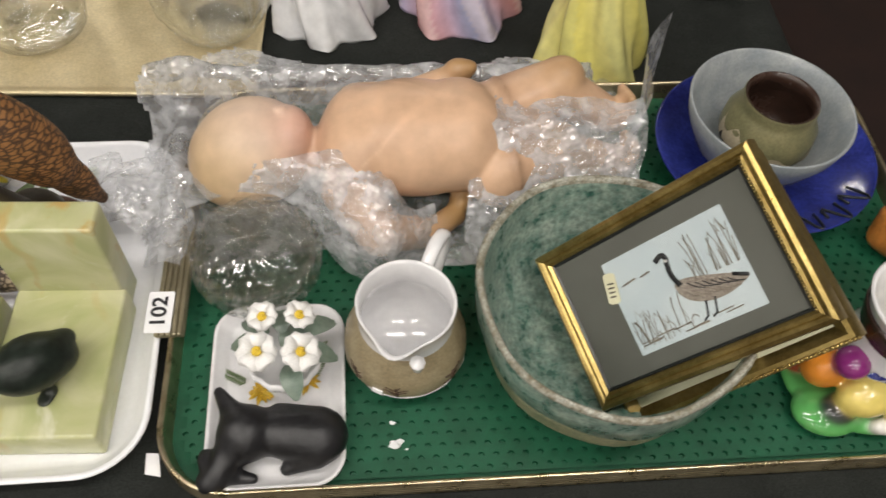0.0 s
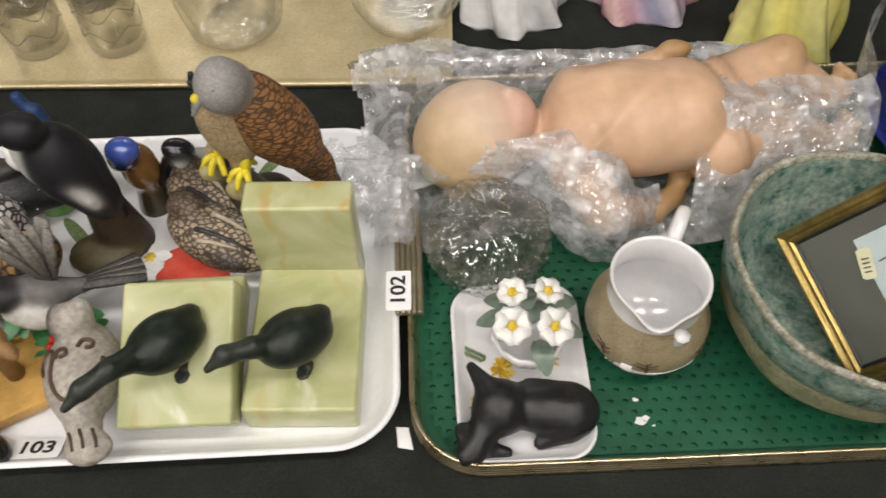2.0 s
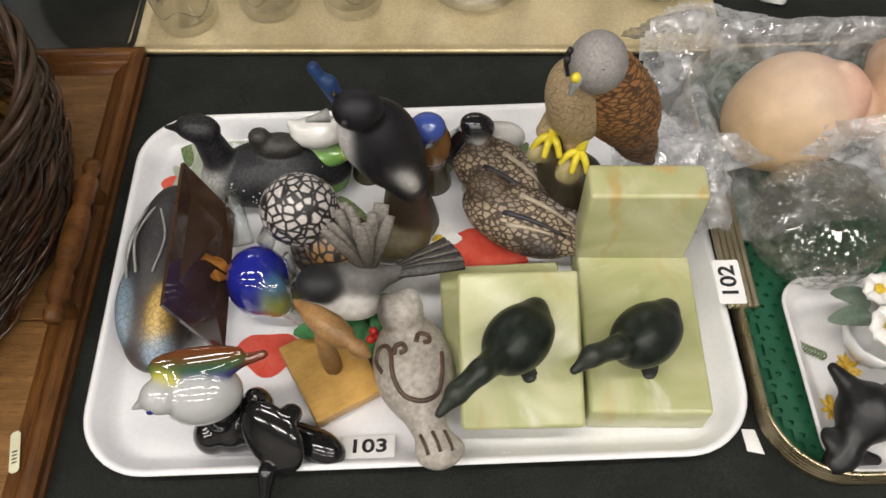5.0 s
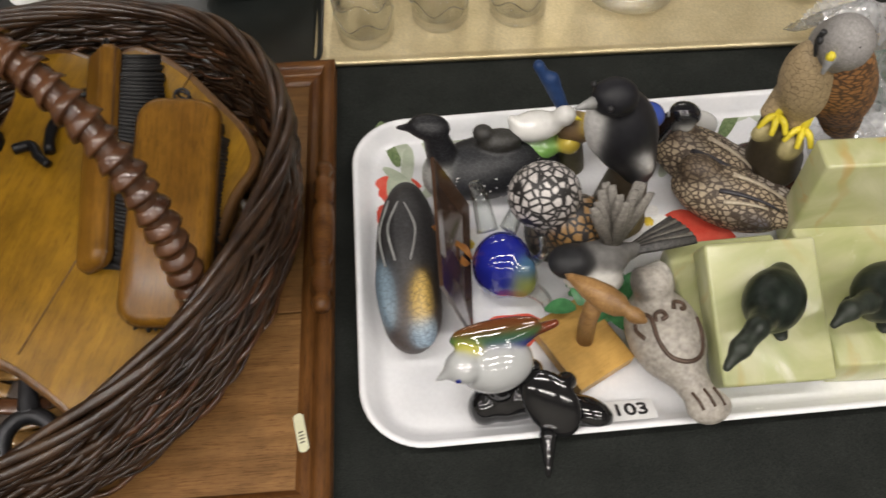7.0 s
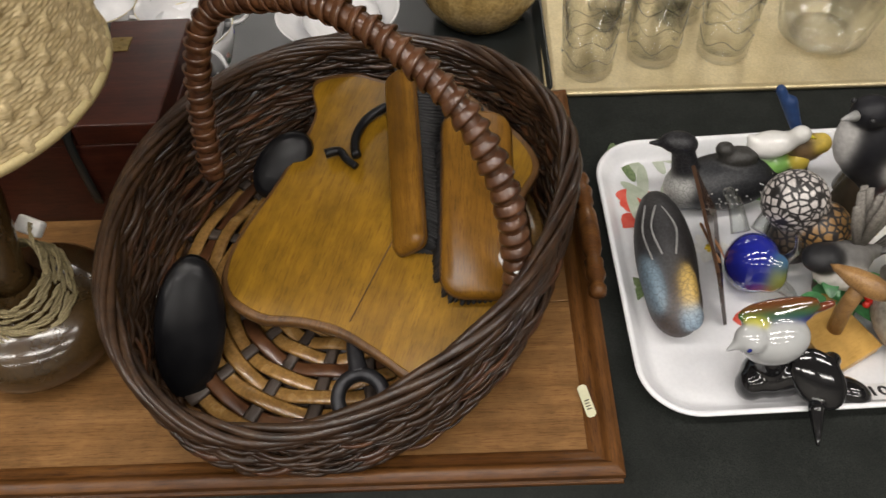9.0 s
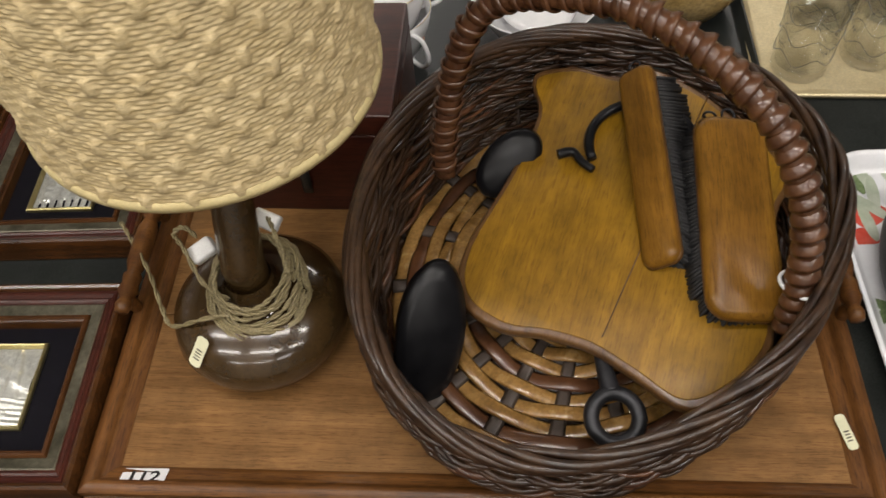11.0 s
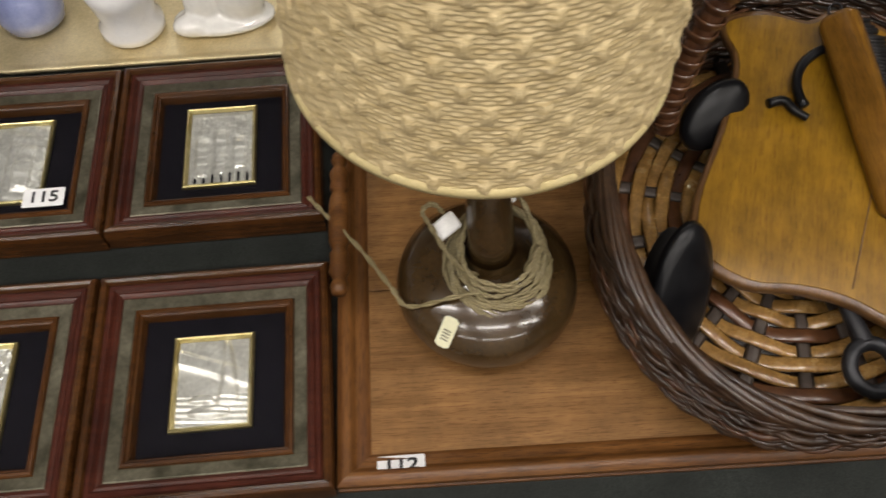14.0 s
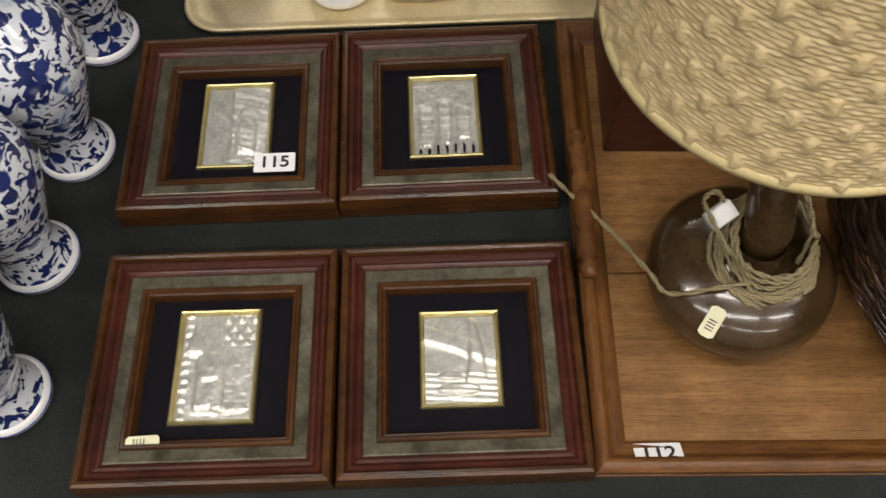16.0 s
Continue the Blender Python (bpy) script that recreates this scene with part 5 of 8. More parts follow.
def patch(a0, a1, z0, z1, prof, bump_, seed):
    bm = bmesh.new()
    n, m = 14, 8
    vs = []
    for i in range(n + 1):
        row = []
        for j in range(m + 1):
            u, v = i / n, j / m
            edge = 0.006 * math.sin(u * 9 + seed) * (v - 0.0)
            a, z = a0 + (a1 - a0) * u, z0 + (z1 - z0) * v + edge * (j == m)
            r = np.interp(z, [p[1] for p in prof], [p[0] for p in prof]) + bump_
            row.append(bm.verts.new((r * math.cos(a), r * math.sin(a), z)))
        vs.append(row)
    for i in range(n):
        for j in range(m):
            bm.faces.new((vs[i][j], vs[i + 1][j], vs[i + 1][j + 1], vs[i][j + 1]))
    return bm


JP = [(0.024, 0.0), (0.034, 0.010), (0.0425, 0.028), (0.0415, 0.044), (0.034, 0.058)]
part("buff_patch", patch(-2.0, -0.5, 0.010, 0.030, JP, 0.0005, 0), BUFF_POT, sj, "buff bare-clay patch")
part("buff_patch", patch(-3.3, -2.4, 0.012, 0.042, JP, 0.0005, 2), BUFF_POT, sj, "buff bare-clay patch")
part("dark_patch", patch(-1.7, -1.35, 0.010, 0.018, JP, 0.0010, 1), DARK_POT, sj, "dark brown mark")
part("dark_patch", patch(-1.15, -0.75, 0.012, 0.021, JP, 0.0010, 3), DARK_POT, sj, "dark brown mark")
part("dark_patch", patch(-3.2, -2.9, 0.018, 0.028, JP, 0.0010, 4), DARK_POT, sj, "dark brown mark")

# ---------------- fruit jug ----------------
FRUIT = toned("glossy_majolica", 0.12, 0.6, 0.1, 80, 0.03)
fj = thing("fruit_jug", "glossy white jug on green base with moulded fruit", "jug", (0.3910, 0.4853, FLOOR), 0)
clay_thing("fruit_base", [E((0, 0, 0.008), (0.066, 0.052, 0.013), (0, 0, 0), 0), E((-0.040, -0.030, 0.010), (0.028, 0.022, 0.012), (0, 0, 0), 0),
                          E((-0.046, -0.006, 0.036), (0.017, 0.016, 0.017), (0, 0, 0), 1), E((-0.020, -0.030, 0.032), (0.022, 0.016, 0.017), (0, 0, 0), 2), E((-0.036, -0.014, 0.058), (0.014, 0.013, 0.012), (0, 0, 40), 3),
                          E((0.010, -0.040, 0.030), (0.018, 0.013, 0.014), (0, 0, 0), 2), E((-0.038, -0.034, 0.018), (0.014, 0.012, 0.010), (0, 0, 0), 4), E((-0.054, 0.012, 0.024), (0.014, 0.014, 0.016), (0, 0, 0), 5), E((0.0, -0.02, 0.045), (0.03, 0.02, 0.02), (0, 0, 0), 2), E((0.03, -0.044, 0.022), (0.014, 0.01, 0.011), (0, 0, 0), 1), E((0.0, -0.048, 0.016), (0.014, 0.007, 0.008), (0, 0, 0), 6)],
           [(0.10, 0.36, 0.10), (0.70, 0.25, 0.03), (0.72, 0.58, 0.16), (0.26, 0.03, 0.19), (0.03, 0.03, 0.035), (0.40, 0.04, 0.03), (0.72, 0.70, 0.66)], FRUIT, "glossy green base with coloured fruit", "", (0, 0, 0), k=0.003, cell=0.002, edge=0.0012, parent=fj)
part("jug_body", lathe([(0.030, 0.030), (0.038, 0.045), (0.034, 0.065), (0.033, 0.085), (0.041, 0.112), (0.0425, 0.115), (0.0405, 0.116), (0.038, 0.112), (0.030, 0.085), (0.031, 0.065), (0.030, 0.05), (0.0, 0.045)], 48), WHITE_GLAZE, fj)
part("dark_band", lathe([(0.0342, 0.080), (0.0390, 0.098), (0.0395, 0.105), (0.0380, 0.1), (0.0335, 0.082)], 40), DARK_POT, fj, "dark brown band")
for k in range(3):
    a = -2.2 + 0.35 * k
    part("blue_flower", leaf_blade(leaf_blade(bmesh.new(), (0.037 * math.cos(a), 0.037 * math.sin(a), 0.060), 0.010, 0.006, 160), (0.037 * math.cos(a), 0.037 * math.sin(a), 0.060), 0.010, 0.006, 20), BLUE_GLAZE, fj, "painted blue flower")
clay_thing("orange_ornament", [E((0, 0, 0.02), (0.028, 0.024, 0.022)), C((-0.022, 0.0, 0.02), (-0.024, 0.006, 0.045), 0.011, 0.008), C((0.0, -0.018, 0.02), (-0.004, -0.02, 0.043), 0.010, 0.008)], [(0.45, 0.17, 0.035)], toned("orange_glaze", 0.3, 0.2, 0.3), "ribbed orange pottery ornament beside a blue plate", "ornament", (0.4694, 0.6097, FLOOR))

# ---------------- glazed ladies at the back ----------------
def swirl_skirt(name, at, r, h, tones, label, turn, folds=7):
    me = bpy.data.meshes.new(name)
    n, m = 110, 46
    verts, cols = [], []
    for j in range(m + 1):
        t = j / m
        for i in range(n):
            a = 2 * math.pi * i / n
            rr = r * (1 - t) ** 0.62 * 0.86 + 0.012
            f = math.sin(folds * (a + 1.1 * t * t + 0.35 * math.sin(3 * t)) + turn)
            rr *= 1 + 0.13 * f * (1 - 0.5 * t) + 0.03 * math.sin(2.3 * folds * a + 5 * t)
            verts.append((rr * math.cos(a), rr * math.sin(a), h * t + (0.003 * f if j == 0 else 0)))
            w = 0.5 + 0.5 * math.sin(folds * 0.5 * a + 4 * t + turn)
            c = [tones[0][q] * w + tones[1][q] * (1 - w) for q in range(3)]
            if len(tones) > 2 and f > 0.5:
                c = [0.6 * c[q] + 0.4 * tones[2][q] for q in range(3)]
            cols += [*c, 1]
    faces = [(j * n + i, j * n + (i + 1) % n, (j + 1) * n + (i + 1) % n, (j + 1) * n + i) for j in range(m) for i in range(n)]
    faces.append(tuple(range(n))[::-1])
    faces.append(tuple(m * n + i for i in range(n)))
    me.from_pydata(verts, [], faces)
    at_ = me.color_attributes.new("Tone", "FLOAT_COLOR", "POINT")
    at_.data.foreach_set("color", np.array(cols, np.float32))
    me.shade_smooth()
    me.materials.append(FRUIT)
    ob = new(name, me)
    ob.matrix_basis = pose(at[0], at[1], at[2])
    return tagged(ob, label, "figurine", "glazed figurines")


swirl_skirt("figurine", (-0.0410, 0.9405, TOP), 0.054, 0.15, [(0.74, 0.74, 0.75), (0.78, 0.78, 0.78)], "white glazed figurine with a swirling skirt", 0.5)
swirl_skirt("figurine", (0.1040, 0.9542, TOP), 0.058, 0.15, [(0.62, 0.30, 0.30), (0.45, 0.46, 0.66), (0.75, 0.62, 0.60)], "pink and lilac glazed figurine with a swirling skirt", 2.0, 6)
swirl_skirt("figurine", (0.2348, 0.8647, TOP), 0.050, 0.15, [(0.70, 0.63, 0.16), (0.72, 0.67, 0.25), (0.6, 0.6, 0.25)], "yellow glazed figurine with a draped skirt", 1.0, 6)
tube_path = smooth_path([(0.1976, 0.8565, 0.9019), (0.2077, 0.8510, 0.8823), (0.2231, 0.8478, 0.8656), (0.2333, 0.8477, 0.8598)], 5)
solo("drape_scroll", tube(tube_path, lambda t: 0.010 + 0.003 * t, 14), surface("yellow_glaze", (0.68, 0.62, 0.18), (0.74, 0.68, 0.26), 60, 0.15, relief=0.02, coat=0.5), "yellow glazed scroll of drapery on a figurine", "figurine")
fd = thing("floral_dish", "green-edged china dish with pink flower print", "dish", (0.3931, 1.0071, TOP), 0)
part("dish_body", lathe([(0.0, 0.001), (0.030, 0.0), (0.050, 0.008), (0.052, 0.010), (0.048, 0.0095), (0.030, 0.004), (0.0, 0.0035)], 40), WHITE_GLAZE, fd)
part("green_edge", lathe([(0.0505, 0.0086), (0.0525, 0.0102), (0.050, 0.0108), (0.048, 0.0100)], 40), LEAF, fd, "green painted edge")

# scraps
rnd = random.Random(77)
for x, y, s in ((0.0167, 0.4450, 0.0042), (0.0209, 0.4470, 0.003), (0.0157, 0.4624, 0.0022), (0.0262, 0.4412, 0.0012)):
    solo("plaster_flake", slab([(s * (1 + 0.28 * math.sin(3 * t + x * 900) + 0.1 * math.sin(7 * t)) * math.cos(t), 0.7 * s * (1 + 0.25 * math.sin(2 * t + y * 700)) * math.sin(t)) for t in [2 * math.pi * k / 18 for k in range(18)]], 0, 0.0007), PAPER, "tiny pale flake lying on a green mat", "flake", (x, y, FLOOR - 0.0001), group="pale flakes", smooth=False)
solo("paper_scrap", slab([(-0.003, -0.006), (0.008, -0.010), (0.007, 0.008), (-0.002, 0.010)], 0, 0.0004), PAPER, "torn white paper scrap under a tray edge", "paper scrap", (-0.1623, 0.4390, TOP + 0.0012), 8, smooth=False)
from mathutils.bvhtree import BVHTree

# ================= white tray: its load =================
WF = TOP + 0.0030
def onyx():
    """Banded pale green stone with amber seams."""
    m, nt, p, tc = base_material("green_onyx")
    n1 = nd(nt, "TexNoise", Scale=16.0, Detail=5.0, Distortion=1.2)
    n2 = nd(nt, "TexNoise", Scale=7.0, Detail=4.0, Distortion=2.0)
    wv = nd(nt, "TexWave", Scale=7.0, Distortion=9.0, Detail=4.0)
    for t in (n1, n2, wv):
        nt.links.new(tc.outputs["Object"], t.inputs["Vector"])
    body = ramp(nt, n1.outputs[0], [(0.28, (0.36, 0.39, 0.17)), (0.5, (0.47, 0.48, 0.25)), (0.74, (0.60, 0.59, 0.38))])
    seam = ramp(nt, wv.outputs[0], [(0.86, (0, 0, 0)), (0.99, (0.55,) * 3)])
    where = ramp(nt, n2.outputs[0], [(0.50, (0, 0, 0)), (0.66, (1, 1, 1))])
    f = blend(nt, 1.0, seam.outputs[0], where.outputs[0], "MULTIPLY")
    nt.links.new(blend(nt, f, body.outputs[0], (0.48, 0.28, 0.06)), p.inputs["Base Color"])
    p.inputs["Roughness"].default_value = 0.28
    p.inputs["Subsurface Weight"].default_value = 0.0
    p.inputs["Coat Weight"].default_value = 0.08
    return m


ONYX = onyx()
ONYX_VEIN = ONYX
nt = ONYX.node_tree
p = nt.nodes["Principled BSDF"]
tc = nt.nodes.new("ShaderNodeTexCoord")
vein = nd(nt, "TexNoise", Scale=11.0, Detail=7.0, Roughness=0.62, Distortion=1.6)
nt.links.new(tc.outputs["Object"], vein.inputs["Vector"])
vr = ramp(nt, vein.outputs[0], [(0.60, (0, 0, 0)), (0.70, (1, 1, 1))])
vw = ramp(nt, vein.outputs[0], [(0.28, (1, 1, 1)), (0.38, (0, 0, 0))])
c0 = p.inputs["Base Color"].links[0].from_socket
c1 = blend(nt, vr.outputs[0], c0, (0.50, 0.36, 0.13))
c2 = blend(nt, vw.outputs[0], c1, (0.64, 0.64, 0.48))
nt.links.new(c2, p.inputs["Base Color"])
p.inputs["Subsurface Weight"].default_value = 0.25
p.inputs["Subsurface Radius"].default_value = (0.01, 0.01, 0.006)
p.inputs["Subsurface Scale"].default_value = 0.5
BRONZE = toned("dark_patinated_bronze", 0.36, 0.0, 0.45, 110, 0.4, 260)
MATT = toned("matt_painted_resin", 0.48, 0.0, 0.15, 200, 0.15)
GLOSS = toned("glossy_painted_china", 0.12, 0.5, 0.06, 120, 0.03)
GLASSY = toned("coloured_glass", 0.04, 0.8, 0.05, 60, 0.0)
SCALED = feathered("buff_feather_scales", (0.045, 0.028, 0.018), 175, 0.6, 0.95, 0.07, 0.20, (1, 1.5, 1.2))
BARRED = feathered("barred_chestnut_feathers", (0.05, 0.025, 0.012), 150, 0.6, 0.95, 0.05, 0.20, (0.75, 0.75, 1.9))
GUINEA = feathered("black_and_white_scales", (0.02, 0.018, 0.018), 150, 0.4, 1.0, 0.09, 0.20)
DOTTED = feathered("fine_dark_scales", (0.055, 0.055, 0.060), 210, 0.5, 0.5, 0.02, 0.07)
GREYBIRD = surface("speckled_stoneware", (0.30, 0.27, 0.23), (0.46, 0.42, 0.37), 160, 0.4, fine=500, relief=0.15, vary=0.2)

# bookends
bk = thing("onyx_bookend", "pale green onyx bookend with a dark bronze goose", "bookend", (-0.2331, 0.5116, WF), -1.5, "onyx bookends")
part("base", block(0.084, 0.124, 0.031, 0.0025), ONYX, bk)
part("upright", block(0.081, 0.028, 0.108, 0.0025, off=(-0.002, 0.074, 0.002)), ONYX, bk)
b2 = thing("onyx_bookend", "pale green onyx bookend tipped on its back with a bronze goose", "bookend", (0, 0, 0), 0, "onyx bookends")
part("base", block(0.083, 0.106, 0.030, 0.0025), ONYX, b2).matrix_basis = pose(-0.3220, 0.4998, 0.7778, 22, -1, 0)
part("upright", block(0.090, 0.090, 0.024, 0.0025), ONYX, b2).matrix_basis = pose(-0.3307, 0.5276, WF + 0.0005, 0, 0, 2)
GD_, GB_ = (0.012, 0.017, 0.013), (0.030, 0.036, 0.028)


def bronze_goose(parent, m, neck_to, head_to, bill_to):
    prims = [E((0, 0, 0.030), (0.034, 0.025, 0.023), (0, 14, 0), 0), E((0.016, 0, 0.024), (0.022, 0.019, 0.016), (0, 30, 0), 0), E((0.030, 0.004, 0.030), (0.012, 0.010, 0.007), (0, 25, 20), 1),
             C((-0.016, 0, 0.036), neck_to, 0.014, 0.0085, 0), C(neck_to, head_to, 0.0085, 0.0082, 1), C(head_to, bill_to, 0.0072, 0.0035, 1),
             C((0.002, -0.010, 0.014), (0.000, -0.014, 0.001), 0.0045, 0.0035, 1), C((0.004, 0.010, 0.014), (0.002, 0.013, 0.001), 0.0045, 0.0035, 1), E((-0.006, -0.017, 0.0015), (0.010, 0.007, 0.002), (0, 0, 30), 1), E((-0.006, 0.014, 0.0015), (0.010, 0.007, 0.002), (0, 0, -20), 1)]
    ob = clay_thing("goose", prims, [GD_, GB_], BRONZE, "dark green-grey bronze goose", "", k=0.005, cell=0.0018, parent=parent)
    ob.matrix_basis = m @ Matrix.Scale(0.86, 4)
    return ob


bronze_goose(bk, pose(-0.004, -0.016, 0.0305, 0, 0, 42), (-0.034, 0.004, 0.050), (-0.056, 0.010, 0.056), (-0.072, 0.012, 0.050))
bronze_goose(b2, pose(-0.3255, 0.4875, 0.7979, 0, 0, 52), (-0.046, 0.002, 0.052), (-0.070, 0.006, 0.052), (-0.088, 0.008, 0.046))


def bird_thing(name, label, at, turn, prims, tones, m, k=0.004, cell=0.002, edge=0.0018, group="bird ornaments", category="bird ornament", tilt=(0, 0)):
    root = thing(name, label, category, at, turn, group, tilt)
    clay_thing("body", prims, tones, m, "", "", k=k, cell=cell, edge=edge, parent=root)
    return root


def eyes(parent, spots, r=0.0022, colour=None):
    for s in spots:
        part("eye", ball(bmesh.new(), s, r, 8), colour or INK, parent, "small black eye")


def beak(parent, a, b, r, m, label=""):
    part("beak", tube([a, ((Vector(a) + Vector(b)) / 2), b], lambda t: r * (1 - 0.85 * t) + 0.0004, 8), m, parent, label)


YELLOW = surface("yellow_paint", (0.62, 0.50, 0.02), (0.74, 0.62, 0.05), 120, 0.4, relief=0.1)
GREY_BEAK = surface("grey_horn", (0.20, 0.20, 0.20), (0.36, 0.36, 0.35), 120, 0.4, relief=0.05)
BARK = surface("brown_bark", (0.04, 0.028, 0.018), (0.12, 0.085, 0.05), 60, 0.7, fine=250, relief=0.5, vary=0.3)
TURNED = wood("dark_turned_wood", (0.04, 0.014, 0.008), (0.085, 0.032, 0.018), (0.02, 0.008, 0.005), "x", 0.3, 0.4)

# kestrel
kx, ky = -0.271, 0.648
SPECK = feathered("grey_speckled_down", (0.10, 0.09, 0.08), 330, 0.6, 0.5, 0.0, 0.05)
kest = bird_thing("kestrel", "tall painted kestrel gripping a stump on round wooden base", (kx, ky, WF), 0, [
    E((0.016, -0.014, 0.150), (0.031, 0.028, 0.048), (0, -24, 0), 0), E((0.028, -0.010, 0.135), (0.030, 0.026, 0.050), (0, -27, 0), 0),
    E((0.044, -0.006, 0.098), (0.020, 0.014, 0.040), (0, -30, 0), 0), C((0.050, -0.006, 0.090), (0.067, -0.004, 0.060), 0.013, 0.006, 1)],
    [(0.31, 0.145, 0.048), (0.10, 0.06, 0.035)], BARRED, cell=0.0022, edge=0.0022)
clay_thing("head", [E((-0.005, -0.034, 0.203), (0.0215, 0.023, 0.021)), E((-0.003, -0.020, 0.188), (0.0215, 0.022, 0.022))], [(0.30, 0.285, 0.275)], SPECK, "pale grey speckled head", "", k=0.006, cell=0.002, parent=kest)
clay_thing("breast", [E((-0.007, -0.028, 0.152), (0.0235, 0.022, 0.042), (0, -14, 0)), C((-0.002, -0.030, 0.125), (-0.006, -0.036, 0.112), 0.012, 0.007), C((-0.018, -0.022, 0.130), (-0.028, -0.026, 0.118), 0.011, 0.007)], [(0.40, 0.30, 0.17)], feathered("spotted_buff_down", (0.07, 0.04, 0.02), 170, 0.6, 0.75, 0.0, 0.05), "buff breast with dark spots", "", k=0.006, cell=0.002, parent=kest)
for s in (-1, 1):
    part("moustache", tube(smooth_path([(-0.005 + s * 0.014, -0.046, 0.214), (-0.005 + s * 0.016, -0.0475, 0.204), (-0.005 + s * 0.012, -0.0480, 0.192)], 4), lambda t: 0.0024 * (1 - 0.4 * t), 8), INK, kest, "dark brown face stripe")
    part("eye", ball(bmesh.new(), (-0.005 + s * 0.0140, -0.0490, 0.2065), 0.0030, 10), INK, kest, "black eye")
beak(kest, (-0.005, -0.053, 0.203), (-0.004, -0.064, 0.192), 0.0055, GREY_BEAK, "grey hooked beak")
part("cere", ball(bmesh.new(), (-0.005, -0.0565, 0.2035), 0.0042, 8), YELLOW, kest, "yellow cere")
for fx, fy, fz in ((-0.006, -0.036, 0.110), (-0.029, -0.026, 0.118)):
    bm = bmesh.new()
    for a in (200, 245, 290, 70):
        d_ = Vector((math.cos(radians(a)), math.sin(radians(a)), 0))
        tube(smooth_path([Vector((fx, fy, fz)), Vector((fx, fy, fz + 0.001)) + d_ * 0.010, Vector((fx, fy, fz - 0.008)) + d_ * 0.017], 4), lambda t: 0.0040 * (1 - 0.4 * t), 8, bm=bm)
    tube([(fx, fy, fz - 0.002), (fx + 0.002, fy + 0.003, fz + 0.014)], 0.005, 8, bm=bm)
    part("foot", bm, YELLOW, kest, "bright yellow clawed foot")
clay_thing("stump", [E((0, -0.006, 0.035), (0.030, 0.026, 0.03), (0, 0, 0), 0), C((-0.004, -0.024, 0.05), (-0.012, -0.034, 0.098), 0.022, 0.012, 0), C((-0.02, -0.016, 0.06), (-0.030, -0.024, 0.106), 0.016, 0.011, 0), E((-0.014, -0.045, 0.094), (0.012, 0.006, 0.012), (0, 0, 0), 1), E((-0.040, -0.032, 0.104), (0.010, 0.006, 0.010), (0, 0, 0), 1)], [(0.045, 0.035, 0.022), (0.42, 0.36, 0.18)], MATT, "dark brown stump with sawn ends", "", k=0.005, cell=0.0025, parent=kest)
turn_ = Matrix.Translation((-0.005, -0.030, 0.2)) @ Matrix.Rotation(radians(-42), 4, "Z") @ Matrix.Translation((0.005, 0.030, -0.2))
for ch in kest.children:
    if ch.name.split(".")[0] in ("moustache", "eye", "beak", "cere"):
        ch.matrix_basis = turn_ @ ch.matrix_basis
    if ch.name.split(".")[0] == "breast":
        ch.matrix_basis = pose(-0.007, 0.006, 0)
kest.matrix_basis = kest.matrix_basis @ Matrix.Diagonal((0.85, 0.85, 0.93, 1.0))
part("plinth", lathe([(0.0, 0.0), (0.042, 0.0), (0.043, 0.004), (0.040, 0.008), (0.041, 0.012), (0.037, 0.016), (0.034, 0.0165), (0.0, 0.0165)], 40), TURNED, kest, "turned dark wooden plinth")

# loon decoy
loon = bird_thing("loon_ornament", "black loon figure carrying a chick on its back", (-0.5180, 0.6632, WF), 0, [
    E((0, 0, 0.028), (0.060, 0.034, 0.029), (0, -4, 6), 0), E((0.040, 0.004, 0.030), (0.035, 0.022, 0.016), (0, 12, 6), 0), E((-0.045, -0.004, 0.026), (0.020, 0.024, 0.024), (0, 0, 0), 1),
    C((-0.042, 0, 0.040), (-0.050, 0.006, 0.074), 0.0165, 0.012, 2), E((-0.055, 0.008, 0.083), (0.020, 0.0135, 0.012), (0, 6, -8), 2), C((-0.068, 0.010, 0.082), (-0.086, 0.013, 0.080), 0.006, 0.0018, 2), E((0.012, 0.006, 0.060), (0.022, 0.013, 0.010), (0, 0, 0), 3), E((-0.004, 0.008, 0.070), (0.010, 0.009, 0.008), (0, 0, 0), 3)],
    [(0.012, 0.013, 0.016), (0.40, 0.40, 0.38), (0.004, 0.004, 0.006), (0.026, 0.024, 0.020)], DOTTED, cell=0.0022)
loon.matrix_basis = loon.matrix_basis @ pose(0.004, 0, 0) @ Matrix.Scale(0.88, 4)
rnd = random.Random(12)
for k in range(46):
    a, z = rnd.uniform(-2.6, -0.2), rnd.uniform(0.018, 0.045)
    w_ = math.sqrt(max(0.02, 1 - ((z - 0.028) / 0.029) ** 2))
    part("white_spot", ball(bmesh.new(), (0.0605 * w_ * math.cos(a), 0.0345 * w_ * math.sin(a), z), 0.0009, 6), PETAL, loon)

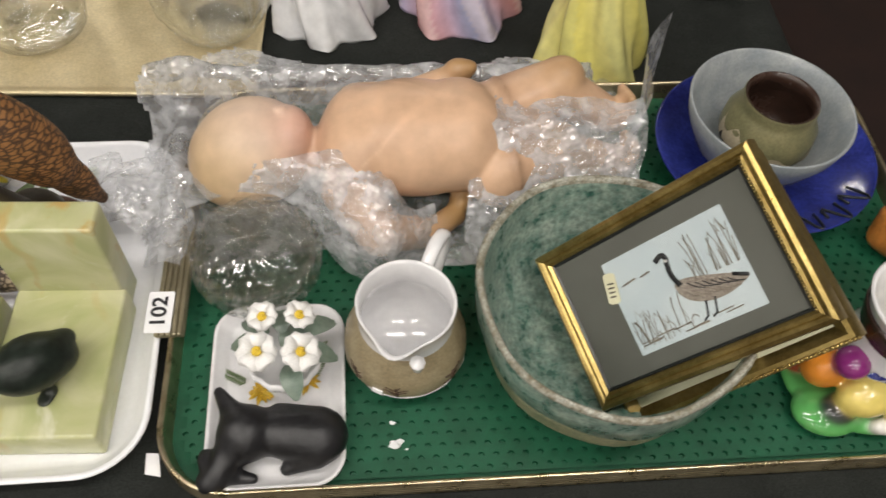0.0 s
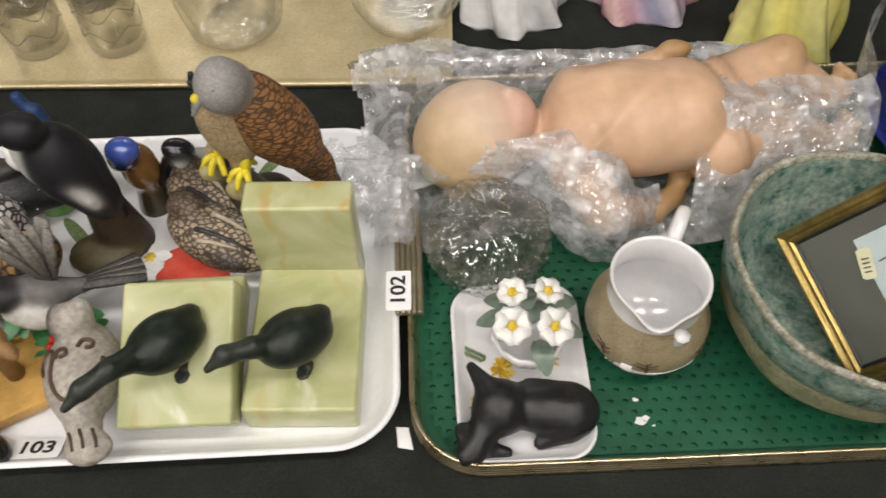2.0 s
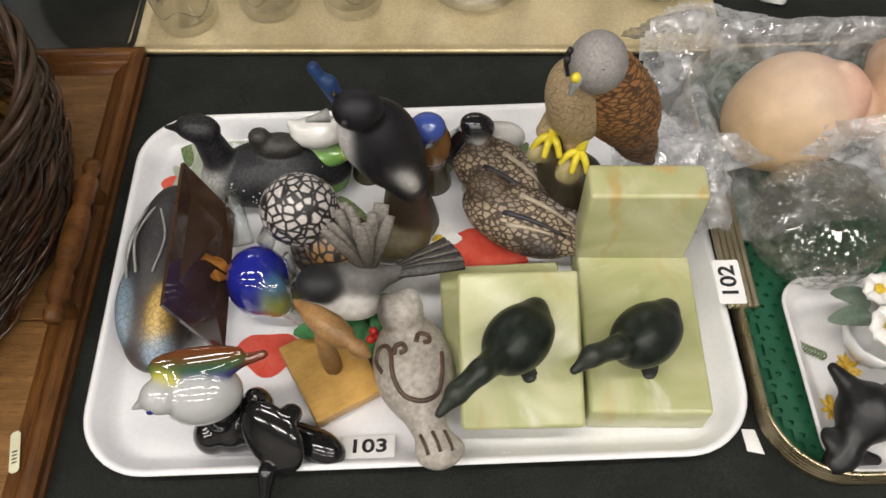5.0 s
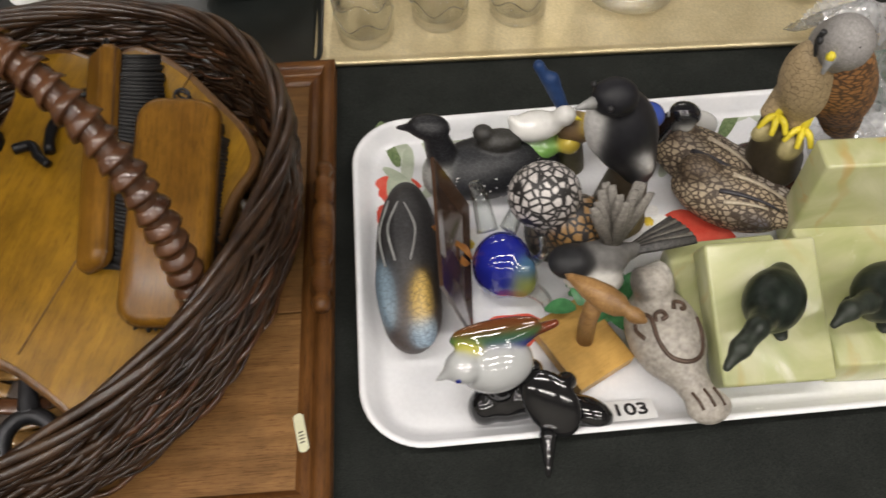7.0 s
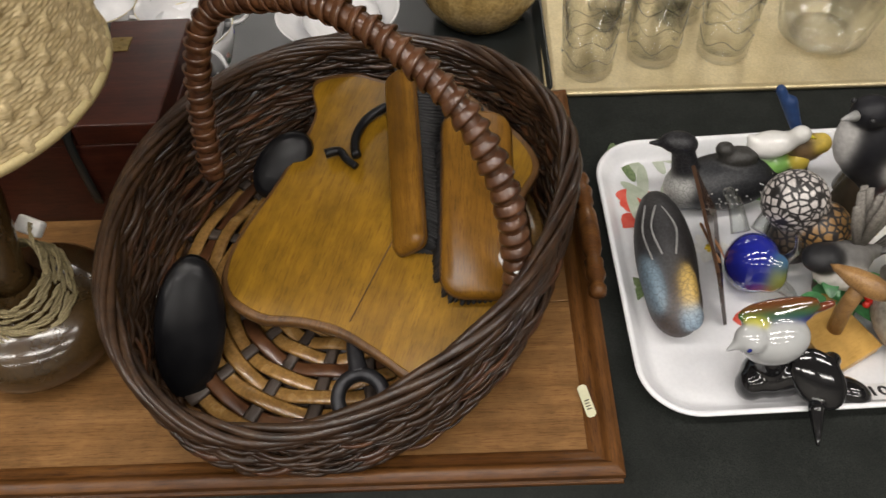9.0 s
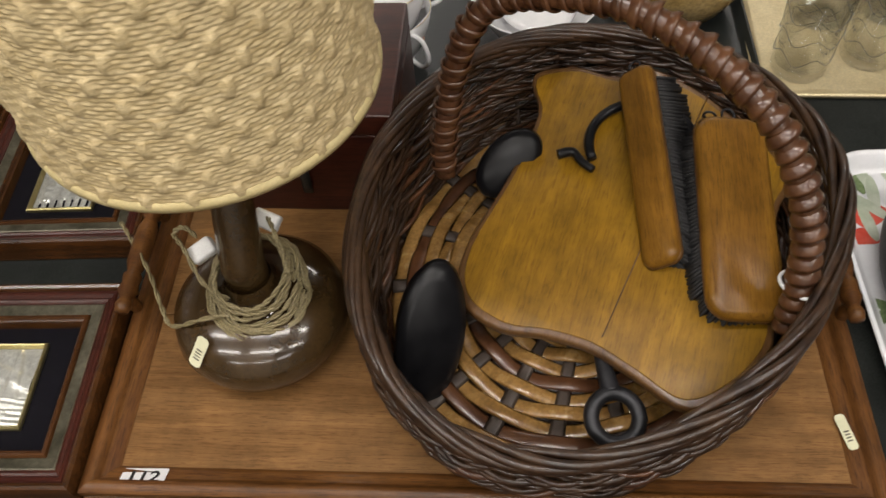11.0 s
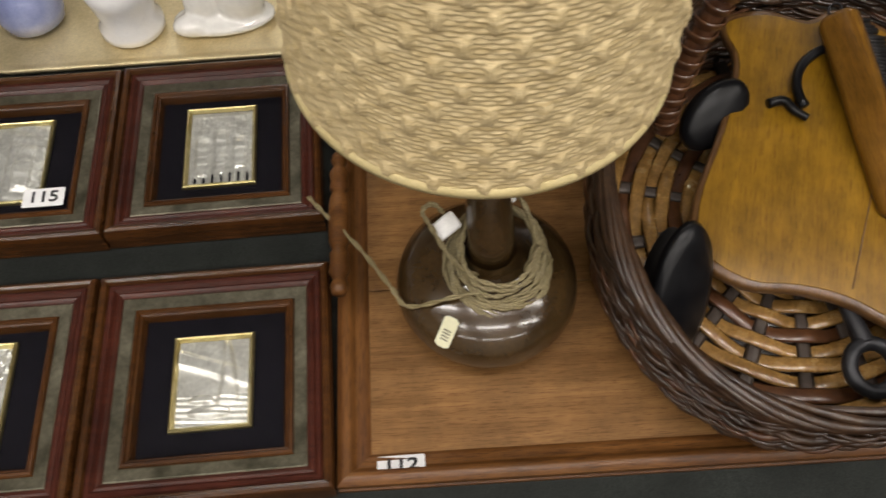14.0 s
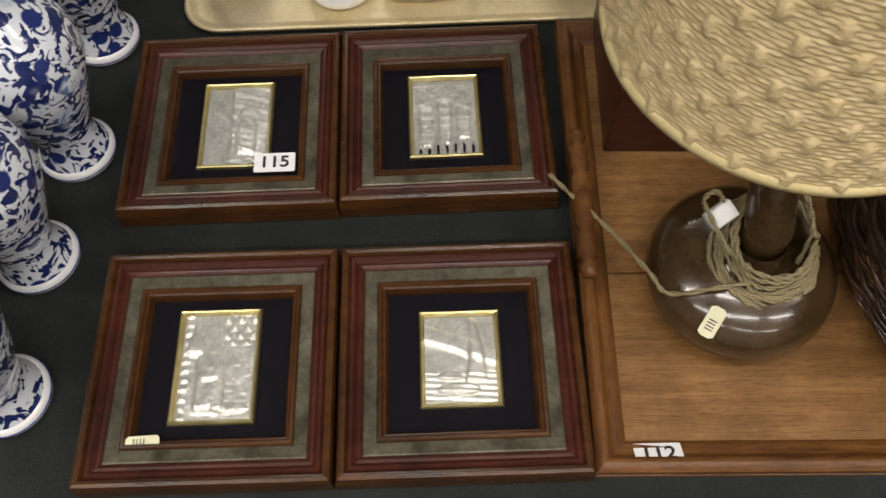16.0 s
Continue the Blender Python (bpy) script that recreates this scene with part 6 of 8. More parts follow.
# long drake with a painted wing
drake = bird_thing("drake_ornament", "slim painted drake with yellow and blue wing patch", (-0.5860, 0.5661, WF), 0, [
    E((0, 0.004, 0.027), (0.027, 0.072, 0.027), (6, 0, 0), 0), E((0, -0.040, 0.024), (0.024, 0.036, 0.022), (8, 0, 0), 1), E((-0.018, -0.030, 0.033), (0.009, 0.030, 0.015), (0, 0, 6), 2),
    E((0.009, -0.042, 0.042), (0.0085, 0.022, 0.008), (14, 0, -4), 3), E((0.009, -0.064, 0.033), (0.010, 0.013, 0.009), (20, 0, 0), 4), E((0, 0.060, 0.030), (0.014, 0.020, 0.014), (-10, 0, 0), 5), E((-0.004, 0.02, 0.047), (0.010, 0.03, 0.008), (0, 0, 0), 5)],
    [(0.035, 0.033, 0.034), (0.055, 0.038, 0.032), (0.17, 0.24, 0.30), (0.62, 0.42, 0.12), (0.30, 0.40, 0.50), (0.016, 0.016, 0.018)], DOTTED, cell=0.0022)
for s in (-1, 1):
    part("wing_line", tube(smooth_path([(-0.004 + s * 0.006, -0.012, 0.0535), (-0.004 + s * 0.011, 0.016, 0.055), (-0.004 + s * 0.004, 0.040, 0.0535), (-0.004, 0.048, 0.050)], 5), 0.0010, 6), GREY_BEAK, drake, "pale grey painted feather line")
    part("wing_line", tube(smooth_path([(-0.004 + s * 0.014, -0.014, 0.0485), (-0.004 + s * 0.018, 0.016, 0.0495), (-0.004 + s * 0.010, 0.050, 0.047)], 5), 0.0009, 6), GREY_BEAK, drake, "pale grey painted feather line")

# smoky acrylic plaque
SMOKE = surface("smoky_brown_acrylic", (0.040, 0.022, 0.015), (0.075, 0.042, 0.026), 25, 0.10, relief=0.0, vary=0.02, coat=0.4)
AMBER = surface("amber_leaf", (0.35, 0.12, 0.02), (0.55, 0.25, 0.05), 120, 0.3, relief=0.1)
plq = thing("acrylic_plaque", "smoky brown acrylic plaque with an amber leaf, leaning upright", "ornament")
a_, b_, c_ = Vector((-0.5623, 0.6234, 0.8437)), Vector((-0.5620, 0.5122, 0.8333)), Vector((-0.5399, 0.5112, 0.7548))
d_ = Vector((-0.5352, 0.6114, 0.7935))
nrm = (b_ - a_).cross(d_ - a_).normalized()
bm = bmesh.new()
q1 = [bm.verts.new(v + nrm * 0.0016) for v in (a_, b_, c_, d_)]
q2 = [bm.verts.new(v - nrm * 0.0016) for v in (a_, b_, c_, d_)]
bm.faces.new(q1), bm.faces.new(q2[::-1])
for k in range(4):
    bm.faces.new((q1[k], q2[k], q2[(k + 1) % 4], q1[(k + 1) % 4]))
bmesh.ops.recalc_face_normals(bm, faces=bm.faces)
part("plate", bm, SMOKE, plq, "", False)
mid = (a_ + b_ + c_ + d_) / 4
for s in (1, -1):
    lf = part("leaf_inlay", slab([(math.sin(t) * 0.011 * math.sin(t / 2), -0.030 * math.cos(t / 2) ** 1 + 0.0) for t in [2 * math.pi * k / 24 for k in range(24)]], 0, 0.0006), AMBER, plq, "amber leaf shape", False)
    z_ = nrm * s
    y_ = ((a_ + d_) / 2 - (b_ + c_) / 2).normalized()
    y_ = Vector((0, 0, 1)) - z_ * z_.z
    y_.normalize()
    x_ = y_.cross(z_)
    m_ = Matrix.Identity(4)
    for i_, ax_ in enumerate((x_, y_, z_)):
        for j_ in range(3):
            m_[j_][i_] = ax_[j_]
    m_.translation = mid + z_ * 0.0017
    lf.matrix_basis = m_

# guinea-fowl egg shaped bird
gf = bird_thing("spotted_bird", "round black and white scaled bird with brown wing", (-0.4767, 0.5913, WF), 0, [
    E((0, 0, 0.074), (0.029, 0.026, 0.029), (0, 0, 0), 0), E((0.026, -0.014, 0.054), (0.024, 0.024, 0.022), (0, 0, 0), 1), E((0.010, -0.004, 0.030), (0.024, 0.024, 0.031), (0, 0, 0), 2)],
    [(0.60, 0.56, 0.54), (0.30, 0.17, 0.06), (0.09, 0.07, 0.05)], GUINEA, cell=0.0022)

# black and white song bird on a stump
mg = bird_thing("song_bird", "black and white song bird with blue-black tail on a stump", (-0.4132, 0.6288, WF), 0, [
    E((0.0, -0.004, 0.105), (0.026, 0.026, 0.042), (0, -14, 0), 0), E((-0.0215, -0.006, 0.114), (0.0110, 0.013, 0.028), (0, -8, 0), 1), E((-0.015, -0.010, 0.150), (0.0175, 0.0148, 0.0142), (0, 0, 0), 0), E((0.012, -0.008, 0.080), (0.017, 0.020, 0.030), (0, -14, 0), 0), E((0.014, -0.0255, 0.092), (0.0055, 0.0045, 0.014), (0, -28, 0), 1), C((0.014, 0.0, 0.07), (0.024, -0.006, 0.046), 0.012, 0.006, 0)],
    [(0.012, 0.012, 0.015), (0.60, 0.59, 0.58)], MATT, cell=0.0022)
beak(mg, (-0.033, -0.020, 0.156), (-0.047, -0.026, 0.158), 0.0045, GREY_BEAK, "pale grey pointed beak")
eyes(mg, [(-0.022, -0.027, 0.156), (-0.030, -0.004, 0.158)], 0.0026)
clay_thing("stump", [C((0.012, 0.0, 0.0), (0.012, -0.004, 0.055), 0.024, 0.016, 0), E((0.0, -0.02, 0.01), (0.03, 0.022, 0.012), (0, 0, 0), 1)], [(0.05, 0.036, 0.022), (0.10, 0.08, 0.04)], MATT, "dark brown stump", "", k=0.006, cell=0.003, parent=mg)
# wren with a raised blue tail behind
tl = bird_thing("blue_tailed_bird", "small brown bird with raised blue tail", (-0.4369, 0.6798, WF), 0, [E((0, 0, 0.05), (0.018, 0.014, 0.015), (0, 20, 0), 0), E((0.012, -0.004, 0.058), (0.010, 0.010, 0.010), (0, 0, 0), 2), C((-0.008, 0.004, 0.062), (-0.022, 0.014, 0.096), 0.004, 0.0065, 1), C((-0.008, 0.006, 0.062), (-0.033, 0.018, 0.108), 0.004, 0.0050, 1), C((0, 0, 0.0), (0, 0, 0.04), 0.014, 0.008, 3)], [(0.16, 0.10, 0.05), (0.018, 0.045, 0.13), (0.62, 0.45, 0.08), (0.07, 0.06, 0.03)], MATT, cell=0.0022)
# blue-headed and goose ornaments behind
bh = bird_thing("blue_headed_bird", "small glazed bird with bright blue crown", (-0.3822, 0.6696, WF), 0, [E((0, 0, 0.05), (0.016, 0.016, 0.026), (0, 0, 0), 1), E((-0.002, -0.012, 0.084), (0.0140, 0.0125, 0.0110), (0, 0, 0), 0), E((-0.006, -0.010, 0.074), (0.012, 0.012, 0.012), (0, 0, 0), 2), C((0, 0, 0), (0, 0, 0.03), 0.016, 0.010, 3)], [(0.05, 0.09, 0.36), (0.20, 0.10, 0.03), (0.012, 0.012, 0.014), (0.06, 0.05, 0.03)], GLOSS, cell=0.0022)
cg = bird_thing("small_goose", "small grey and white goose with black neck", (-0.3447, 0.6871, WF), 0, [E((0, 0, 0.024), (0.032, 0.020, 0.020), (0, 0, 10), 0), E((0.02, 0.004, 0.030), (0.02, 0.014, 0.012), (0, 0, 0), 1), C((-0.018, -0.008, 0.03), (-0.006, -0.012, 0.060), 0.012, 0.009, 2), E((-0.001, -0.014, 0.066), (0.0145, 0.011, 0.010), (0, 20, 0), 2), E((0.0, -0.020, 0.058), (0.006, 0.006, 0.006), (0, 0, 0), 1)], [(0.28, 0.26, 0.23), (0.60, 0.60, 0.58), (0.010, 0.010, 0.013)], GLOSS, cell=0.0022)
# white dove
dv = bird_thing("white_dove", "small white china dove on green base", (-0.4721, 0.6770, WF + 0.028), 0, [C((0, 0, -0.024), (0, 0, 0.004), 0.020, 0.014, 1), E((0, 0, 0.030), (0.022, 0.014, 0.013), (0, -6, 0), 0), C((0.014, -0.002, 0.034), (0.022, -0.004, 0.044), 0.009, 0.008, 0), E((0.024, -0.004, 0.046), (0.009, 0.008, 0.008), (0, 0, 0), 0), C((-0.014, 0, 0.032), (-0.020, 0.002, 0.038), 0.008, 0.004, 0), E((0.002, 0, 0.008), (0.024, 0.018, 0.010), (0, 0, 0), 1), E((0.03, -0.006, 0.012), (0.010, 0.010, 0.010), (0, 0, 0), 2)], [(0.74, 0.73, 0.70), (0.20, 0.42, 0.10), (0.55, 0.42, 0.06)], GLOSS, cell=0.002)
beak(dv, (0.031, -0.006, 0.045), (0.037, -0.008, 0.043), 0.002, YELLOW)

# brown ducks
WING_PALE = surface("pale_buff_feather_edge", (0.36, 0.30, 0.22), (0.52, 0.45, 0.34), 300, 0.6, relief=0.1)
WING_DARK = surface("dark_blue_brown_feather", (0.018, 0.018, 0.026), (0.045, 0.040, 0.045), 300, 0.5, relief=0.1)
for at, turn, lab in (((-0.3127, 0.6137, WF), -28, "brown scaled hen duck with head tucked along its back"), ((-0.3246, 0.6543, WF), -40, "brown sleeping duck with pale wing edges")):
    dk = bird_thing("hen_duck", lab, at, turn, [E((0, 0, 0.024), (0.050, 0.028, 0.024), (0, 4, 0), 0), E((0.040, 0, 0.026), (0.026, 0.014, 0.010), (0, 6, 0), 0), E((-0.030, 0.002, 0.042), (0.018, 0.014, 0.015), (0, 0, 0), 1), E((-0.012, -0.004, 0.042), (0.018, 0.008, 0.007), (0, 0, 0), 2), E((0.016, -0.020, 0.028), (0.022, 0.007, 0.008), (0, 0, 0), 3), E((0.028, 0.010, 0.038), (0.024, 0.008, 0.006), (0, 8, 0), 4)],
                    [(0.44, 0.35, 0.24), (0.15, 0.11, 0.07), (0.12, 0.10, 0.075), (0.03, 0.035, 0.06), (0.40, 0.36, 0.32)], SCALED, cell=0.0021, group="hen ducks")
    for y_, x0_, x1_ in ((-0.014, -0.010, 0.040), (-0.021, -0.004, 0.030), (0.004, -0.004, 0.044)):
        pts = []
        for q in range(9):
            x_ = x0_ + (x1_ - x0_) * q / 8
            yy = y_ * (1 - 0.35 * q / 8)
            pts.append((x_, yy, 0.0246 + 0.024 * math.sqrt(max(0.02, 1 - (x_ / 0.051) ** 2 - (yy / 0.0285) ** 2))))
        part("wing_edge", tube(pts, lambda t: 0.0022 * (1 - 0.5 * t), 6, flat=0.5, up=(0, -0.4, 1)), WING_PALE if y_ != -0.014 else WING_DARK, dk, "painted wing feather edge")

# chickadee with a fanned wing over holly
ck = bird_thing("winged_bird", "grey-capped bird with raised fanned wing above holly", (-0.4234, 0.5453, WF), 0, [E((-0.016, 0.002, 0.048), (0.024, 0.015, 0.014), (0, 8, -6), 0), E((-0.020, -0.010, 0.038), (0.024, 0.014, 0.014), (0, 6, -6), 1), E((-0.038, -0.004, 0.055), (0.018, 0.015, 0.012), (0, 0, 0), 2), C((-0.004, 0.004, 0.046), (0.020, 0.012, 0.042), 0.011, 0.005, 0), E((-0.02, 0, 0.012), (0.012, 0.012, 0.022), (0, 0, 0), 3)], [(0.13, 0.125, 0.12), (0.62, 0.60, 0.56), (0.018, 0.018, 0.020), (0.06, 0.05, 0.03)], MATT, cell=0.002)
FEATHER = surface("grey_brown_feather", (0.13, 0.12, 0.105), (0.26, 0.24, 0.215), 300, 0.6, relief=0.3, vary=0.2)
DARK_FEATHER = surface("dark_grey_feather", (0.035, 0.034, 0.034), (0.10, 0.095, 0.09), 300, 0.6, relief=0.3, vary=0.2)
for k in range(12):
    a = radians(72 + 36 * k / 11)
    tip = Vector((0.070 * math.cos(a) - 0.006, 0.012 + 0.010 * math.sin(k), 0.046 + 0.072 * math.sin(a)))
    part("feather", tube([Vector((-0.004, 0.006, 0.050)), Vector((-0.004, 0.006, 0.050)).lerp(tip, 0.6), tip], lambda t: 0.0022 + 0.0030 * math.sin(math.pi * min(t * 0.8 + 0.1, 1)), 6, flat=0.3, up=(0, 1, 0)), FEATHER, ck, "grey wing feather")
for k in range(7):
    a = radians(10 + 5 * k)
    part("tail_feather", tube([Vector((0.006, 0.006, 0.046)), Vector((0.006 + 0.030 * math.cos(a), 0.006 + 0.024 * math.sin(a), 0.0465 - 0.0004 * k)), Vector((0.006 + 0.060 * math.cos(a), 0.006 + 0.050 * math.sin(a), 0.045 - 0.0006 * k))], lambda t: 0.0022 + 0.0022 * math.sin(math.pi * min(t * 0.7 + 0.1, 1)), 6, flat=0.3, up=(0, -0.4, 1)), FEATHER if k % 2 else DARK_FEATHER, ck, "dark grey tail feather")
HOLLY = surface("holly_green", (0.030, 0.13, 0.045), (0.075, 0.24, 0.09), 120, 0.3, relief=0.1)
RED = surface("red_berry", (0.42, 0.015, 0.01), (0.55, 0.03, 0.02), 120, 0.25, relief=0.0)
rnd = random.Random(21)
hl = thing("holly_sprig", "moulded green holly sprig with red berries", "ornament", (-0.4369, 0.5265, WF))
for k in range(24):
    a = rnd.uniform(0, 360)
    part("leaf", leaf_blade(bmesh.new(), (rnd.uniform(-0.034, 0.028), rnd.uniform(-0.014, 0.014), rnd.uniform(0.010, 0.034)), 0.024, 0.014, a, rnd.uniform(-0.006, 0.004), 0.004), HOLLY, hl)
for bx, by, bz in ((0.010, -0.018, 0.030), (0.014, -0.015, 0.029), (0.012, -0.013, 0.033)):
    part("berry", ball(bmesh.new(), (bx, by, bz), 0.0034, 10), RED, hl, "red berry")
part("stem", tube([(-0.02, 0, 0.0), (0, 0, 0.012), (0.02, 0, 0.0)], 0.004, 8), BARK, hl)

# blue glass fish
CLEAR_ART = thin_glass("clear_art_glass", (0.95, 0.97, 0.96), 0.01, 1.5, relief=0.15, scale=60, body=0.35)
bf = thing("glass_fish", "blue and yellow art glass fish with clear fins", "glass ornament", (-0.5118, 0.5577, WF))
clay_thing("fish_body", [E((0, 0, 0.030), (0.024, 0.026, 0.029), (0, 0, 0), 0), E((0.014, -0.016, 0.030), (0.012, 0.012, 0.018), (0, 0, 0), 1), E((0.016, -0.014, 0.046), (0.008, 0.008, 0.008), (0, 0, 0), 2), E((0.018, 0.0, 0.012), (0.012, 0.018, 0.010), (0, 0, 0), 1)], [(0.012, 0.018, 0.24), (0.24, 0.27, 0.05), (0.03, 0.10, 0.20)], GLASSY, "deep blue and yellow glass body", "", k=0.006, cell=0.002, parent=bf)
for pts, r in ((((-0.010, 0.020, 0.05), (-0.014, 0.038, 0.066), (-0.018, 0.054, 0.070)), 0.009), (((0.006, 0.020, 0.05), (0.016, 0.030, 0.068), (0.022, 0.034, 0.078)), 0.008), (((0.022, -0.004, 0.035), (0.030, -0.008, 0.055), (0.028, -0.004, 0.074)), 0.006), (((0.022, -0.018, 0.02), (0.032, -0.024, 0.014), (0.036, -0.03, 0.006)), 0.008)):
    part("fin", tube(smooth_path(pts, 5), lambda t, r=r: r * (1 - 0.45 * t), 12, flat=0.7), CLEAR_ART, bf, "clear glass fin")

# carved bird on a square stand
YWOOD = wood("yellow_sycamore", (0.50, 0.29, 0.075), (0.58, 0.35, 0.10), (0.44, 0.25, 0.06), "x", 0.45, 0.15)
CARVED = wood("carved_olive_wood", (0.25, 0.13, 0.045), (0.40, 0.23, 0.09), (0.16, 0.08, 0.03), "x", 0.4, 0.2)
wb = thing("carved_bird", "carved wooden bird perched on square yellow wood stand", "bird ornament", (-0.457, 0.493, WF + 0.0045), 29.5, tilt=(4, 3))
part("stand", block(0.053, 0.064, 0.013, 0.001), YWOOD, wb, "plain yellow wooden stand", False)
part("post", tube([(0.002, 0.0, 0.012), (0.0, 0.003, 0.04), (0.0, 0.004, 0.072)], 0.0068, 12), CARVED, wb)
part("bird", lathe([(0.0, -0.042), (0.004, -0.036), (0.010, -0.018), (0.0125, 0.0), (0.0105, 0.014), (0.006, 0.021), (0.0075, 0.028), (0.0065, 0.034), (0.002, 0.040), (0.0, 0.041)], 20), CARVED, wb, "smooth carved bird").matrix_basis = pose(0.004, 0.000, 0.078, 0, 92, -66) @ Matrix.Scale(0.80, 4)

# stoneware bird
sb = thing("stoneware_bird", "grey speckled stoneware bird with brown scroll markings", "bird ornament", (-0.3955, 0.4830, WF), 10)
stone_body = clay_thing("body", [E((0, 0.004, 0.030), (0.028, 0.042, 0.027), (-8, 0, 0), 0), E((-0.002, 0.034, 0.052), (0.015, 0.016, 0.018), (0, 0, 0), 0), C((0, -0.026, 0.034), (0.006, -0.060, 0.034), 0.015, 0.010, 0), E((0.007, -0.060, 0.034), (0.0165, 0.012, 0.008), (0, 0, 0), 0), E((0.006, 0.040, 0.058), (0.006, 0.010, 0.008), (0, 0, 0), 1), E((-0.012, 0.036, 0.058), (0.006, 0.012, 0.008), (0, 0, 0), 2)], [(0.36, 0.33, 0.29), (0.60, 0.58, 0.54), (0.025, 0.02, 0.018)], toned("speckled_clay", 0.42, 0.1, 0.28, 240, 0.15), "", "", k=0.006, cell=0.002, parent=sb)


def draped(ob):
    """Height of a mesh under a point, straight down."""
    tree = BVHTree.FromPolygons([v.co for v in ob.data.vertices], [p.vertices for p in ob.data.polygons])

    def drop(x, y, lift=0.0006):
        hit = tree.ray_cast(Vector((x, y, 1.0)), Vector((0, 0, -1)))
        return hit[0] + Vector((0, 0, lift)) if hit[0] else Vector((x, y, 0))
    return drop


on_stone = draped(stone_body)
for pts in ([(-0.022, -0.004), (-0.0245, 0.006), (-0.021, 0.014), (-0.016, 0.013), (-0.014, 0.006), (-0.015, -0.010), (-0.010, -0.024), (0.001, -0.030), (0.012, -0.026), (0.018, -0.012), (0.020, 0.002)],
            [(-0.012, 0.004), (-0.010, 0.010), (-0.005, 0.010), (-0.004, 0.005), (-0.008, 0.004)], [(0.004, 0.010), (0.007, 0.016), (0.013, 0.015), (0.013, 0.010), (0.009, 0.009)]):
    part("scroll", tube([on_stone(p.x, p.y) for p in smooth_path([(x, y, 0) for x, y in pts], 4)], 0.0017, 7), BROWN_INK, sb, "dark brown painted scroll")
for x in (-0.004, 0.004, 0.012):
    part("stripe", tube([on_stone(x, -0.050), on_stone(x + 0.002, -0.057), on_stone(x + 0.003, -0.064)], 0.0012, 6), BROWN_INK, sb)

# white glass bird with a striped back, on black rock
BLACK_GLASS = surface("glossy_black_glass", (0.006, 0.006, 0.007), (0.012, 0.012, 0.013), 60, 0.06, relief=0.0, coat=0.6)
wg = thing("glass_bird", "white art glass bird with rainbow back on black base", "glass ornament", (-0.5290, 0.4530, WF), 0)
clay_thing("bird_body", [E((0, 0, 0.052), (0.034, 0.023, 0.024), (0, -8, 4), 0), E((-0.028, -0.006, 0.064), (0.017, 0.014, 0.013), (0, 0, 0), 0), C((-0.040, -0.009, 0.063), (-0.052, -0.013, 0.058), 0.006, 0.0015, 0), E((0.0, 0.012, 0.071), (0.036, 0.013, 0.008), (12, -4, 4), 1), E((0.0, 0.014, 0.076), (0.040, 0.010, 0.006), (12, -4, 4), 2), E((0.002, 0.0175, 0.079), (0.038, 0.0075, 0.0050), (12, -4, 4), 3), E((-0.022, 0.006, 0.073), (0.012, 0.009, 0.004), (0, 0, 0), 4), C((0.026, 0.014, 0.072), (0.054, 0.020, 0.076), 0.0055, 0.0035, 3)], [(0.46, 0.47, 0.47), (0.02, 0.03, 0.16), (0.03, 0.11, 0.03), (0.15, 0.030, 0.010), (0.55, 0.50, 0.05)], GLASSY, "white glass body with rainbow back", "", k=0.003, cell=0.0018, edge=0.0012, parent=wg)
wg.matrix_basis = wg.matrix_basis @ Matrix.Diagonal((0.78, 0.86, 0.90, 1.0))
wg.children[0].location.z = 0.026
part("eye", ball(bmesh.new(), (-0.034, -0.0195, 0.092), 0.0028, 8, (1, 0.5, 1)), BLUE_GLAZE, wg, "blue eye")
clay_thing("rock_base", [E((0.010, 0.0, 0.012), (0.026, 0.022, 0.014)), E((0.026, -0.006, 0.014), (0.016, 0.015, 0.014)), E((-0.008, -0.008, 0.010), (0.015, 0.014, 0.012)), E((0.006, 0.0, 0.026), (0.012, 0.012, 0.010)), E((0.032, 0.008, 0.024), (0.012, 0.010, 0.014))], [(0.01, 0.01, 0.01)], BLACK_GLASS, "glossy black rock base", "", k=0.004, cell=0.0018, parent=wg).scale = (1.1, 1.1, 1.5)
clay_thing("glass_dolphin", [E((0.022, -0.002, 0.013), (0.020, 0.012, 0.012), (0, 0, -25)), E((0.002, 0.004, 0.012), (0.018, 0.013, 0.012), (0, 0, 0)), E((-0.006, -0.002, 0.034), (0.019, 0.028, 0.0060), (38, -26, 18)), C((-0.010, -0.022, 0.022), (-0.012, -0.046, 0.010), 0.0065, 0.002), E((0.006, 0.012, 0.040), (0.008, 0.007, 0.007), (0, 0, 0), 1)], [(0.008, 0.008, 0.009), (0.30, 0.26, 0.08)], BLACK_GLASS, "glossy black glass dolphin on a white tray", "glass ornament", (-0.4834, 0.4380, WF), 0, k=0.004, cell=0.0016)

# printed flowers of the tray
POPPY = surface("printed_red_poppy", (0.62, 0.06, 0.035), (0.72, 0.13, 0.09), 60, 0.3, relief=0.0)
PALE_LEAF = surface("printed_pale_leaf", (0.36, 0.42, 0.30), (0.58, 0.62, 0.52), 30, 0.3, relief=0.0)
rnd = random.Random(31)


def blot(r, seed, n=26):
    return [(r * (1 + 0.16 * math.sin(3 * t + seed) + 0.08 * math.sin(7 * t + 2 * seed)) * math.cos(t), 0.8 * r * (1 + 0.16 * math.sin(3 * t + seed)) * math.sin(t)) for t in [2 * math.pi * k / n for k in range(n)]]


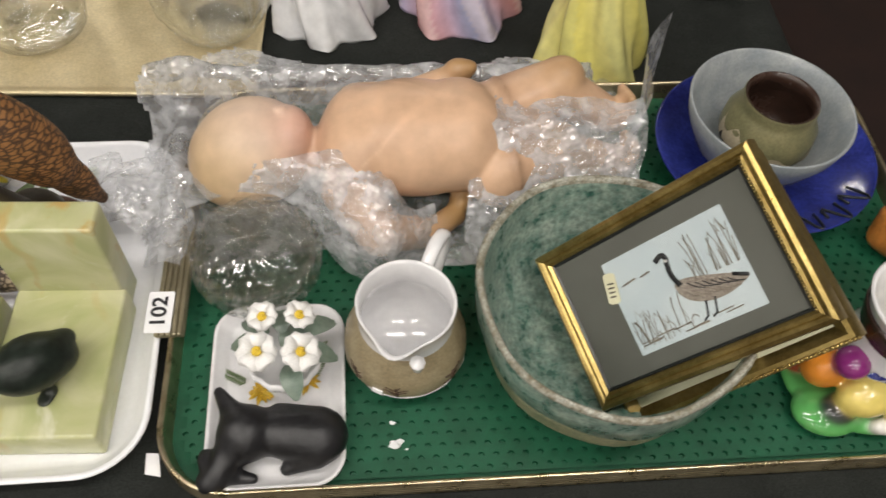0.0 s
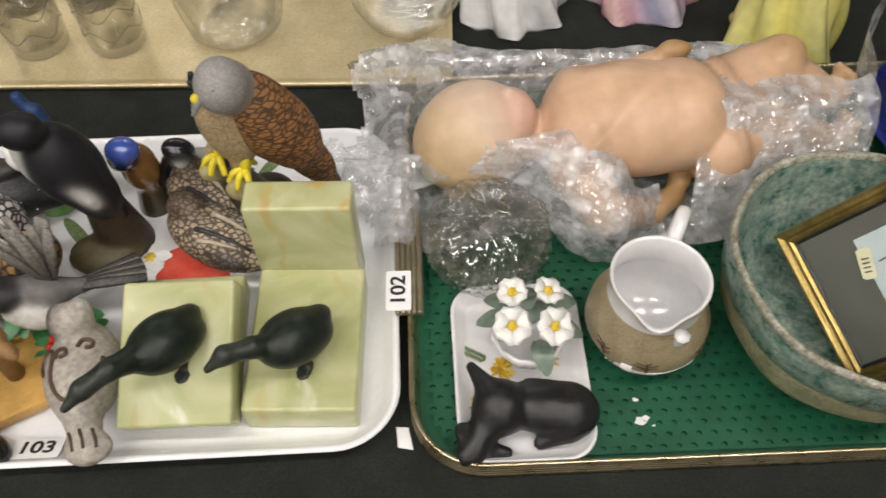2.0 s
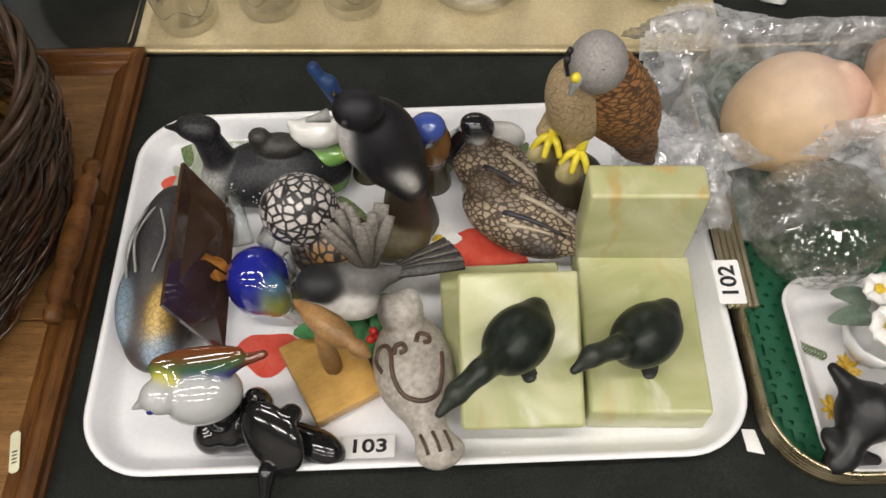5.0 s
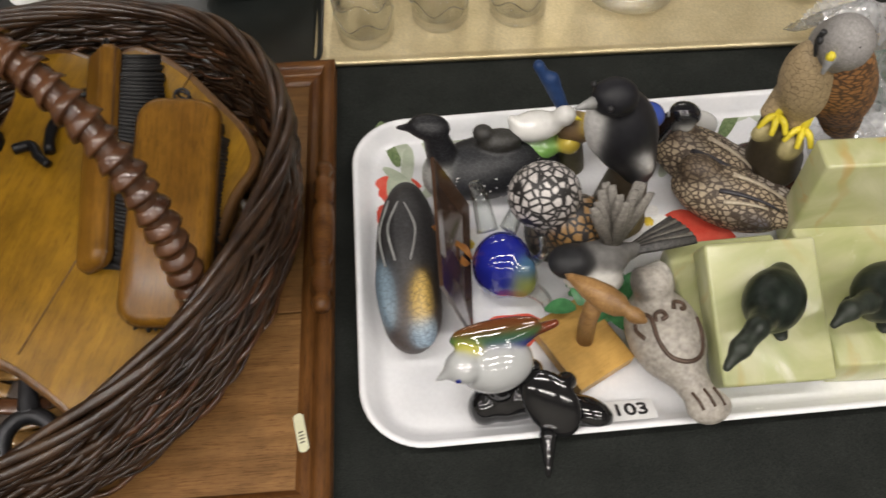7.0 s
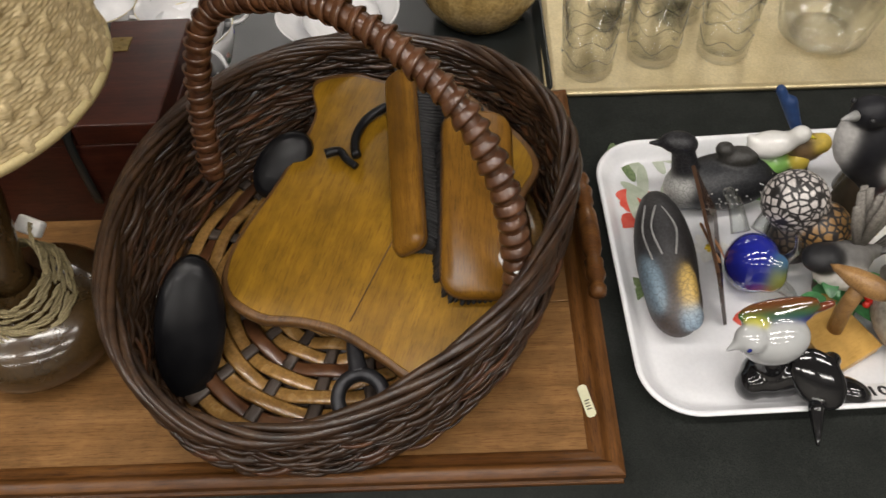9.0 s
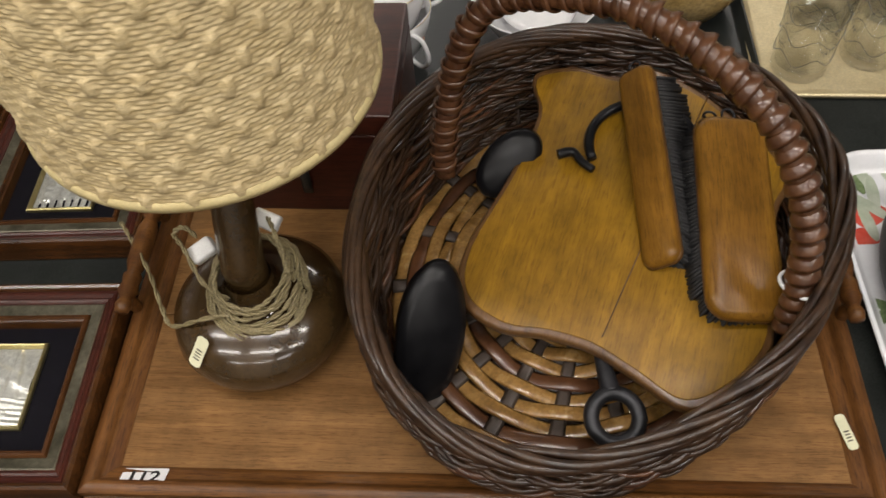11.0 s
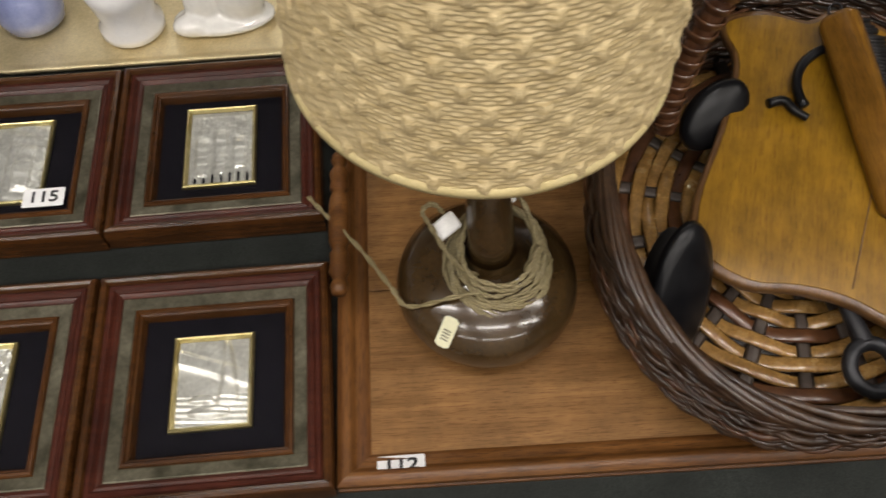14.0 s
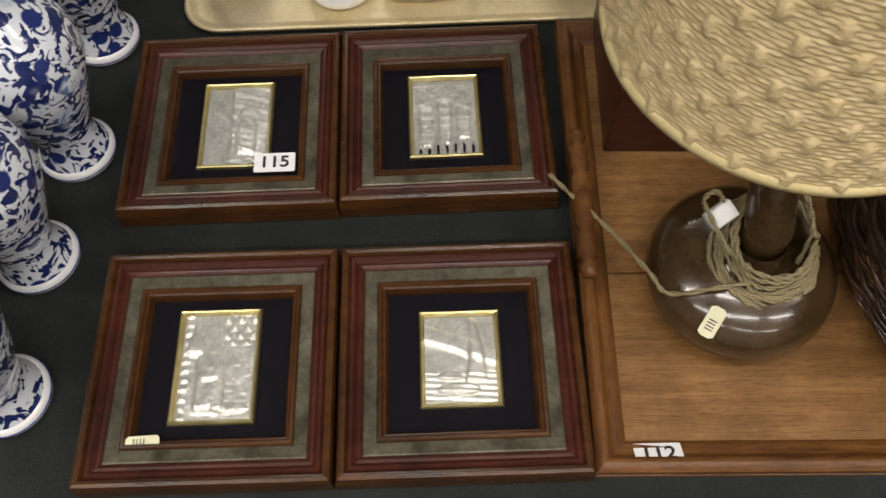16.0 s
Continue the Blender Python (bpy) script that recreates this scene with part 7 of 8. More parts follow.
PRINT_Z = 0.0025
for k, (x, y, r) in enumerate(((-0.518, 0.534, 0.022), (-0.604, 0.688, 0.019), (-0.352, 0.612, 0.030), (-0.614, 0.660, 0.012))):
    ob = part("poppy_print", slab(blot(r, k), 0, 0.0002), POPPY, wt, "printed red poppy", False)
    ob.location = (x + 0.408, y - 0.598, PRINT_Z + 0.0004)
for k in range(26):
    x, y = -0.636 + 0.016 + rnd.random() ** 1.3 * 0.36, 0.748 - rnd.random() ** 2 * 0.10
    if k > 15:
        x, y = -0.615 + rnd.random() * 0.05, 0.560 + rnd.random() * 0.19
    ob = part("leaf_print", slab([(math.sin(t) * 0.006, -0.024 * math.cos(t)) for t in [2 * math.pi * q / 16 for q in range(16)]], 0, 0.0002), PALE_LEAF if k % 3 else GREEN_PRINT, wt, "printed pale green leaf", False)
    ob.matrix_basis = pose(x + 0.408, y - 0.598, PRINT_Z + 0.0004 + 0.00001 * k, 0, 0, rnd.uniform(-60, 60))
for x, y in ((-0.388, 0.628), (-0.330, 0.735), (-0.545, 0.620)):
    bm = bmesh.new()
    for a in range(0, 360, 60):
        leaf_blade(bm, (0.003 * math.cos(radians(a)), 0.003 * math.sin(radians(a)), 0), 0.016, 0.012, a, 0, 0.0003, 4)
    ob = part("daisy_print", bm, PETAL, wt, "printed white daisy")
    ob.location = (x + 0.408, y - 0.598, PRINT_Z + 0.0008)
    part("daisy_centre", lathe([(0.0, 0.0012), (0.005, 0.001), (0.005, 0.0)], 12), STAMEN, ob)

# ================= wooden tray: basket, lamp, box =================
TF = TOP + 0.0088
WICKER = surface("dark_brown_willow", (0.014, 0.007, 0.004), (0.056, 0.028, 0.013), 40, 0.34, fine=350, relief=0.3, vary=0.3, coat=0.2, stretch=(1, 1, 1))
WICKER_PALE = surface("split_tan_cane", (0.16, 0.08, 0.020), (0.37, 0.21, 0.068), 45, 0.25, fine=350, relief=0.15, vary=0.2, coat=0.35)
WICKER_GREY = surface("grey_brown_stake", (0.036, 0.026, 0.020), (0.085, 0.064, 0.052), 60, 0.45, fine=350, relief=0.2)
HANDLE_WRAP = surface("wrapped_handle_cane", (0.040, 0.015, 0.007), (0.12, 0.050, 0.020), 50, 0.30, fine=350, relief=0.15, coat=0.4)
BX, BY = -0.868, 0.589
LONG = Vector((0.47, 0.883)).normalized()
SHORT = Vector((LONG.y, -LONG.x))
bas = thing("wicker_basket", "oval dark brown wicker basket with arched wrapped handle", "basket", (BX, BY, TF), 0)


def oval(a, lv, out=0.0):
    """Point of the basket wall: angle from the long end, lv 0 at the base to 1 at the rim."""
    s = 0.93 + 0.06 * lv + 0.03 * math.sin(math.pi * min(lv, 1.0))
    sl, ss = 0.230 * s + out, 0.183 * s + out
    ca, sa = math.cos(a), math.sin(a)
    ca = math.copysign(abs(ca) ** 0.95, ca)
    sa = math.copysign(abs(sa) ** 1.06, sa)
    p = LONG * (sl * ca) + SHORT * (ss * sa)
    top = 0.086 + 0.030 * abs(sa) ** 2
    return Vector((p.x, p.y, 0.004 + top * lv))


NST = 30
rnd = random.Random(5)
ROWS = 17
for j in range(ROWS):
    lv = (j + 0.6) / ROWS
    for ply in range(3):
        ph = math.pi * (j % 2) + ply * math.pi * 0.66
        path = []
        j1, j2 = rnd.uniform(0, 6), rnd.uniform(0, 6)
        for i in range(150):
            a = 2 * math.pi * i / 150
            o = 0.0045 * math.sin(NST / 2 * a + ph) + 0.0022 * math.sin(5 * a + j1) + 0.0015 * math.sin(13 * a + j2)
            p = oval(a, lv + 0.042 * math.sin(3 * a + j2) + 0.022 * math.sin(7 * a + j1) + 0.016 * (ply - 1), o)
            path.append(p)
        r0 = rnd.uniform(0.0015, 0.0031)
        part("strand", tube(path, lambda t, r0=r0, j1=j1: r0 * (1 + 0.25 * math.sin(19 * t + j1)), 6, True), WICKER if rnd.random() < 0.88 else HANDLE_WRAP, bas)
for i in range(NST):
    a = 2 * math.pi * (i + 0.5) / NST
    part("stake", tube([oval(a, t / 6) for t in range(7)], 0.0026, 6), WICKER_GREY, bas)
for q in range(8):
    path = []
    for i in range(170):
        a = 2 * math.pi * i / 170
        tw = 4 * a + q * math.pi / 3 + 0.5 * math.sin(3 * a + q)
        p = oval(a, 1.0, 0.001 + 0.0058 * math.cos(tw) + 0.001 * math.sin(11 * a + q))
        p.z += 0.003 + 0.0060 * math.sin(tw)
        path.append(p)
    part("rim_strand", tube(path, 0.0037, 6, True), WICKER, bas)
# woven floor
RINGS = 14
for j in range(RINGS):
    s = (j + 1.0) / RINGS * 0.90
    n = 140
    path = []
    for i in range(n):
        a = 2 * math.pi * i / n
        p = LONG * (0.212 * s * math.cos(a)) + SHORT * (0.180 * s * math.sin(a))
        path.append(Vector((p.x, p.y, 0.0100 + 0.0036 * math.cos(9 * a + math.pi * (j % 2)) + 0.0008 * math.sin(5 * a + 2 * j))))
    part("floor_band", tube(path, 0.0066, 8, True, flat=0.26, up=(0, 0, 1)), WICKER_PALE if j % 4 else HANDLE_WRAP, bas, "glossy tan split-cane band")
for i in range(9):
    a = math.pi * i / 9
    path = []
    for t in range(-24, 25):
        s = t / 24 * 0.92
        p = LONG * (0.222 * s * math.cos(a)) + SHORT * (0.182 * s * math.sin(a))
        path.append(Vector((p.x, p.y, 0.0096 - 0.0008 * math.cos(math.pi * t / 24 * 13))))
    part("floor_stake", tube(path, lambda q: 0.0030 + 0.0044 * abs(2 * q - 1), 6, flat=0.28, up=(0, 0, 1)), WICKER_GREY, bas, "grey-brown flat stake")
part("floor_sheet", slab([((LONG * (0.20 * math.cos(t)) + SHORT * (0.165 * math.sin(t))).x, (LONG * (0.20 * math.cos(t)) + SHORT * (0.165 * math.sin(t))).y) for t in [2 * math.pi * k / 40 for k in range(40)]], 0.0, 0.003), WICKER, bas)
# arched handle
arch = smooth_path([(-0.9947, 0.6341, 0.8463), (-0.9934, 0.6441, 0.8876), (-0.9777, 0.6540, 0.9693), (-0.9502, 0.6535, 1.0132), (-0.8927, 0.6272, 1.0364), (-0.8546, 0.6082, 1.0372), (-0.8098, 0.5799, 1.0235), (-0.7652, 0.5477, 0.9908), (-0.7378, 0.5199, 0.9392), (-0.7289, 0.5019, 0.8833), (-0.7284, 0.4904, 0.8360)], 8)
org = Vector((BX, BY, TF))
part("handle", tube([p - org for p in arch], 0.0092, 12), HANDLE_WRAP, bas, "arched handle under cane binding")
cum = [0.0]
for a, b in zip(arch, arch[1:]):
    cum.append(cum[-1] + (b - a).length)
L = cum[-1]
wn = 46
for k in range(wn):
    ring = []
    s0 = L * (k + 0.3) / wn
    for i in range(19):
        s = s0 + 0.0085 * i / 18
        idx = min(max(np.searchsorted(cum, s) - 1, 0), len(arch) - 2)
        f = (s - cum[idx]) / max(cum[idx + 1] - cum[idx], 1e-9)
        c = arch[idx].lerp(arch[idx + 1], f) - org
        t = (arch[idx + 1] - arch[idx]).normalized()
        u = Vector((0.5, 0.86, 0)).normalized()
        u = (u - t * u.dot(t)).normalized()
        w = t.cross(u)
        th = 2 * math.pi * i / 18
        ring.append(c + (u * math.cos(th) + w * math.sin(th)) * (0.0094 + 0.0005 * (k % 3)))
    part("binding", tube(ring, 0.0054, 6, flat=0.22, up=lambda p, c=c: (p - c)), HANDLE_WRAP, bas)
for at in ((-0.7286, 0.5003, 0.8773),):
    bm = bmesh.new()
    tube([Vector(at) - org + Vector((0.0135 * math.cos(t) * 0.87 - 0.0 * t, 0.0135 * math.cos(t) * -0.5 + 0.0135 * math.sin(t) * 0.86, 0.004 * math.cos(t))) for t in [2 * math.pi * k / 24 for k in range(24)]], 0.0016, 6, True, bm=bm)
    part("tag_string", bm, PAPER, bas, "loop of white string")
part("string_tag", block(0.016, 0.012, 0.0006, 0.0002), PAPER, bas, "", False).matrix_basis = pose(-0.7119 - BX, 0.4980 - BY, 0.8687 - TF, 60, 10, 20)

# shaped wooden board in the basket
HONEY = wood("honey_satin_wood", (0.190, 0.094, 0.005), (0.31, 0.163, 0.010), (0.13, 0.056, 0.005), "y", 0.42, 0.06, 0.8)
HONEY_EDGE = wood("worn_brown_edge", (0.09, 0.042, 0.014), (0.17, 0.085, 0.03), (0.05, 0.022, 0.009), "y", 0.35, 0.3, 0.6)
BRUSH_WOOD = wood("polished_brush_wood", (0.15, 0.066, 0.008), (0.27, 0.128, 0.017), (0.08, 0.032, 0.006), "y", 0.30, 0.12, 0.8)
BRISTLE = surface("black_bristle", (0.007, 0.007, 0.008), (0.016, 0.015, 0.015), 500, 0.55, fine=1800, relief=0.6, vary=0.4)
EBONY = surface("polished_ebony", (0.004, 0.004, 0.005), (0.008, 0.008, 0.009), 60, 0.30, relief=0.02, spec=0.25)
IRON = surface("dark_cast_iron", (0.02, 0.02, 0.023), (0.045, 0.045, 0.05), 80, 0.42, metal=0.6, fine=400, relief=0.2)
bU, bV, bN = Vector((0.954, -0.299, 0.018)), Vector((0.295, 0.947, 0.126)), Vector((-0.055, -0.115, 0.992))
bm4 = Matrix.Identity(4)
for i_, ax_ in enumerate((bU, bV, bN)):
    for j_ in range(3):
        bm4[j_][i_] = ax_[j_]
bm4.translation = Vector((-0.9845, 0.5235, 0.8145))
board = thing("shaped_board", "honey-coloured shaped wooden board lying in a basket", "board")
board.matrix_basis = bm4 @ Matrix.Diagonal((1.05, 1.11, 1.0, 1.0))
edge = [(p.x, p.y) for p in smooth_path([(0.0, 0.231, 0), (-0.003, 0.216, 0), (0.012, 0.185, 0), (0.006, 0.117, 0), (-0.007, 0.045, 0), (0.003, 0.004, 0), (0.040, -0.012, 0), (0.076, -0.008, 0), (0.112, -0.009, 0), (0.148, -0.020, 0), (0.190, -0.033, 0), (0.222, -0.006, 0), (0.238, 0.033, 0), (0.226, 0.090, 0), (0.224, 0.140, 0), (0.230, 0.172, 0), (0.212, 0.197, 0), (0.178, 0.219, 0), (0.140, 0.242, 0), (0.094, 0.256, 0), (0.070, 0.240, 0), (0.032, 0.243, 0)], 4, True)]
part("edge_board", slab(edge, -0.012, 0.0, 0.003), HONEY_EDGE, board, "worn rounded brown edge")
cx_, cy_ = 0.11, 0.11
inner = [(cx_ + (x - cx_) * 0.955, cy_ + (y - cy_) * 0.955) for x, y in edge]
part("face_panel", slab(inner, -0.0005, 0.0012, 0.0006), HONEY, board, "honey-coloured face")
part("centre_joint", tube([(0.118, 0.002, 0.0013), (0.150, 0.238, 0.0013)], 0.0006, 5), HONEY_EDGE, board)
for x, y in ((0.096, 0.236), (0.155, 0.212)):
    part("screw_eye", tube([(x + 0.005 * math.cos(t), y, 0.007 + 0.005 * math.sin(t)) for t in [2 * math.pi * k / 16 for k in range(16)]], 0.0011, 6, True), IRON, board, "small iron screw eye")

# clothes brushes
def brush(name, label, top, bottom, width, side, thick, bristle_dir, bl):
    """A long brush: wooden back from top to bottom, with a block of bristles."""
    t, b = Vector(top), Vector(bottom)
    y_ = (t - b).normalized()
    z_ = Vector(side)
    z_ = (z_ - y_ * z_.dot(y_)).normalized()
    x_ = y_.cross(z_)
    m = Matrix.Identity(4)
    for i, ax in enumerate((x_, y_, z_)):
        for j in range(3):
            m[j][i] = ax[j]
    m.translation = (t + b) / 2
    L = (t - b).length
    root = thing(name, label, "brush", group="clothes brushes")
    root.matrix_basis = m
    part("back", rr_loft(width, L, width * 0.30, [(0.003, -thick), (0.0005, -thick + 0.003), (0.0, -thick * 0.4), (0.002, -0.002), (0.006, 0.0)], n=8), BRUSH_WOOD, root)
    part("moulding", rr_loft(width * 1.01, L * 1.003, width * 0.30, [(0.0, -thick * 0.62), (-0.0008, -thick * 0.55), (0.0, -thick * 0.48)], n=8, cap_start=False, cap_end=False), HONEY_EDGE, root)
    bm = bmesh.new()
    rnd = random.Random(3)
    rows, cols = 54, 14
    for i in range(rows):
        for j in range(cols):
            u, v = (j + 0.5) / cols - 0.5, (i + 0.5) / rows - 0.5
            if (abs(u) * 2) ** 3 + (abs(v) * 2) ** 6 > 0.98:
                continue
            x, y = u * (width - 0.004), v * (L - 0.008)
            e = Vector((x + 0.022 * u + rnd.uniform(-0.001, 0.001), y + 0.022 * v + rnd.uniform(-0.001, 0.001), -thick - bl + rnd.uniform(-0.001, 0.001)))
            tube([(x, y, -thick + 0.001), e], 0.0021, 4, bm=bm)
    ob = part("bristles", bm, BRISTLE, root, "black bristles")
    ob["kind"] = "stuff"
    h_ = part("hanging_ring", tube([(0.0055 * math.cos(q), L / 2 + 0.004 + 0.006 * math.sin(q), -thick * 0.5) for q in [2 * math.pi * k / 18 for k in range(18)]], 0.0012, 6, True), IRON, root, "small hanging ring")
    return root


brush("clothes_brush", "long wooden clothes brush lying on its side with black bristles", (-0.830, 0.735, 0.878), (-0.820, 0.543, 0.843), 0.034, (-0.66, -0.24, 0.70), 0.016, 1, 0.032)
brush("clothes_brush", "wide wooden clothes brush lying on black bristles", (-0.752, 0.668, 0.884), (-0.757, 0.491, 0.845), 0.062, (0.14, -0.22, 0.96), 0.015, 1, 0.024)

# black oval brushes and iron pieces
ob = thing("oval_brush", "black polished oval brush standing against basket wall", "brush")
ob.matrix_basis = pose(-1.0019, 0.4916, 0.8119, 52, 20, 12)
part("back", lathe([(0.0, 0.006), (0.016, 0.0055), (0.021, 0.002), (0.022, -0.004), (0.0, -0.005)], 36, shape=lambda a, r, z: (r * 1.35 * math.cos(a), r * 2.9 * math.sin(a), z)), EBONY, ob)
part("bristles", lathe([(0.018, -0.005), (0.0185, -0.024), (0.0, -0.025)], 36, shape=lambda a, r, z: (r * 1.3 * math.cos(a), r * 2.85 * math.sin(a), z)), BRISTLE, ob, "black bristles")
ob = thing("oval_brush", "small black oval brush lying in basket", "brush")
ob.matrix_basis = pose(-0.9389, 0.6616, 0.8291, 40, 30, -30)
part("back", lathe([(0.0, 0.006), (0.016, 0.0055), (0.021, 0.002), (0.022, -0.004), (0.0, -0.005)], 36, shape=lambda a, r, z: (r * 1.1 * math.cos(a), r * 1.7 * math.sin(a), z)), EBONY, ob)
part("bristles", lathe([(0.018, -0.005), (0.0185, -0.02), (0.0, -0.021)], 36, shape=lambda a, r, z: (r * 1.05 * math.cos(a), r * 1.65 * math.sin(a), z)), BRISTLE, ob, "black bristles")
hk = thing("ring_handle", "dark iron ring handle lying in basket", "iron tool")
part("ring", tube([(-0.857 + 0.0185 * math.cos(t), 0.431 + 0.0185 * math.sin(t), 0.794 + 0.005 * math.sin(t)) for t in [2 * math.pi * k / 30 for k in range(30)]], 0.0062, 10, True), IRON, hk)
part("shank", tube(smooth_path([(-0.859, 0.451, 0.797), (-0.862, 0.465, 0.799), (-0.865, 0.483, 0.800)], 5), lambda t: 0.0085 * (1 - 0.3 * t), 10), IRON, hk)
ho = thing("curved_hook", "black curved metal hook resting on a wooden board", "iron tool")
base = Vector((-0.9845, 0.5235, 0.8145)) + bN * 0.007
pth = [base + bU * u + bV * v for u, v in ((0.044, 0.160), (0.056, 0.166), (0.066, 0.158), (0.078, 0.152))]
part("foot", tube(smooth_path(pth, 5), lambda t: 0.0045 - 0.001 * t, 8), EBONY, ho)
cen = base + bU * 0.112 + bV * 0.190
part("ring", tube([cen + bU * (0.046 * math.cos(t)) + bV * (0.046 * math.sin(t)) for t in [radians(215 - 230 * k / 30) for k in range(31)]], 0.0045, 8), EBONY, ho)

# ---------------- table lamp ----------------
LAMP_BASE = surface("olive_brown_lacquer", (0.028, 0.0155, 0.005), (0.060, 0.034, 0.012), 30, 0.22, fine=300, relief=0.06, coat=0.5, vary=0.15)
lampx, lampy = -1.153, 0.528
lm = thing("table_lamp", "table lamp with squat brown base and raffia shade", "lamp", (lampx, lampy, TF), 0)
part("base", lathe([(0.0, 0.0), (0.052, 0.0), (0.060, 0.003), (0.072, 0.016), (0.076, 0.030), (0.073, 0.044), (0.062, 0.056), (0.044, 0.063), (0.028, 0.067), (0.022, 0.072), (0.0195, 0.085)], 56), LAMP_BASE, lm)
top = Vector((-1.160 - lampx, 0.596 - lampy, 0.990 - TF))
part("stem", tube([(0, 0, 0.072), Vector((0, 0, 0.10)), Vector((0, 0, 0.07)).lerp(top, 0.5), top + Vector((0, 0, 0.05))], lambda t: 0.0195 - 0.004 * t, 16), LAMP_BASE, lm, "tapering brown neck")
STRAW = surface("woven_raffia", (0.47, 0.355, 0.172), (0.69, 0.56, 0.325), 1.0, 0.6, fine=6, relief=0.15, vary=0.16, stretch=(60, 60, 500))
STRAW_TRIM = surface("cream_binding_tape", (0.52, 0.42, 0.20), (0.60, 0.50, 0.26), 50, 0.6, fine=500, relief=0.1)
R0, R1, SH = 0.1275, 0.119, 0.19
bm = bmesh.new()
NR, NA = 260, 540
rows = []
for j in range(NR + 1):
    t = j / NR
    row = []
    k, f = divmod(SH * t / 0.0032, 1.0)
    prof = math.sqrt(math.sin(math.pi * f) + 0.02)
    band, inside = divmod(SH * t / 0.0155, 1.0)
    for i in range(NA):
        a = 2 * math.pi * i / NA
        c, s = math.cos(a), math.sin(a)
        skew = 0.8 * noise.noise((c * 9, s * 9, k * 1.7))
        over = math.sin(72 * a + math.pi * (k % 2) + skew)
        across = 27 * a + math.pi * (band % 2) + 0.35 * skew
        tuft = max(0.0, math.cos(across) - 0.55) / 0.45 * math.sin(math.pi * inside) ** 0.7
        strand = 0.0012 * prof * (0.72 + 0.28 * over) + 0.0002 * noise.noise((c * 40, s * 40, t * 160))
        fibre = 0.0005 * math.sin(250 * a + 3 * skew)
        g = min(1.0, tuft * 1.8)
        r = R0 + (R1 - R0) * t + strand * (1 - g) + g * (0.0012 + 0.0021 * tuft + fibre)
        row.append(bm.verts.new((r * c, r * s, SH * t + 0.0006 * skew)))
    rows.append(row)
for a, b in zip(rows, rows[1:]):
    for i in range(NA):
        i2 = (i + 1) % NA
        bm.faces.new((a[i], a[i2], b[i2], b[i]))
sh = part("shade", bm, STRAW, lm, "tapered woven raffia shade")
sh.matrix_basis = pose(-1.162 - lampx, 0.606 - lampy, 0.991 - TF, 0, 0, 0)
lining = part("lining", lathe([(R0 - 0.003, 0.001), (R1 - 0.003, SH)], 60), STRAW_TRIM, sh, "cream paper lining")
part("bottom_binding", lathe([(R0 - 0.0035, 0.0), (R0 - 0.001, -0.0022), (R0 + 0.0022, -0.0012), (R0 + 0.0028, 0.003), (R0 + 0.0015, 0.0065), (R0 - 0.001, 0.007), (R0 - 0.0035, 0.006)], 80, close=True), STRAW_TRIM, sh, "cream tape binding")
part("top_binding", lathe([(R1 - 0.003, SH - 0.004), (R1 + 0.002, SH - 0.004), (R1 + 0.002, SH + 0.002), (R1 - 0.003, SH + 0.002)], 80, close=True), STRAW_TRIM, sh)
for k in range(3):
    a = radians(20 + 120 * k)
    part("spoke", tube([(0, 0, 0.03), ((R0 - 0.006) * math.cos(a), (R0 - 0.006) * math.sin(a), 0.035)], 0.0014, 6), GOLD_TRIM, sh)

# cord wound round the neck
CORD = surface("twisted_gold_flex", (0.13, 0.10, 0.045), (0.30, 0.25, 0.13), 700, 0.45, fine=1400, relief=0.5, vary=0.3)
cord_bm = bmesh.new()


def flex(path):
    path = smooth_path(path, 8)
    for s in (0, 1):
        pts = []
        for i, p in enumerate(path):
            t = (path[min(i + 1, len(path) - 1)] - path[max(i - 1, 0)]).normalized()
            u = Vector((0, 0, 1)) if abs(t.z) < 0.9 else Vector((1, 0, 0))
            u = (u - t * u.dot(t)).normalized()
            w = t.cross(u)
            th = i * 0.9 + s * math.pi
            pts.append(p + (u * math.cos(th) + w * math.sin(th)) * 0.0011)
        tube(pts, 0.0012, 5, bm=cord_bm)


rnd = random.Random(8)
for k in range(9):
    pts = []
    r = 0.030 + 0.0016 * k
    for i in range(9):
        a = 2 * math.pi * i / 8 + rnd.uniform(-0.1, 0.1)
        droop = 0.5 - 0.5 * math.sin(a)
        pts.append((r * math.cos(a) * 1.0 + 0.006 + rnd.uniform(-0.002, 0.002), r * math.sin(a) * 1.0 - 0.004, 0.108 - 0.003 * k - droop * (0.022 + 0.0025 * k) + rnd.uniform(-0.002, 0.002)))
    pts = [Vector((p[0], p[1], max(p[2], 0.066 if math.hypot(p[0], p[1]) < 0.045 else 0.060))) for p in pts]
    flex(pts)
flex([(0.02, -0.026, 0.075), (-0.03, -0.034, 0.072), (-0.066, -0.030, 0.052), (-0.080, -0.012, 0.054), (-0.105, 0.030, 0.046), (-0.132, 0.066, 0.040), (-0.150, 0.090, 0.038)])
flex([(-0.012, -0.022, 0.082), (-0.030, -0.016, 0.096), (-0.046, 0.006, 0.112), (-0.052, 0.012, 0.124), (-0.044, 0.016, 0.128), (-0.036, 0.014, 0.118)])
flex([(0.026, -0.018, 0.078), (0.034, 0.0, 0.096), (0.026, 0.020, 0.116), (0.016, 0.040, 0.110)])
cd = part("cord", cord_bm, CORD, lm, "twisted gold-brown flex wound round the neck")
cd["kind"] = "stuff"
WHITE_PLASTIC = surface("white_plastic", (0.74, 0.74, 0.73), (0.80, 0.80, 0.79), 40, 0.3, relief=0.02)
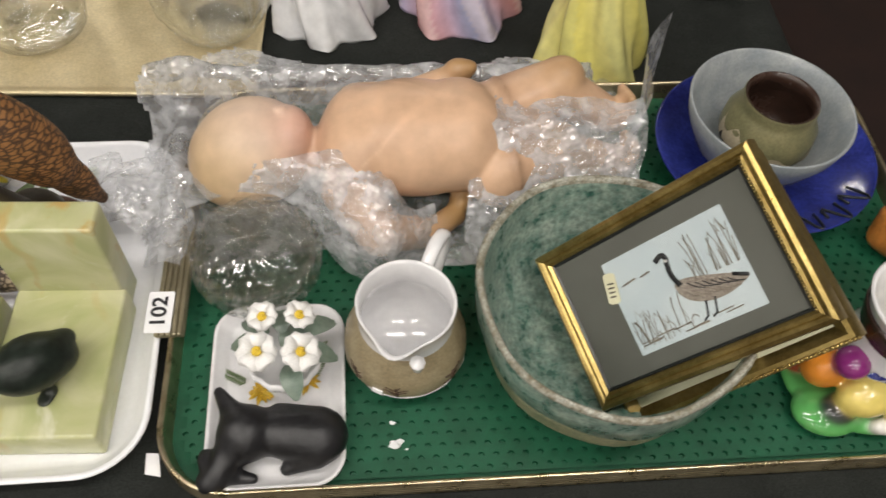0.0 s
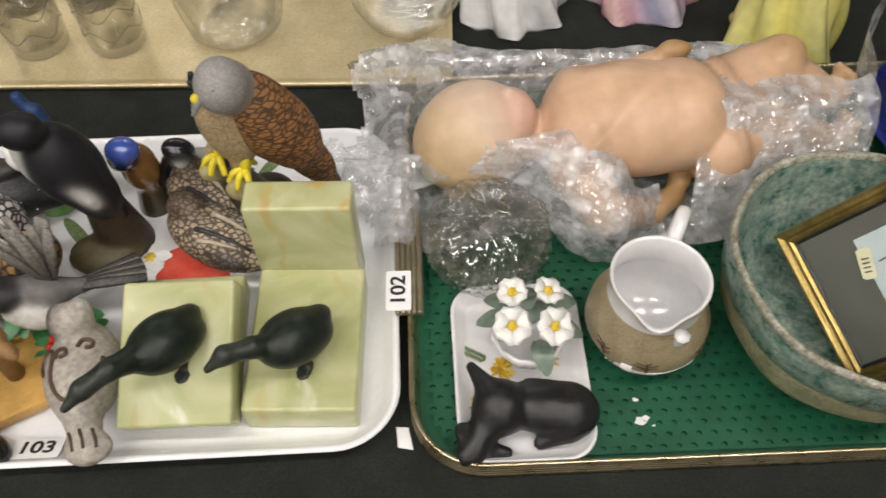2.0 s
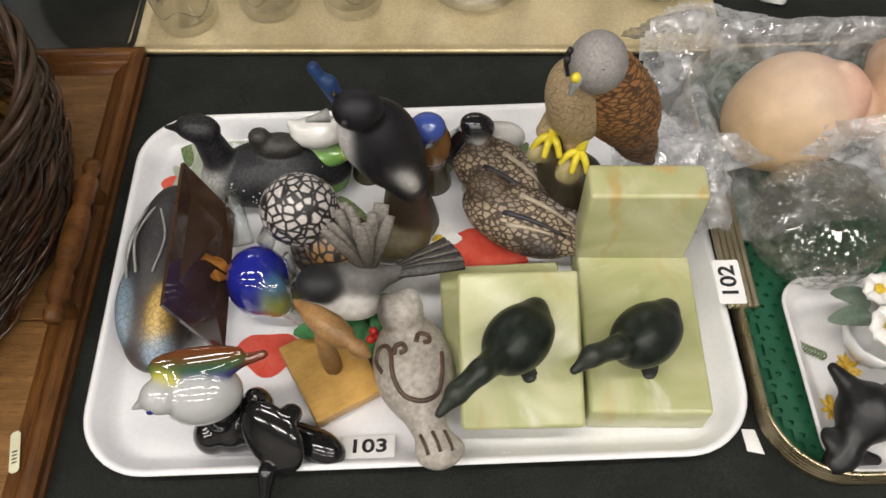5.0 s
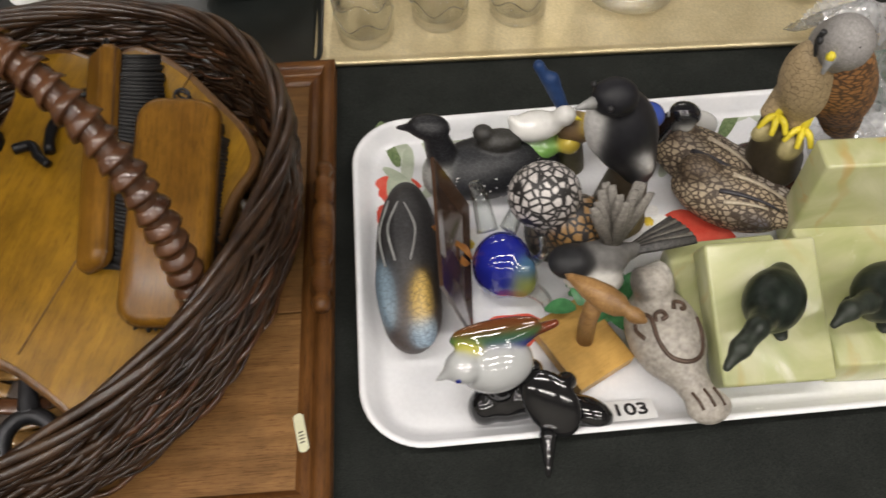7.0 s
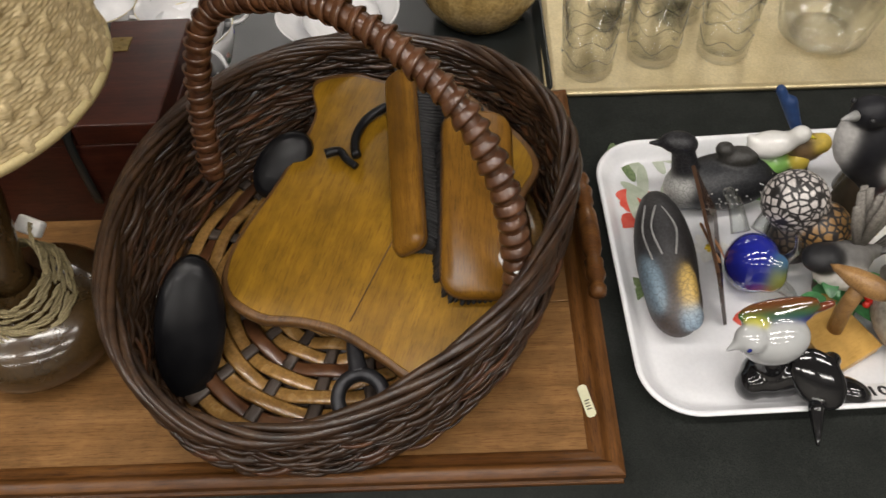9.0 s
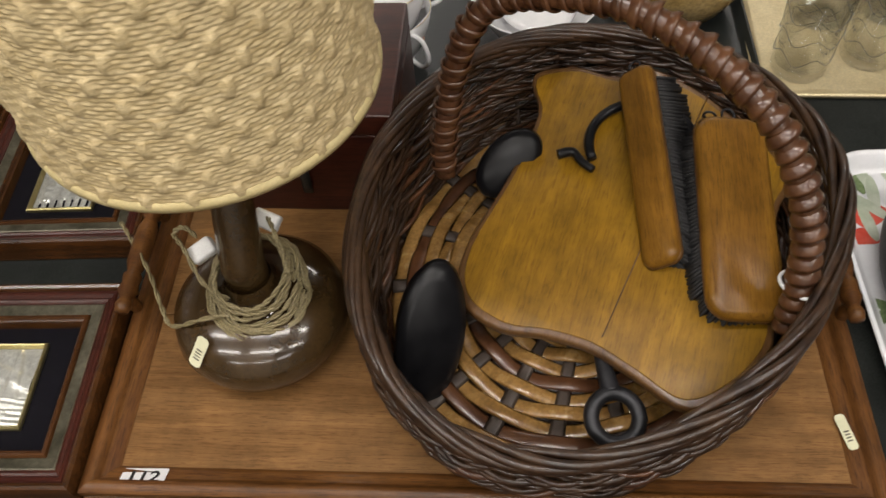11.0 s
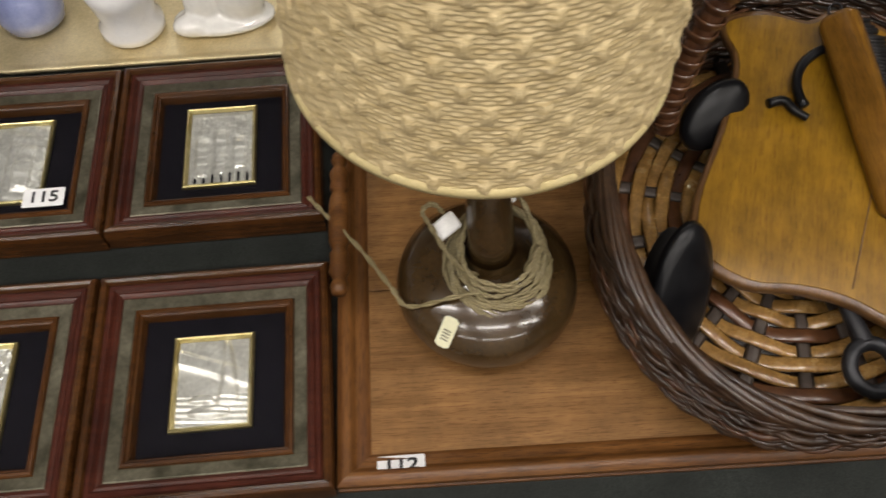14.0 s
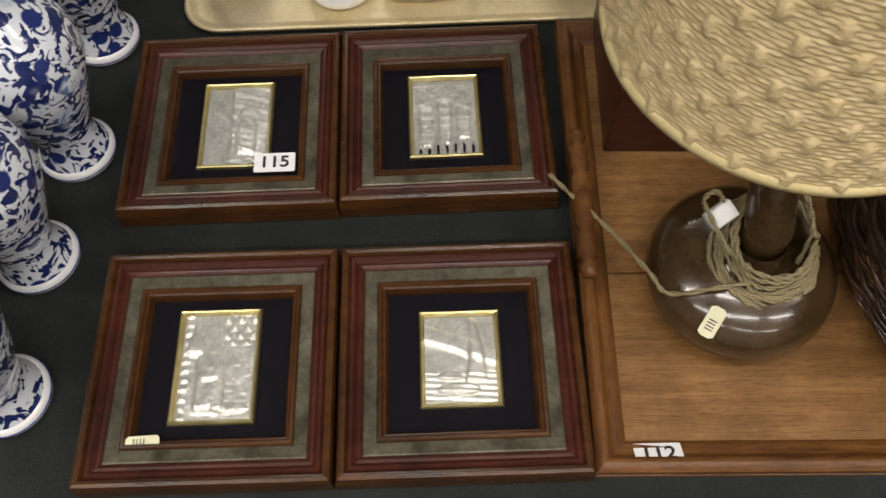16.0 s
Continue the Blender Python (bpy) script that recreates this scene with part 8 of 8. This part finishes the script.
for at, tilt in (((-0.034, 0.014, 0.098), (24, -20, 30)), ((0.014, 0.044, 0.100), (30, 10, -20))):
    part("plug", block(0.022, 0.015, 0.012, 0.002), WHITE_PLASTIC, cd, "white plastic plug piece").matrix_basis = pose(*at, *tilt)
st = price_sticker((-1.1902, 0.4726, 0.8135), -33.9, (42, 0), 0.0125, 0.026)

# ---------------- mahogany box ----------------
BRASS = surface("aged_brass", (0.20, 0.14, 0.05), (0.36, 0.26, 0.10), 120, 0.4, metal=0.85, relief=0.1)
bx = thing("mahogany_box", "dark mahogany box with two lids and brass hinges", "box", (-1.1420, 0.7420, TF), -1)
bx.scale = (1.0, 0.76, 1.0)
part("body", block(0.205, 0.205, 0.106, 0.002), MAHOGANY, bx, "", False)
for sx, ww in ((-1, 0.113), (1, 0.082)):
    cx = -0.1025 + ww / 2 if sx < 0 else 0.1025 - ww / 2
    part("lid", block(ww, 0.205, 0.024, 0.002, off=(cx, 0, 0.1065)), MAHOGANY, bx, "polished mahogany lid", False)
part("strap", tube(smooth_path([(0.012, -0.106, 0.03), (0.015, -0.106, 0.110), (0.018, -0.090, 0.131), (0.013, -0.02, 0.129), (0.020, 0.06, 0.131), (0.016, 0.10, 0.129)], 6), 0.0050, 6, flat=0.25, up=(0, -0.3, 1)), BLACK_LACQUER, bx, "black leather strap")
for sx in (-0.012, 0.040):
    part("hinge", block(0.020, 0.028, 0.0012, 0.0004, off=(sx, 0.05, 0.1305)), BRASS, bx, "aged brass hinge plate", False)
    for dy in (0.042, 0.058):
        part("screw", ball(bmesh.new(), (sx, dy, 0.1318), 0.0018, 8, (1, 1, 0.5)), BRASS, bx)
part("paper_tag", block(0.012, 0.026, 0.0006, 0.0002, off=(0, 0, 0)), PAPER, bx, "torn white paper tag", False).matrix_basis = pose(0.014, -0.060, 0.1345, 0, 20, 12)

# ================= back row =================
FLORAL = surface("floral_print", (0.30, 0.16, 0.36), (0.55, 0.35, 0.20), 120, 0.2, relief=0)
BLUE_PRINT = surface("violet_print", (0.12, 0.10, 0.45), (0.20, 0.18, 0.55), 120, 0.2, relief=0)


def china_cup(name, label, at, r, h, turn, group, parent_at=None):
    c = thing(name, label, "cup", at, turn, group)
    part("cup_body", lathe([(0.0, 0.003), (r * 0.52, 0.0), (r * 0.55, 0.004), (r * 0.45, 0.009), (r * 0.75, h * 0.32), (r * 0.93, h * 0.7), (r, h), (r * 0.975, h + 0.0006), (r * 0.90, h * 0.7), (r * 0.70, h * 0.32), (r * 0.35, 0.012), (0.0, 0.011)], 44, shape=lambda a, q, z: (q * (1 + 0.02 * math.cos(8 * a) * z / h) * math.cos(a), q * (1 + 0.02 * math.cos(8 * a) * z / h) * math.sin(a), z)), WHITE_GLAZE, c)
    part("handle", tube(smooth_path([(-r * 0.88, 0, h * 0.86), (-r * 1.35, 0, h * 0.92), (-r * 1.55, 0, h * 0.66), (-r * 1.25, 0, h * 0.38), (-r * 0.80, 0, h * 0.36)], 5), 0.0028, 8), WHITE_GLAZE, c, "looped china handle")
    part("gilt_line", tube([(r * 1.0 * math.cos(t), r * 1.0 * math.sin(t), h) for t in [2 * math.pi * k / 44 for k in range(44)]], 0.0006, 4, True), GILT, c)
    rnd = random.Random(int(abs(at[0]) * 1000))
    for k in range(7):
        a, z = -math.pi / 2 + rnd.uniform(-1.3, 1.3), h * rnd.uniform(0.35, 0.9)
        q = np.interp(z, [0.009, h * 0.32, h * 0.7, h], [r * 0.45, r * 0.75, r * 0.93, r]) + 0.0004
        bm = bmesh.new()
        for p in range(5):
            ball(bm, (q * math.cos(a) + 0.0020 * math.cos(1.26 * p) * math.sin(a), q * math.sin(a) - 0.0020 * math.cos(1.26 * p) * math.cos(a), z + 0.0020 * math.sin(1.26 * p)), 0.0014, 6)
        part("flower_print", bm, (FLORAL, BLUE_PRINT, YELLOW_PRINT, LEAF)[k % 4], c, "small printed flower")
    return c


china_cup("teacup", "white floral china teacup on a black tray", (-1.0726, 0.8937, TOP + 0.0045), 0.049, 0.070, 130, "china cups")
china_cup("teacup", "white floral china teacup stacked in another cup", (-1.0762, 0.8997, TOP + 0.0345), 0.050, 0.070, 200, "china cups")
china_cup("teacup", "white floral china teacup leaning beside stacked cups", (-1.1952, 0.9594, TOP + 0.0045), 0.046, 0.064, 150, "china cups")
sbw = thing("china_bowl", "white china bowl with small violet flowers", "bowl", (-0.9082, 0.9311, TOP + 0.0045), 0)
part("bowl_body", lathe([(0.0, 0.002), (0.032, 0.0), (0.034, 0.005), (0.056, 0.026), (0.073, 0.056), (0.0735, 0.0575), (0.071, 0.057), (0.054, 0.028), (0.030, 0.010), (0.0, 0.009)], 48), WHITE_GLAZE, sbw)
for a, z in ((-1.4, 0.043), (-2.0, 0.040), (-0.9, 0.042), (-1.7, 0.02)):
    r_ = np.interp(z, [0.009, 0.028, 0.053], [0.026, 0.046, 0.058]) - 0.0006
    bm = bmesh.new()
    for p in range(6):
        ball(bm, (-r_ * math.cos(a) * 0.8 + 0.003 * math.cos(p), -r_ * math.sin(a) * 0.8 + 0.003 * math.sin(p), z - 0.006), 0.0022, 6)
    part("violet_print", bm, BLUE_PRINT, sbw, "small violet flower")
scr = thing("saucer", "white china saucer inside a bowl", "saucer", (-0.9071, 0.9391, TOP + 0.040), 0, tilt=(14, 6))
part("saucer_body", lathe([(0.0, 0.0), (0.024, 0.0), (0.045, 0.006), (0.046, 0.0072), (0.030, 0.0045), (0.0, 0.002)], 40), WHITE_GLAZE, scr)
CRACKLE = surface("gold_crackle_glass", (0.22, 0.14, 0.045), (0.40, 0.28, 0.11), 40, 0.12, fine=260, relief=0.25, coat=0.6, vary=0.25)
solo("crackle_vase", lathe([(0.0, 0.0), (0.044, 0.0), (0.058, 0.008), (0.073, 0.035), (0.076, 0.062), (0.062, 0.092), (0.030, 0.110), (0.024, 0.130), (0.030, 0.150), (0.027, 0.150), (0.020, 0.130), (0.0, 0.110)], 48), CRACKLE, "round gold-brown crackle glass vase on a black tray", "vase", (-0.7394, 0.9904, TOP + 0.0045))
CREAM = surface("cream_glaze", (0.52, 0.45, 0.28), (0.62, 0.55, 0.36), 40, 0.25, relief=0.05, coat=0.3)
solo("cream_jar", lathe([(0.0, 0.0), (0.04, 0.0), (0.052, 0.02), (0.056, 0.06), (0.050, 0.10), (0.04, 0.12), (0.036, 0.12), (0.0, 0.10)], 40), CREAM, "cream glazed jar standing on a gold tray", "jar", (-1.2762, 1.0504, TOP + 0.0036))

# glass on the gold tray
GF = TOP + 0.0034


def tumbler(at, r, h, label):
    t = thing("tumbler", label, "glass", at, random.Random(int(at[0] * 999)).uniform(0, 90), "tumblers")
    part("glass_wall", lathe([(0.0, 0.001), (r * 0.80, 0.0), (r * 0.86, 0.003), (r, h), (r * 0.985, h + 0.0006), (r * 0.965, h), (r * 0.80, 0.012), (0.0, 0.010)], 40), CLEAR, t)
    for k in range(3):
        z = h * (0.25 + 0.22 * k)
        q = r * (0.86 + 0.14 * z / h) + 0.0003
        pts = [(q * math.cos(a), q * math.sin(a), z + 0.006 * math.sin(5 * a + k)) for a in [2 * math.pi * i / 50 for i in range(50)]]
        part("etched_line", tube(pts, 0.0005, 4, True), FROST, t, "fine etched line")
    return t


FROST = thin_glass("frosted_line", (0.75, 0.76, 0.74), 0.3, 2.0)
for x, y in ((-0.6196, 0.8722), (-0.5413, 0.8899), (-0.4599, 0.8906), (-0.5787, 0.9592), (-0.4993, 0.9660)):
    tumbler((x, y, GF), 0.034, 0.115, "clear etched glass tumbler on a gold tray")


def cut_vase(at, prof, n, amp, label, name="cut_glass_vase"):
    v = thing(name, label, "glass", at, 0, "cut glass")
    ob = part("glass_wall", lathe(prof, 80, shape=lambda a, r, z: (r * (1 + amp * (abs(math.sin(n * a / 2)) if z > 0.008 else 0)) * math.cos(a), r * (1 + amp * (abs(math.sin(n * a / 2)) if z > 0.008 else 0)) * math.sin(a), z)), CUT_GLASS, v)
    sharp(ob, 25)
    base = part("star_base", lathe([(0.0, 0.001), (prof[1][0] * 0.9, 0.001), (prof[1][0] * 0.85, 0.006), (0.0, 0.004)], 32, shape=lambda a, r, z: (r * (1 + 0.1 * math.sin(16 * a)) * math.cos(a), r * (1 + 0.1 * math.sin(16 * a)) * math.sin(a), z)), CUT_GLASS, v)
    return v


cut_vase((-0.3387, 0.9129, GF), [(0.0, 0.0), (0.040, 0.0), (0.050, 0.008), (0.056, 0.05), (0.060, 0.11), (0.064, 0.15), (0.061, 0.15), (0.056, 0.11), (0.051, 0.05), (0.042, 0.014), (0.0, 0.012)], 14, 0.05, "heavy cut glass vase with ribbed panels")
cut_vase((-0.1561, 0.9184, GF), [(0.0, 0.0), (0.034, 0.0), (0.046, 0.008), (0.057, 0.035), (0.060, 0.06), (0.054, 0.085), (0.051, 0.085), (0.056, 0.06), (0.052, 0.035), (0.040, 0.014), (0.0, 0.012)], 18, 0.06, "round cut glass bowl with facets", "cut_glass_bowl")
cut_vase((-0.2460, 1.0059, GF), [(0.0, 0.0), (0.034, 0.0), (0.044, 0.008), (0.050, 0.06), (0.050, 0.12), (0.047, 0.12), (0.046, 0.06), (0.036, 0.014), (0.0, 0.012)], 16, 0.05, "cut glass tumbler vase behind others")

# ================= left end: blue and white vases =================
def blue_white():
    m, nt, p, tc = base_material("blue_and_white_porcelain")
    n1 = nd(nt, "TexNoise", Scale=55.0, Detail=2.5, Roughness=0.55, Distortion=2.2)
    n2 = nd(nt, "TexNoise", Scale=17.0, Detail=2.0, Distortion=0.8)
    v = nd(nt, "TexVoronoi", Scale=42.0, Randomness=0.9)
    for t in (n1, n2, v):
        nt.links.new(tc.outputs["Object"], t.inputs["Vector"])
    leaf_ = ramp(nt, n1.outputs[0], [(0.505, (0, 0, 0)), (0.53, (1, 1, 1))])
    dots = ramp(nt, v.outputs["Distance"], [(0.30, (1, 1, 1)), (0.36, (0, 0, 0))])
    bloom = ramp(nt, n2.outputs[0], [(0.60, (0, 0, 0)), (0.66, (1, 1, 1))])
    a = blend(nt, leaf_.outputs[0], (0.72, 0.75, 0.81), (0.012, 0.022, 0.105))
    b = blend(nt, dots.outputs[0], a, (0.018, 0.032, 0.15))
    pale = blend(nt, leaf_.outputs[0], (0.55, 0.62, 0.75), (0.16, 0.24, 0.45))
    c = blend(nt, bloom.outputs[0], b, pale)
    nt.links.new(c, p.inputs["Base Color"])
    p.inputs["Roughness"].default_value = 0.14
    p.inputs["Coat Weight"].default_value = 0.6
    p.inputs["Coat Roughness"].default_value = 0.04
    return m


BLUE_WHITE = blue_white()
first = None
for k, (x, y, s) in enumerate(((-1.7472, 0.4370, 1.0), (-1.7506, 0.5627, 1.03), (-1.7392, 0.6761, 1.03), (-1.7397, 0.8131, 1.03), (-1.8356, 0.4969, 1.0))):
    vs_ = thing("porcelain_vase", "blue and white porcelain baluster vase with scrolling leaves", "vase", (x, y, TOP), 70 * k, "blue and white vases")
    part("body", lathe([(0.031 * s, 0.012), (0.0265, 0.028), (0.0255, 0.038), (0.031, 0.058), (0.043, 0.090), (0.0525 * s, 0.125), (0.054 * s, 0.145), (0.049 * s, 0.165), (0.036, 0.182), (0.024, 0.192), (0.0215, 0.200), (0.0225, 0.212), (0.028, 0.222), (0.026, 0.222), (0.020, 0.21), (0.019, 0.2), (0.0, 0.19)], 56), BLUE_WHITE, vs_)
    part("foot_ring", lathe([(0.0, 0.001), (0.031 * s, 0.0), (0.0345 * s, 0.003), (0.0345 * s, 0.009), (0.031 * s, 0.0122), (0.0, 0.0122)], 48), WHITE_GLAZE, vs_, "plain white foot ring")
    for z in (0.0065,):
        part("blue_line", tube([((0.0349 * s) * math.cos(t), (0.0349 * s) * math.sin(t), z) for t in [2 * math.pi * q / 48 for q in range(48)]], 0.0006, 4, True), BLUE_GLAZE, vs_)

# pieces on the second gold tray
LILAC = surface("lilac_glass", (0.20, 0.23, 0.42), (0.34, 0.38, 0.58), 30, 0.1, relief=0.02, coat=0.5)
solo("lilac_ornament", lathe([(0.0, 0.0), (0.026, 0.0), (0.034, 0.006), (0.036, 0.02), (0.028, 0.04), (0.014, 0.055), (0.0, 0.06)], 36), LILAC, "pale lilac glass ornament on a gold tray", "ornament", (-1.6099, 0.8992, TOP + 0.0036))
solo("white_pot", lathe([(0.0, 0.0), (0.030, 0.0), (0.034, 0.004), (0.034, 0.012), (0.028, 0.02), (0.034, 0.05), (0.04, 0.08), (0.037, 0.08), (0.0, 0.05)], 40), WHITE_GLAZE, "white footed china pot on a gold tray", "pot", (-1.5013, 0.8796, TOP + 0.0036))
clay_thing("white_figure_base", [E((0, 0, 0.006), (0.055, 0.028, 0.009)), E((-0.036, -0.012, 0.010), (0.018, 0.014, 0.010)), E((0.02, 0.0, 0.03), (0.026, 0.018, 0.034)), E((-0.02, 0.006, 0.024), (0.02, 0.016, 0.026))], [(0.72, 0.71, 0.68)], GLOSS, "white moulded china ornament on a gold tray", "ornament", (-1.4036, 0.8850, TOP + 0.0036), 6, k=0.006, cell=0.0025)
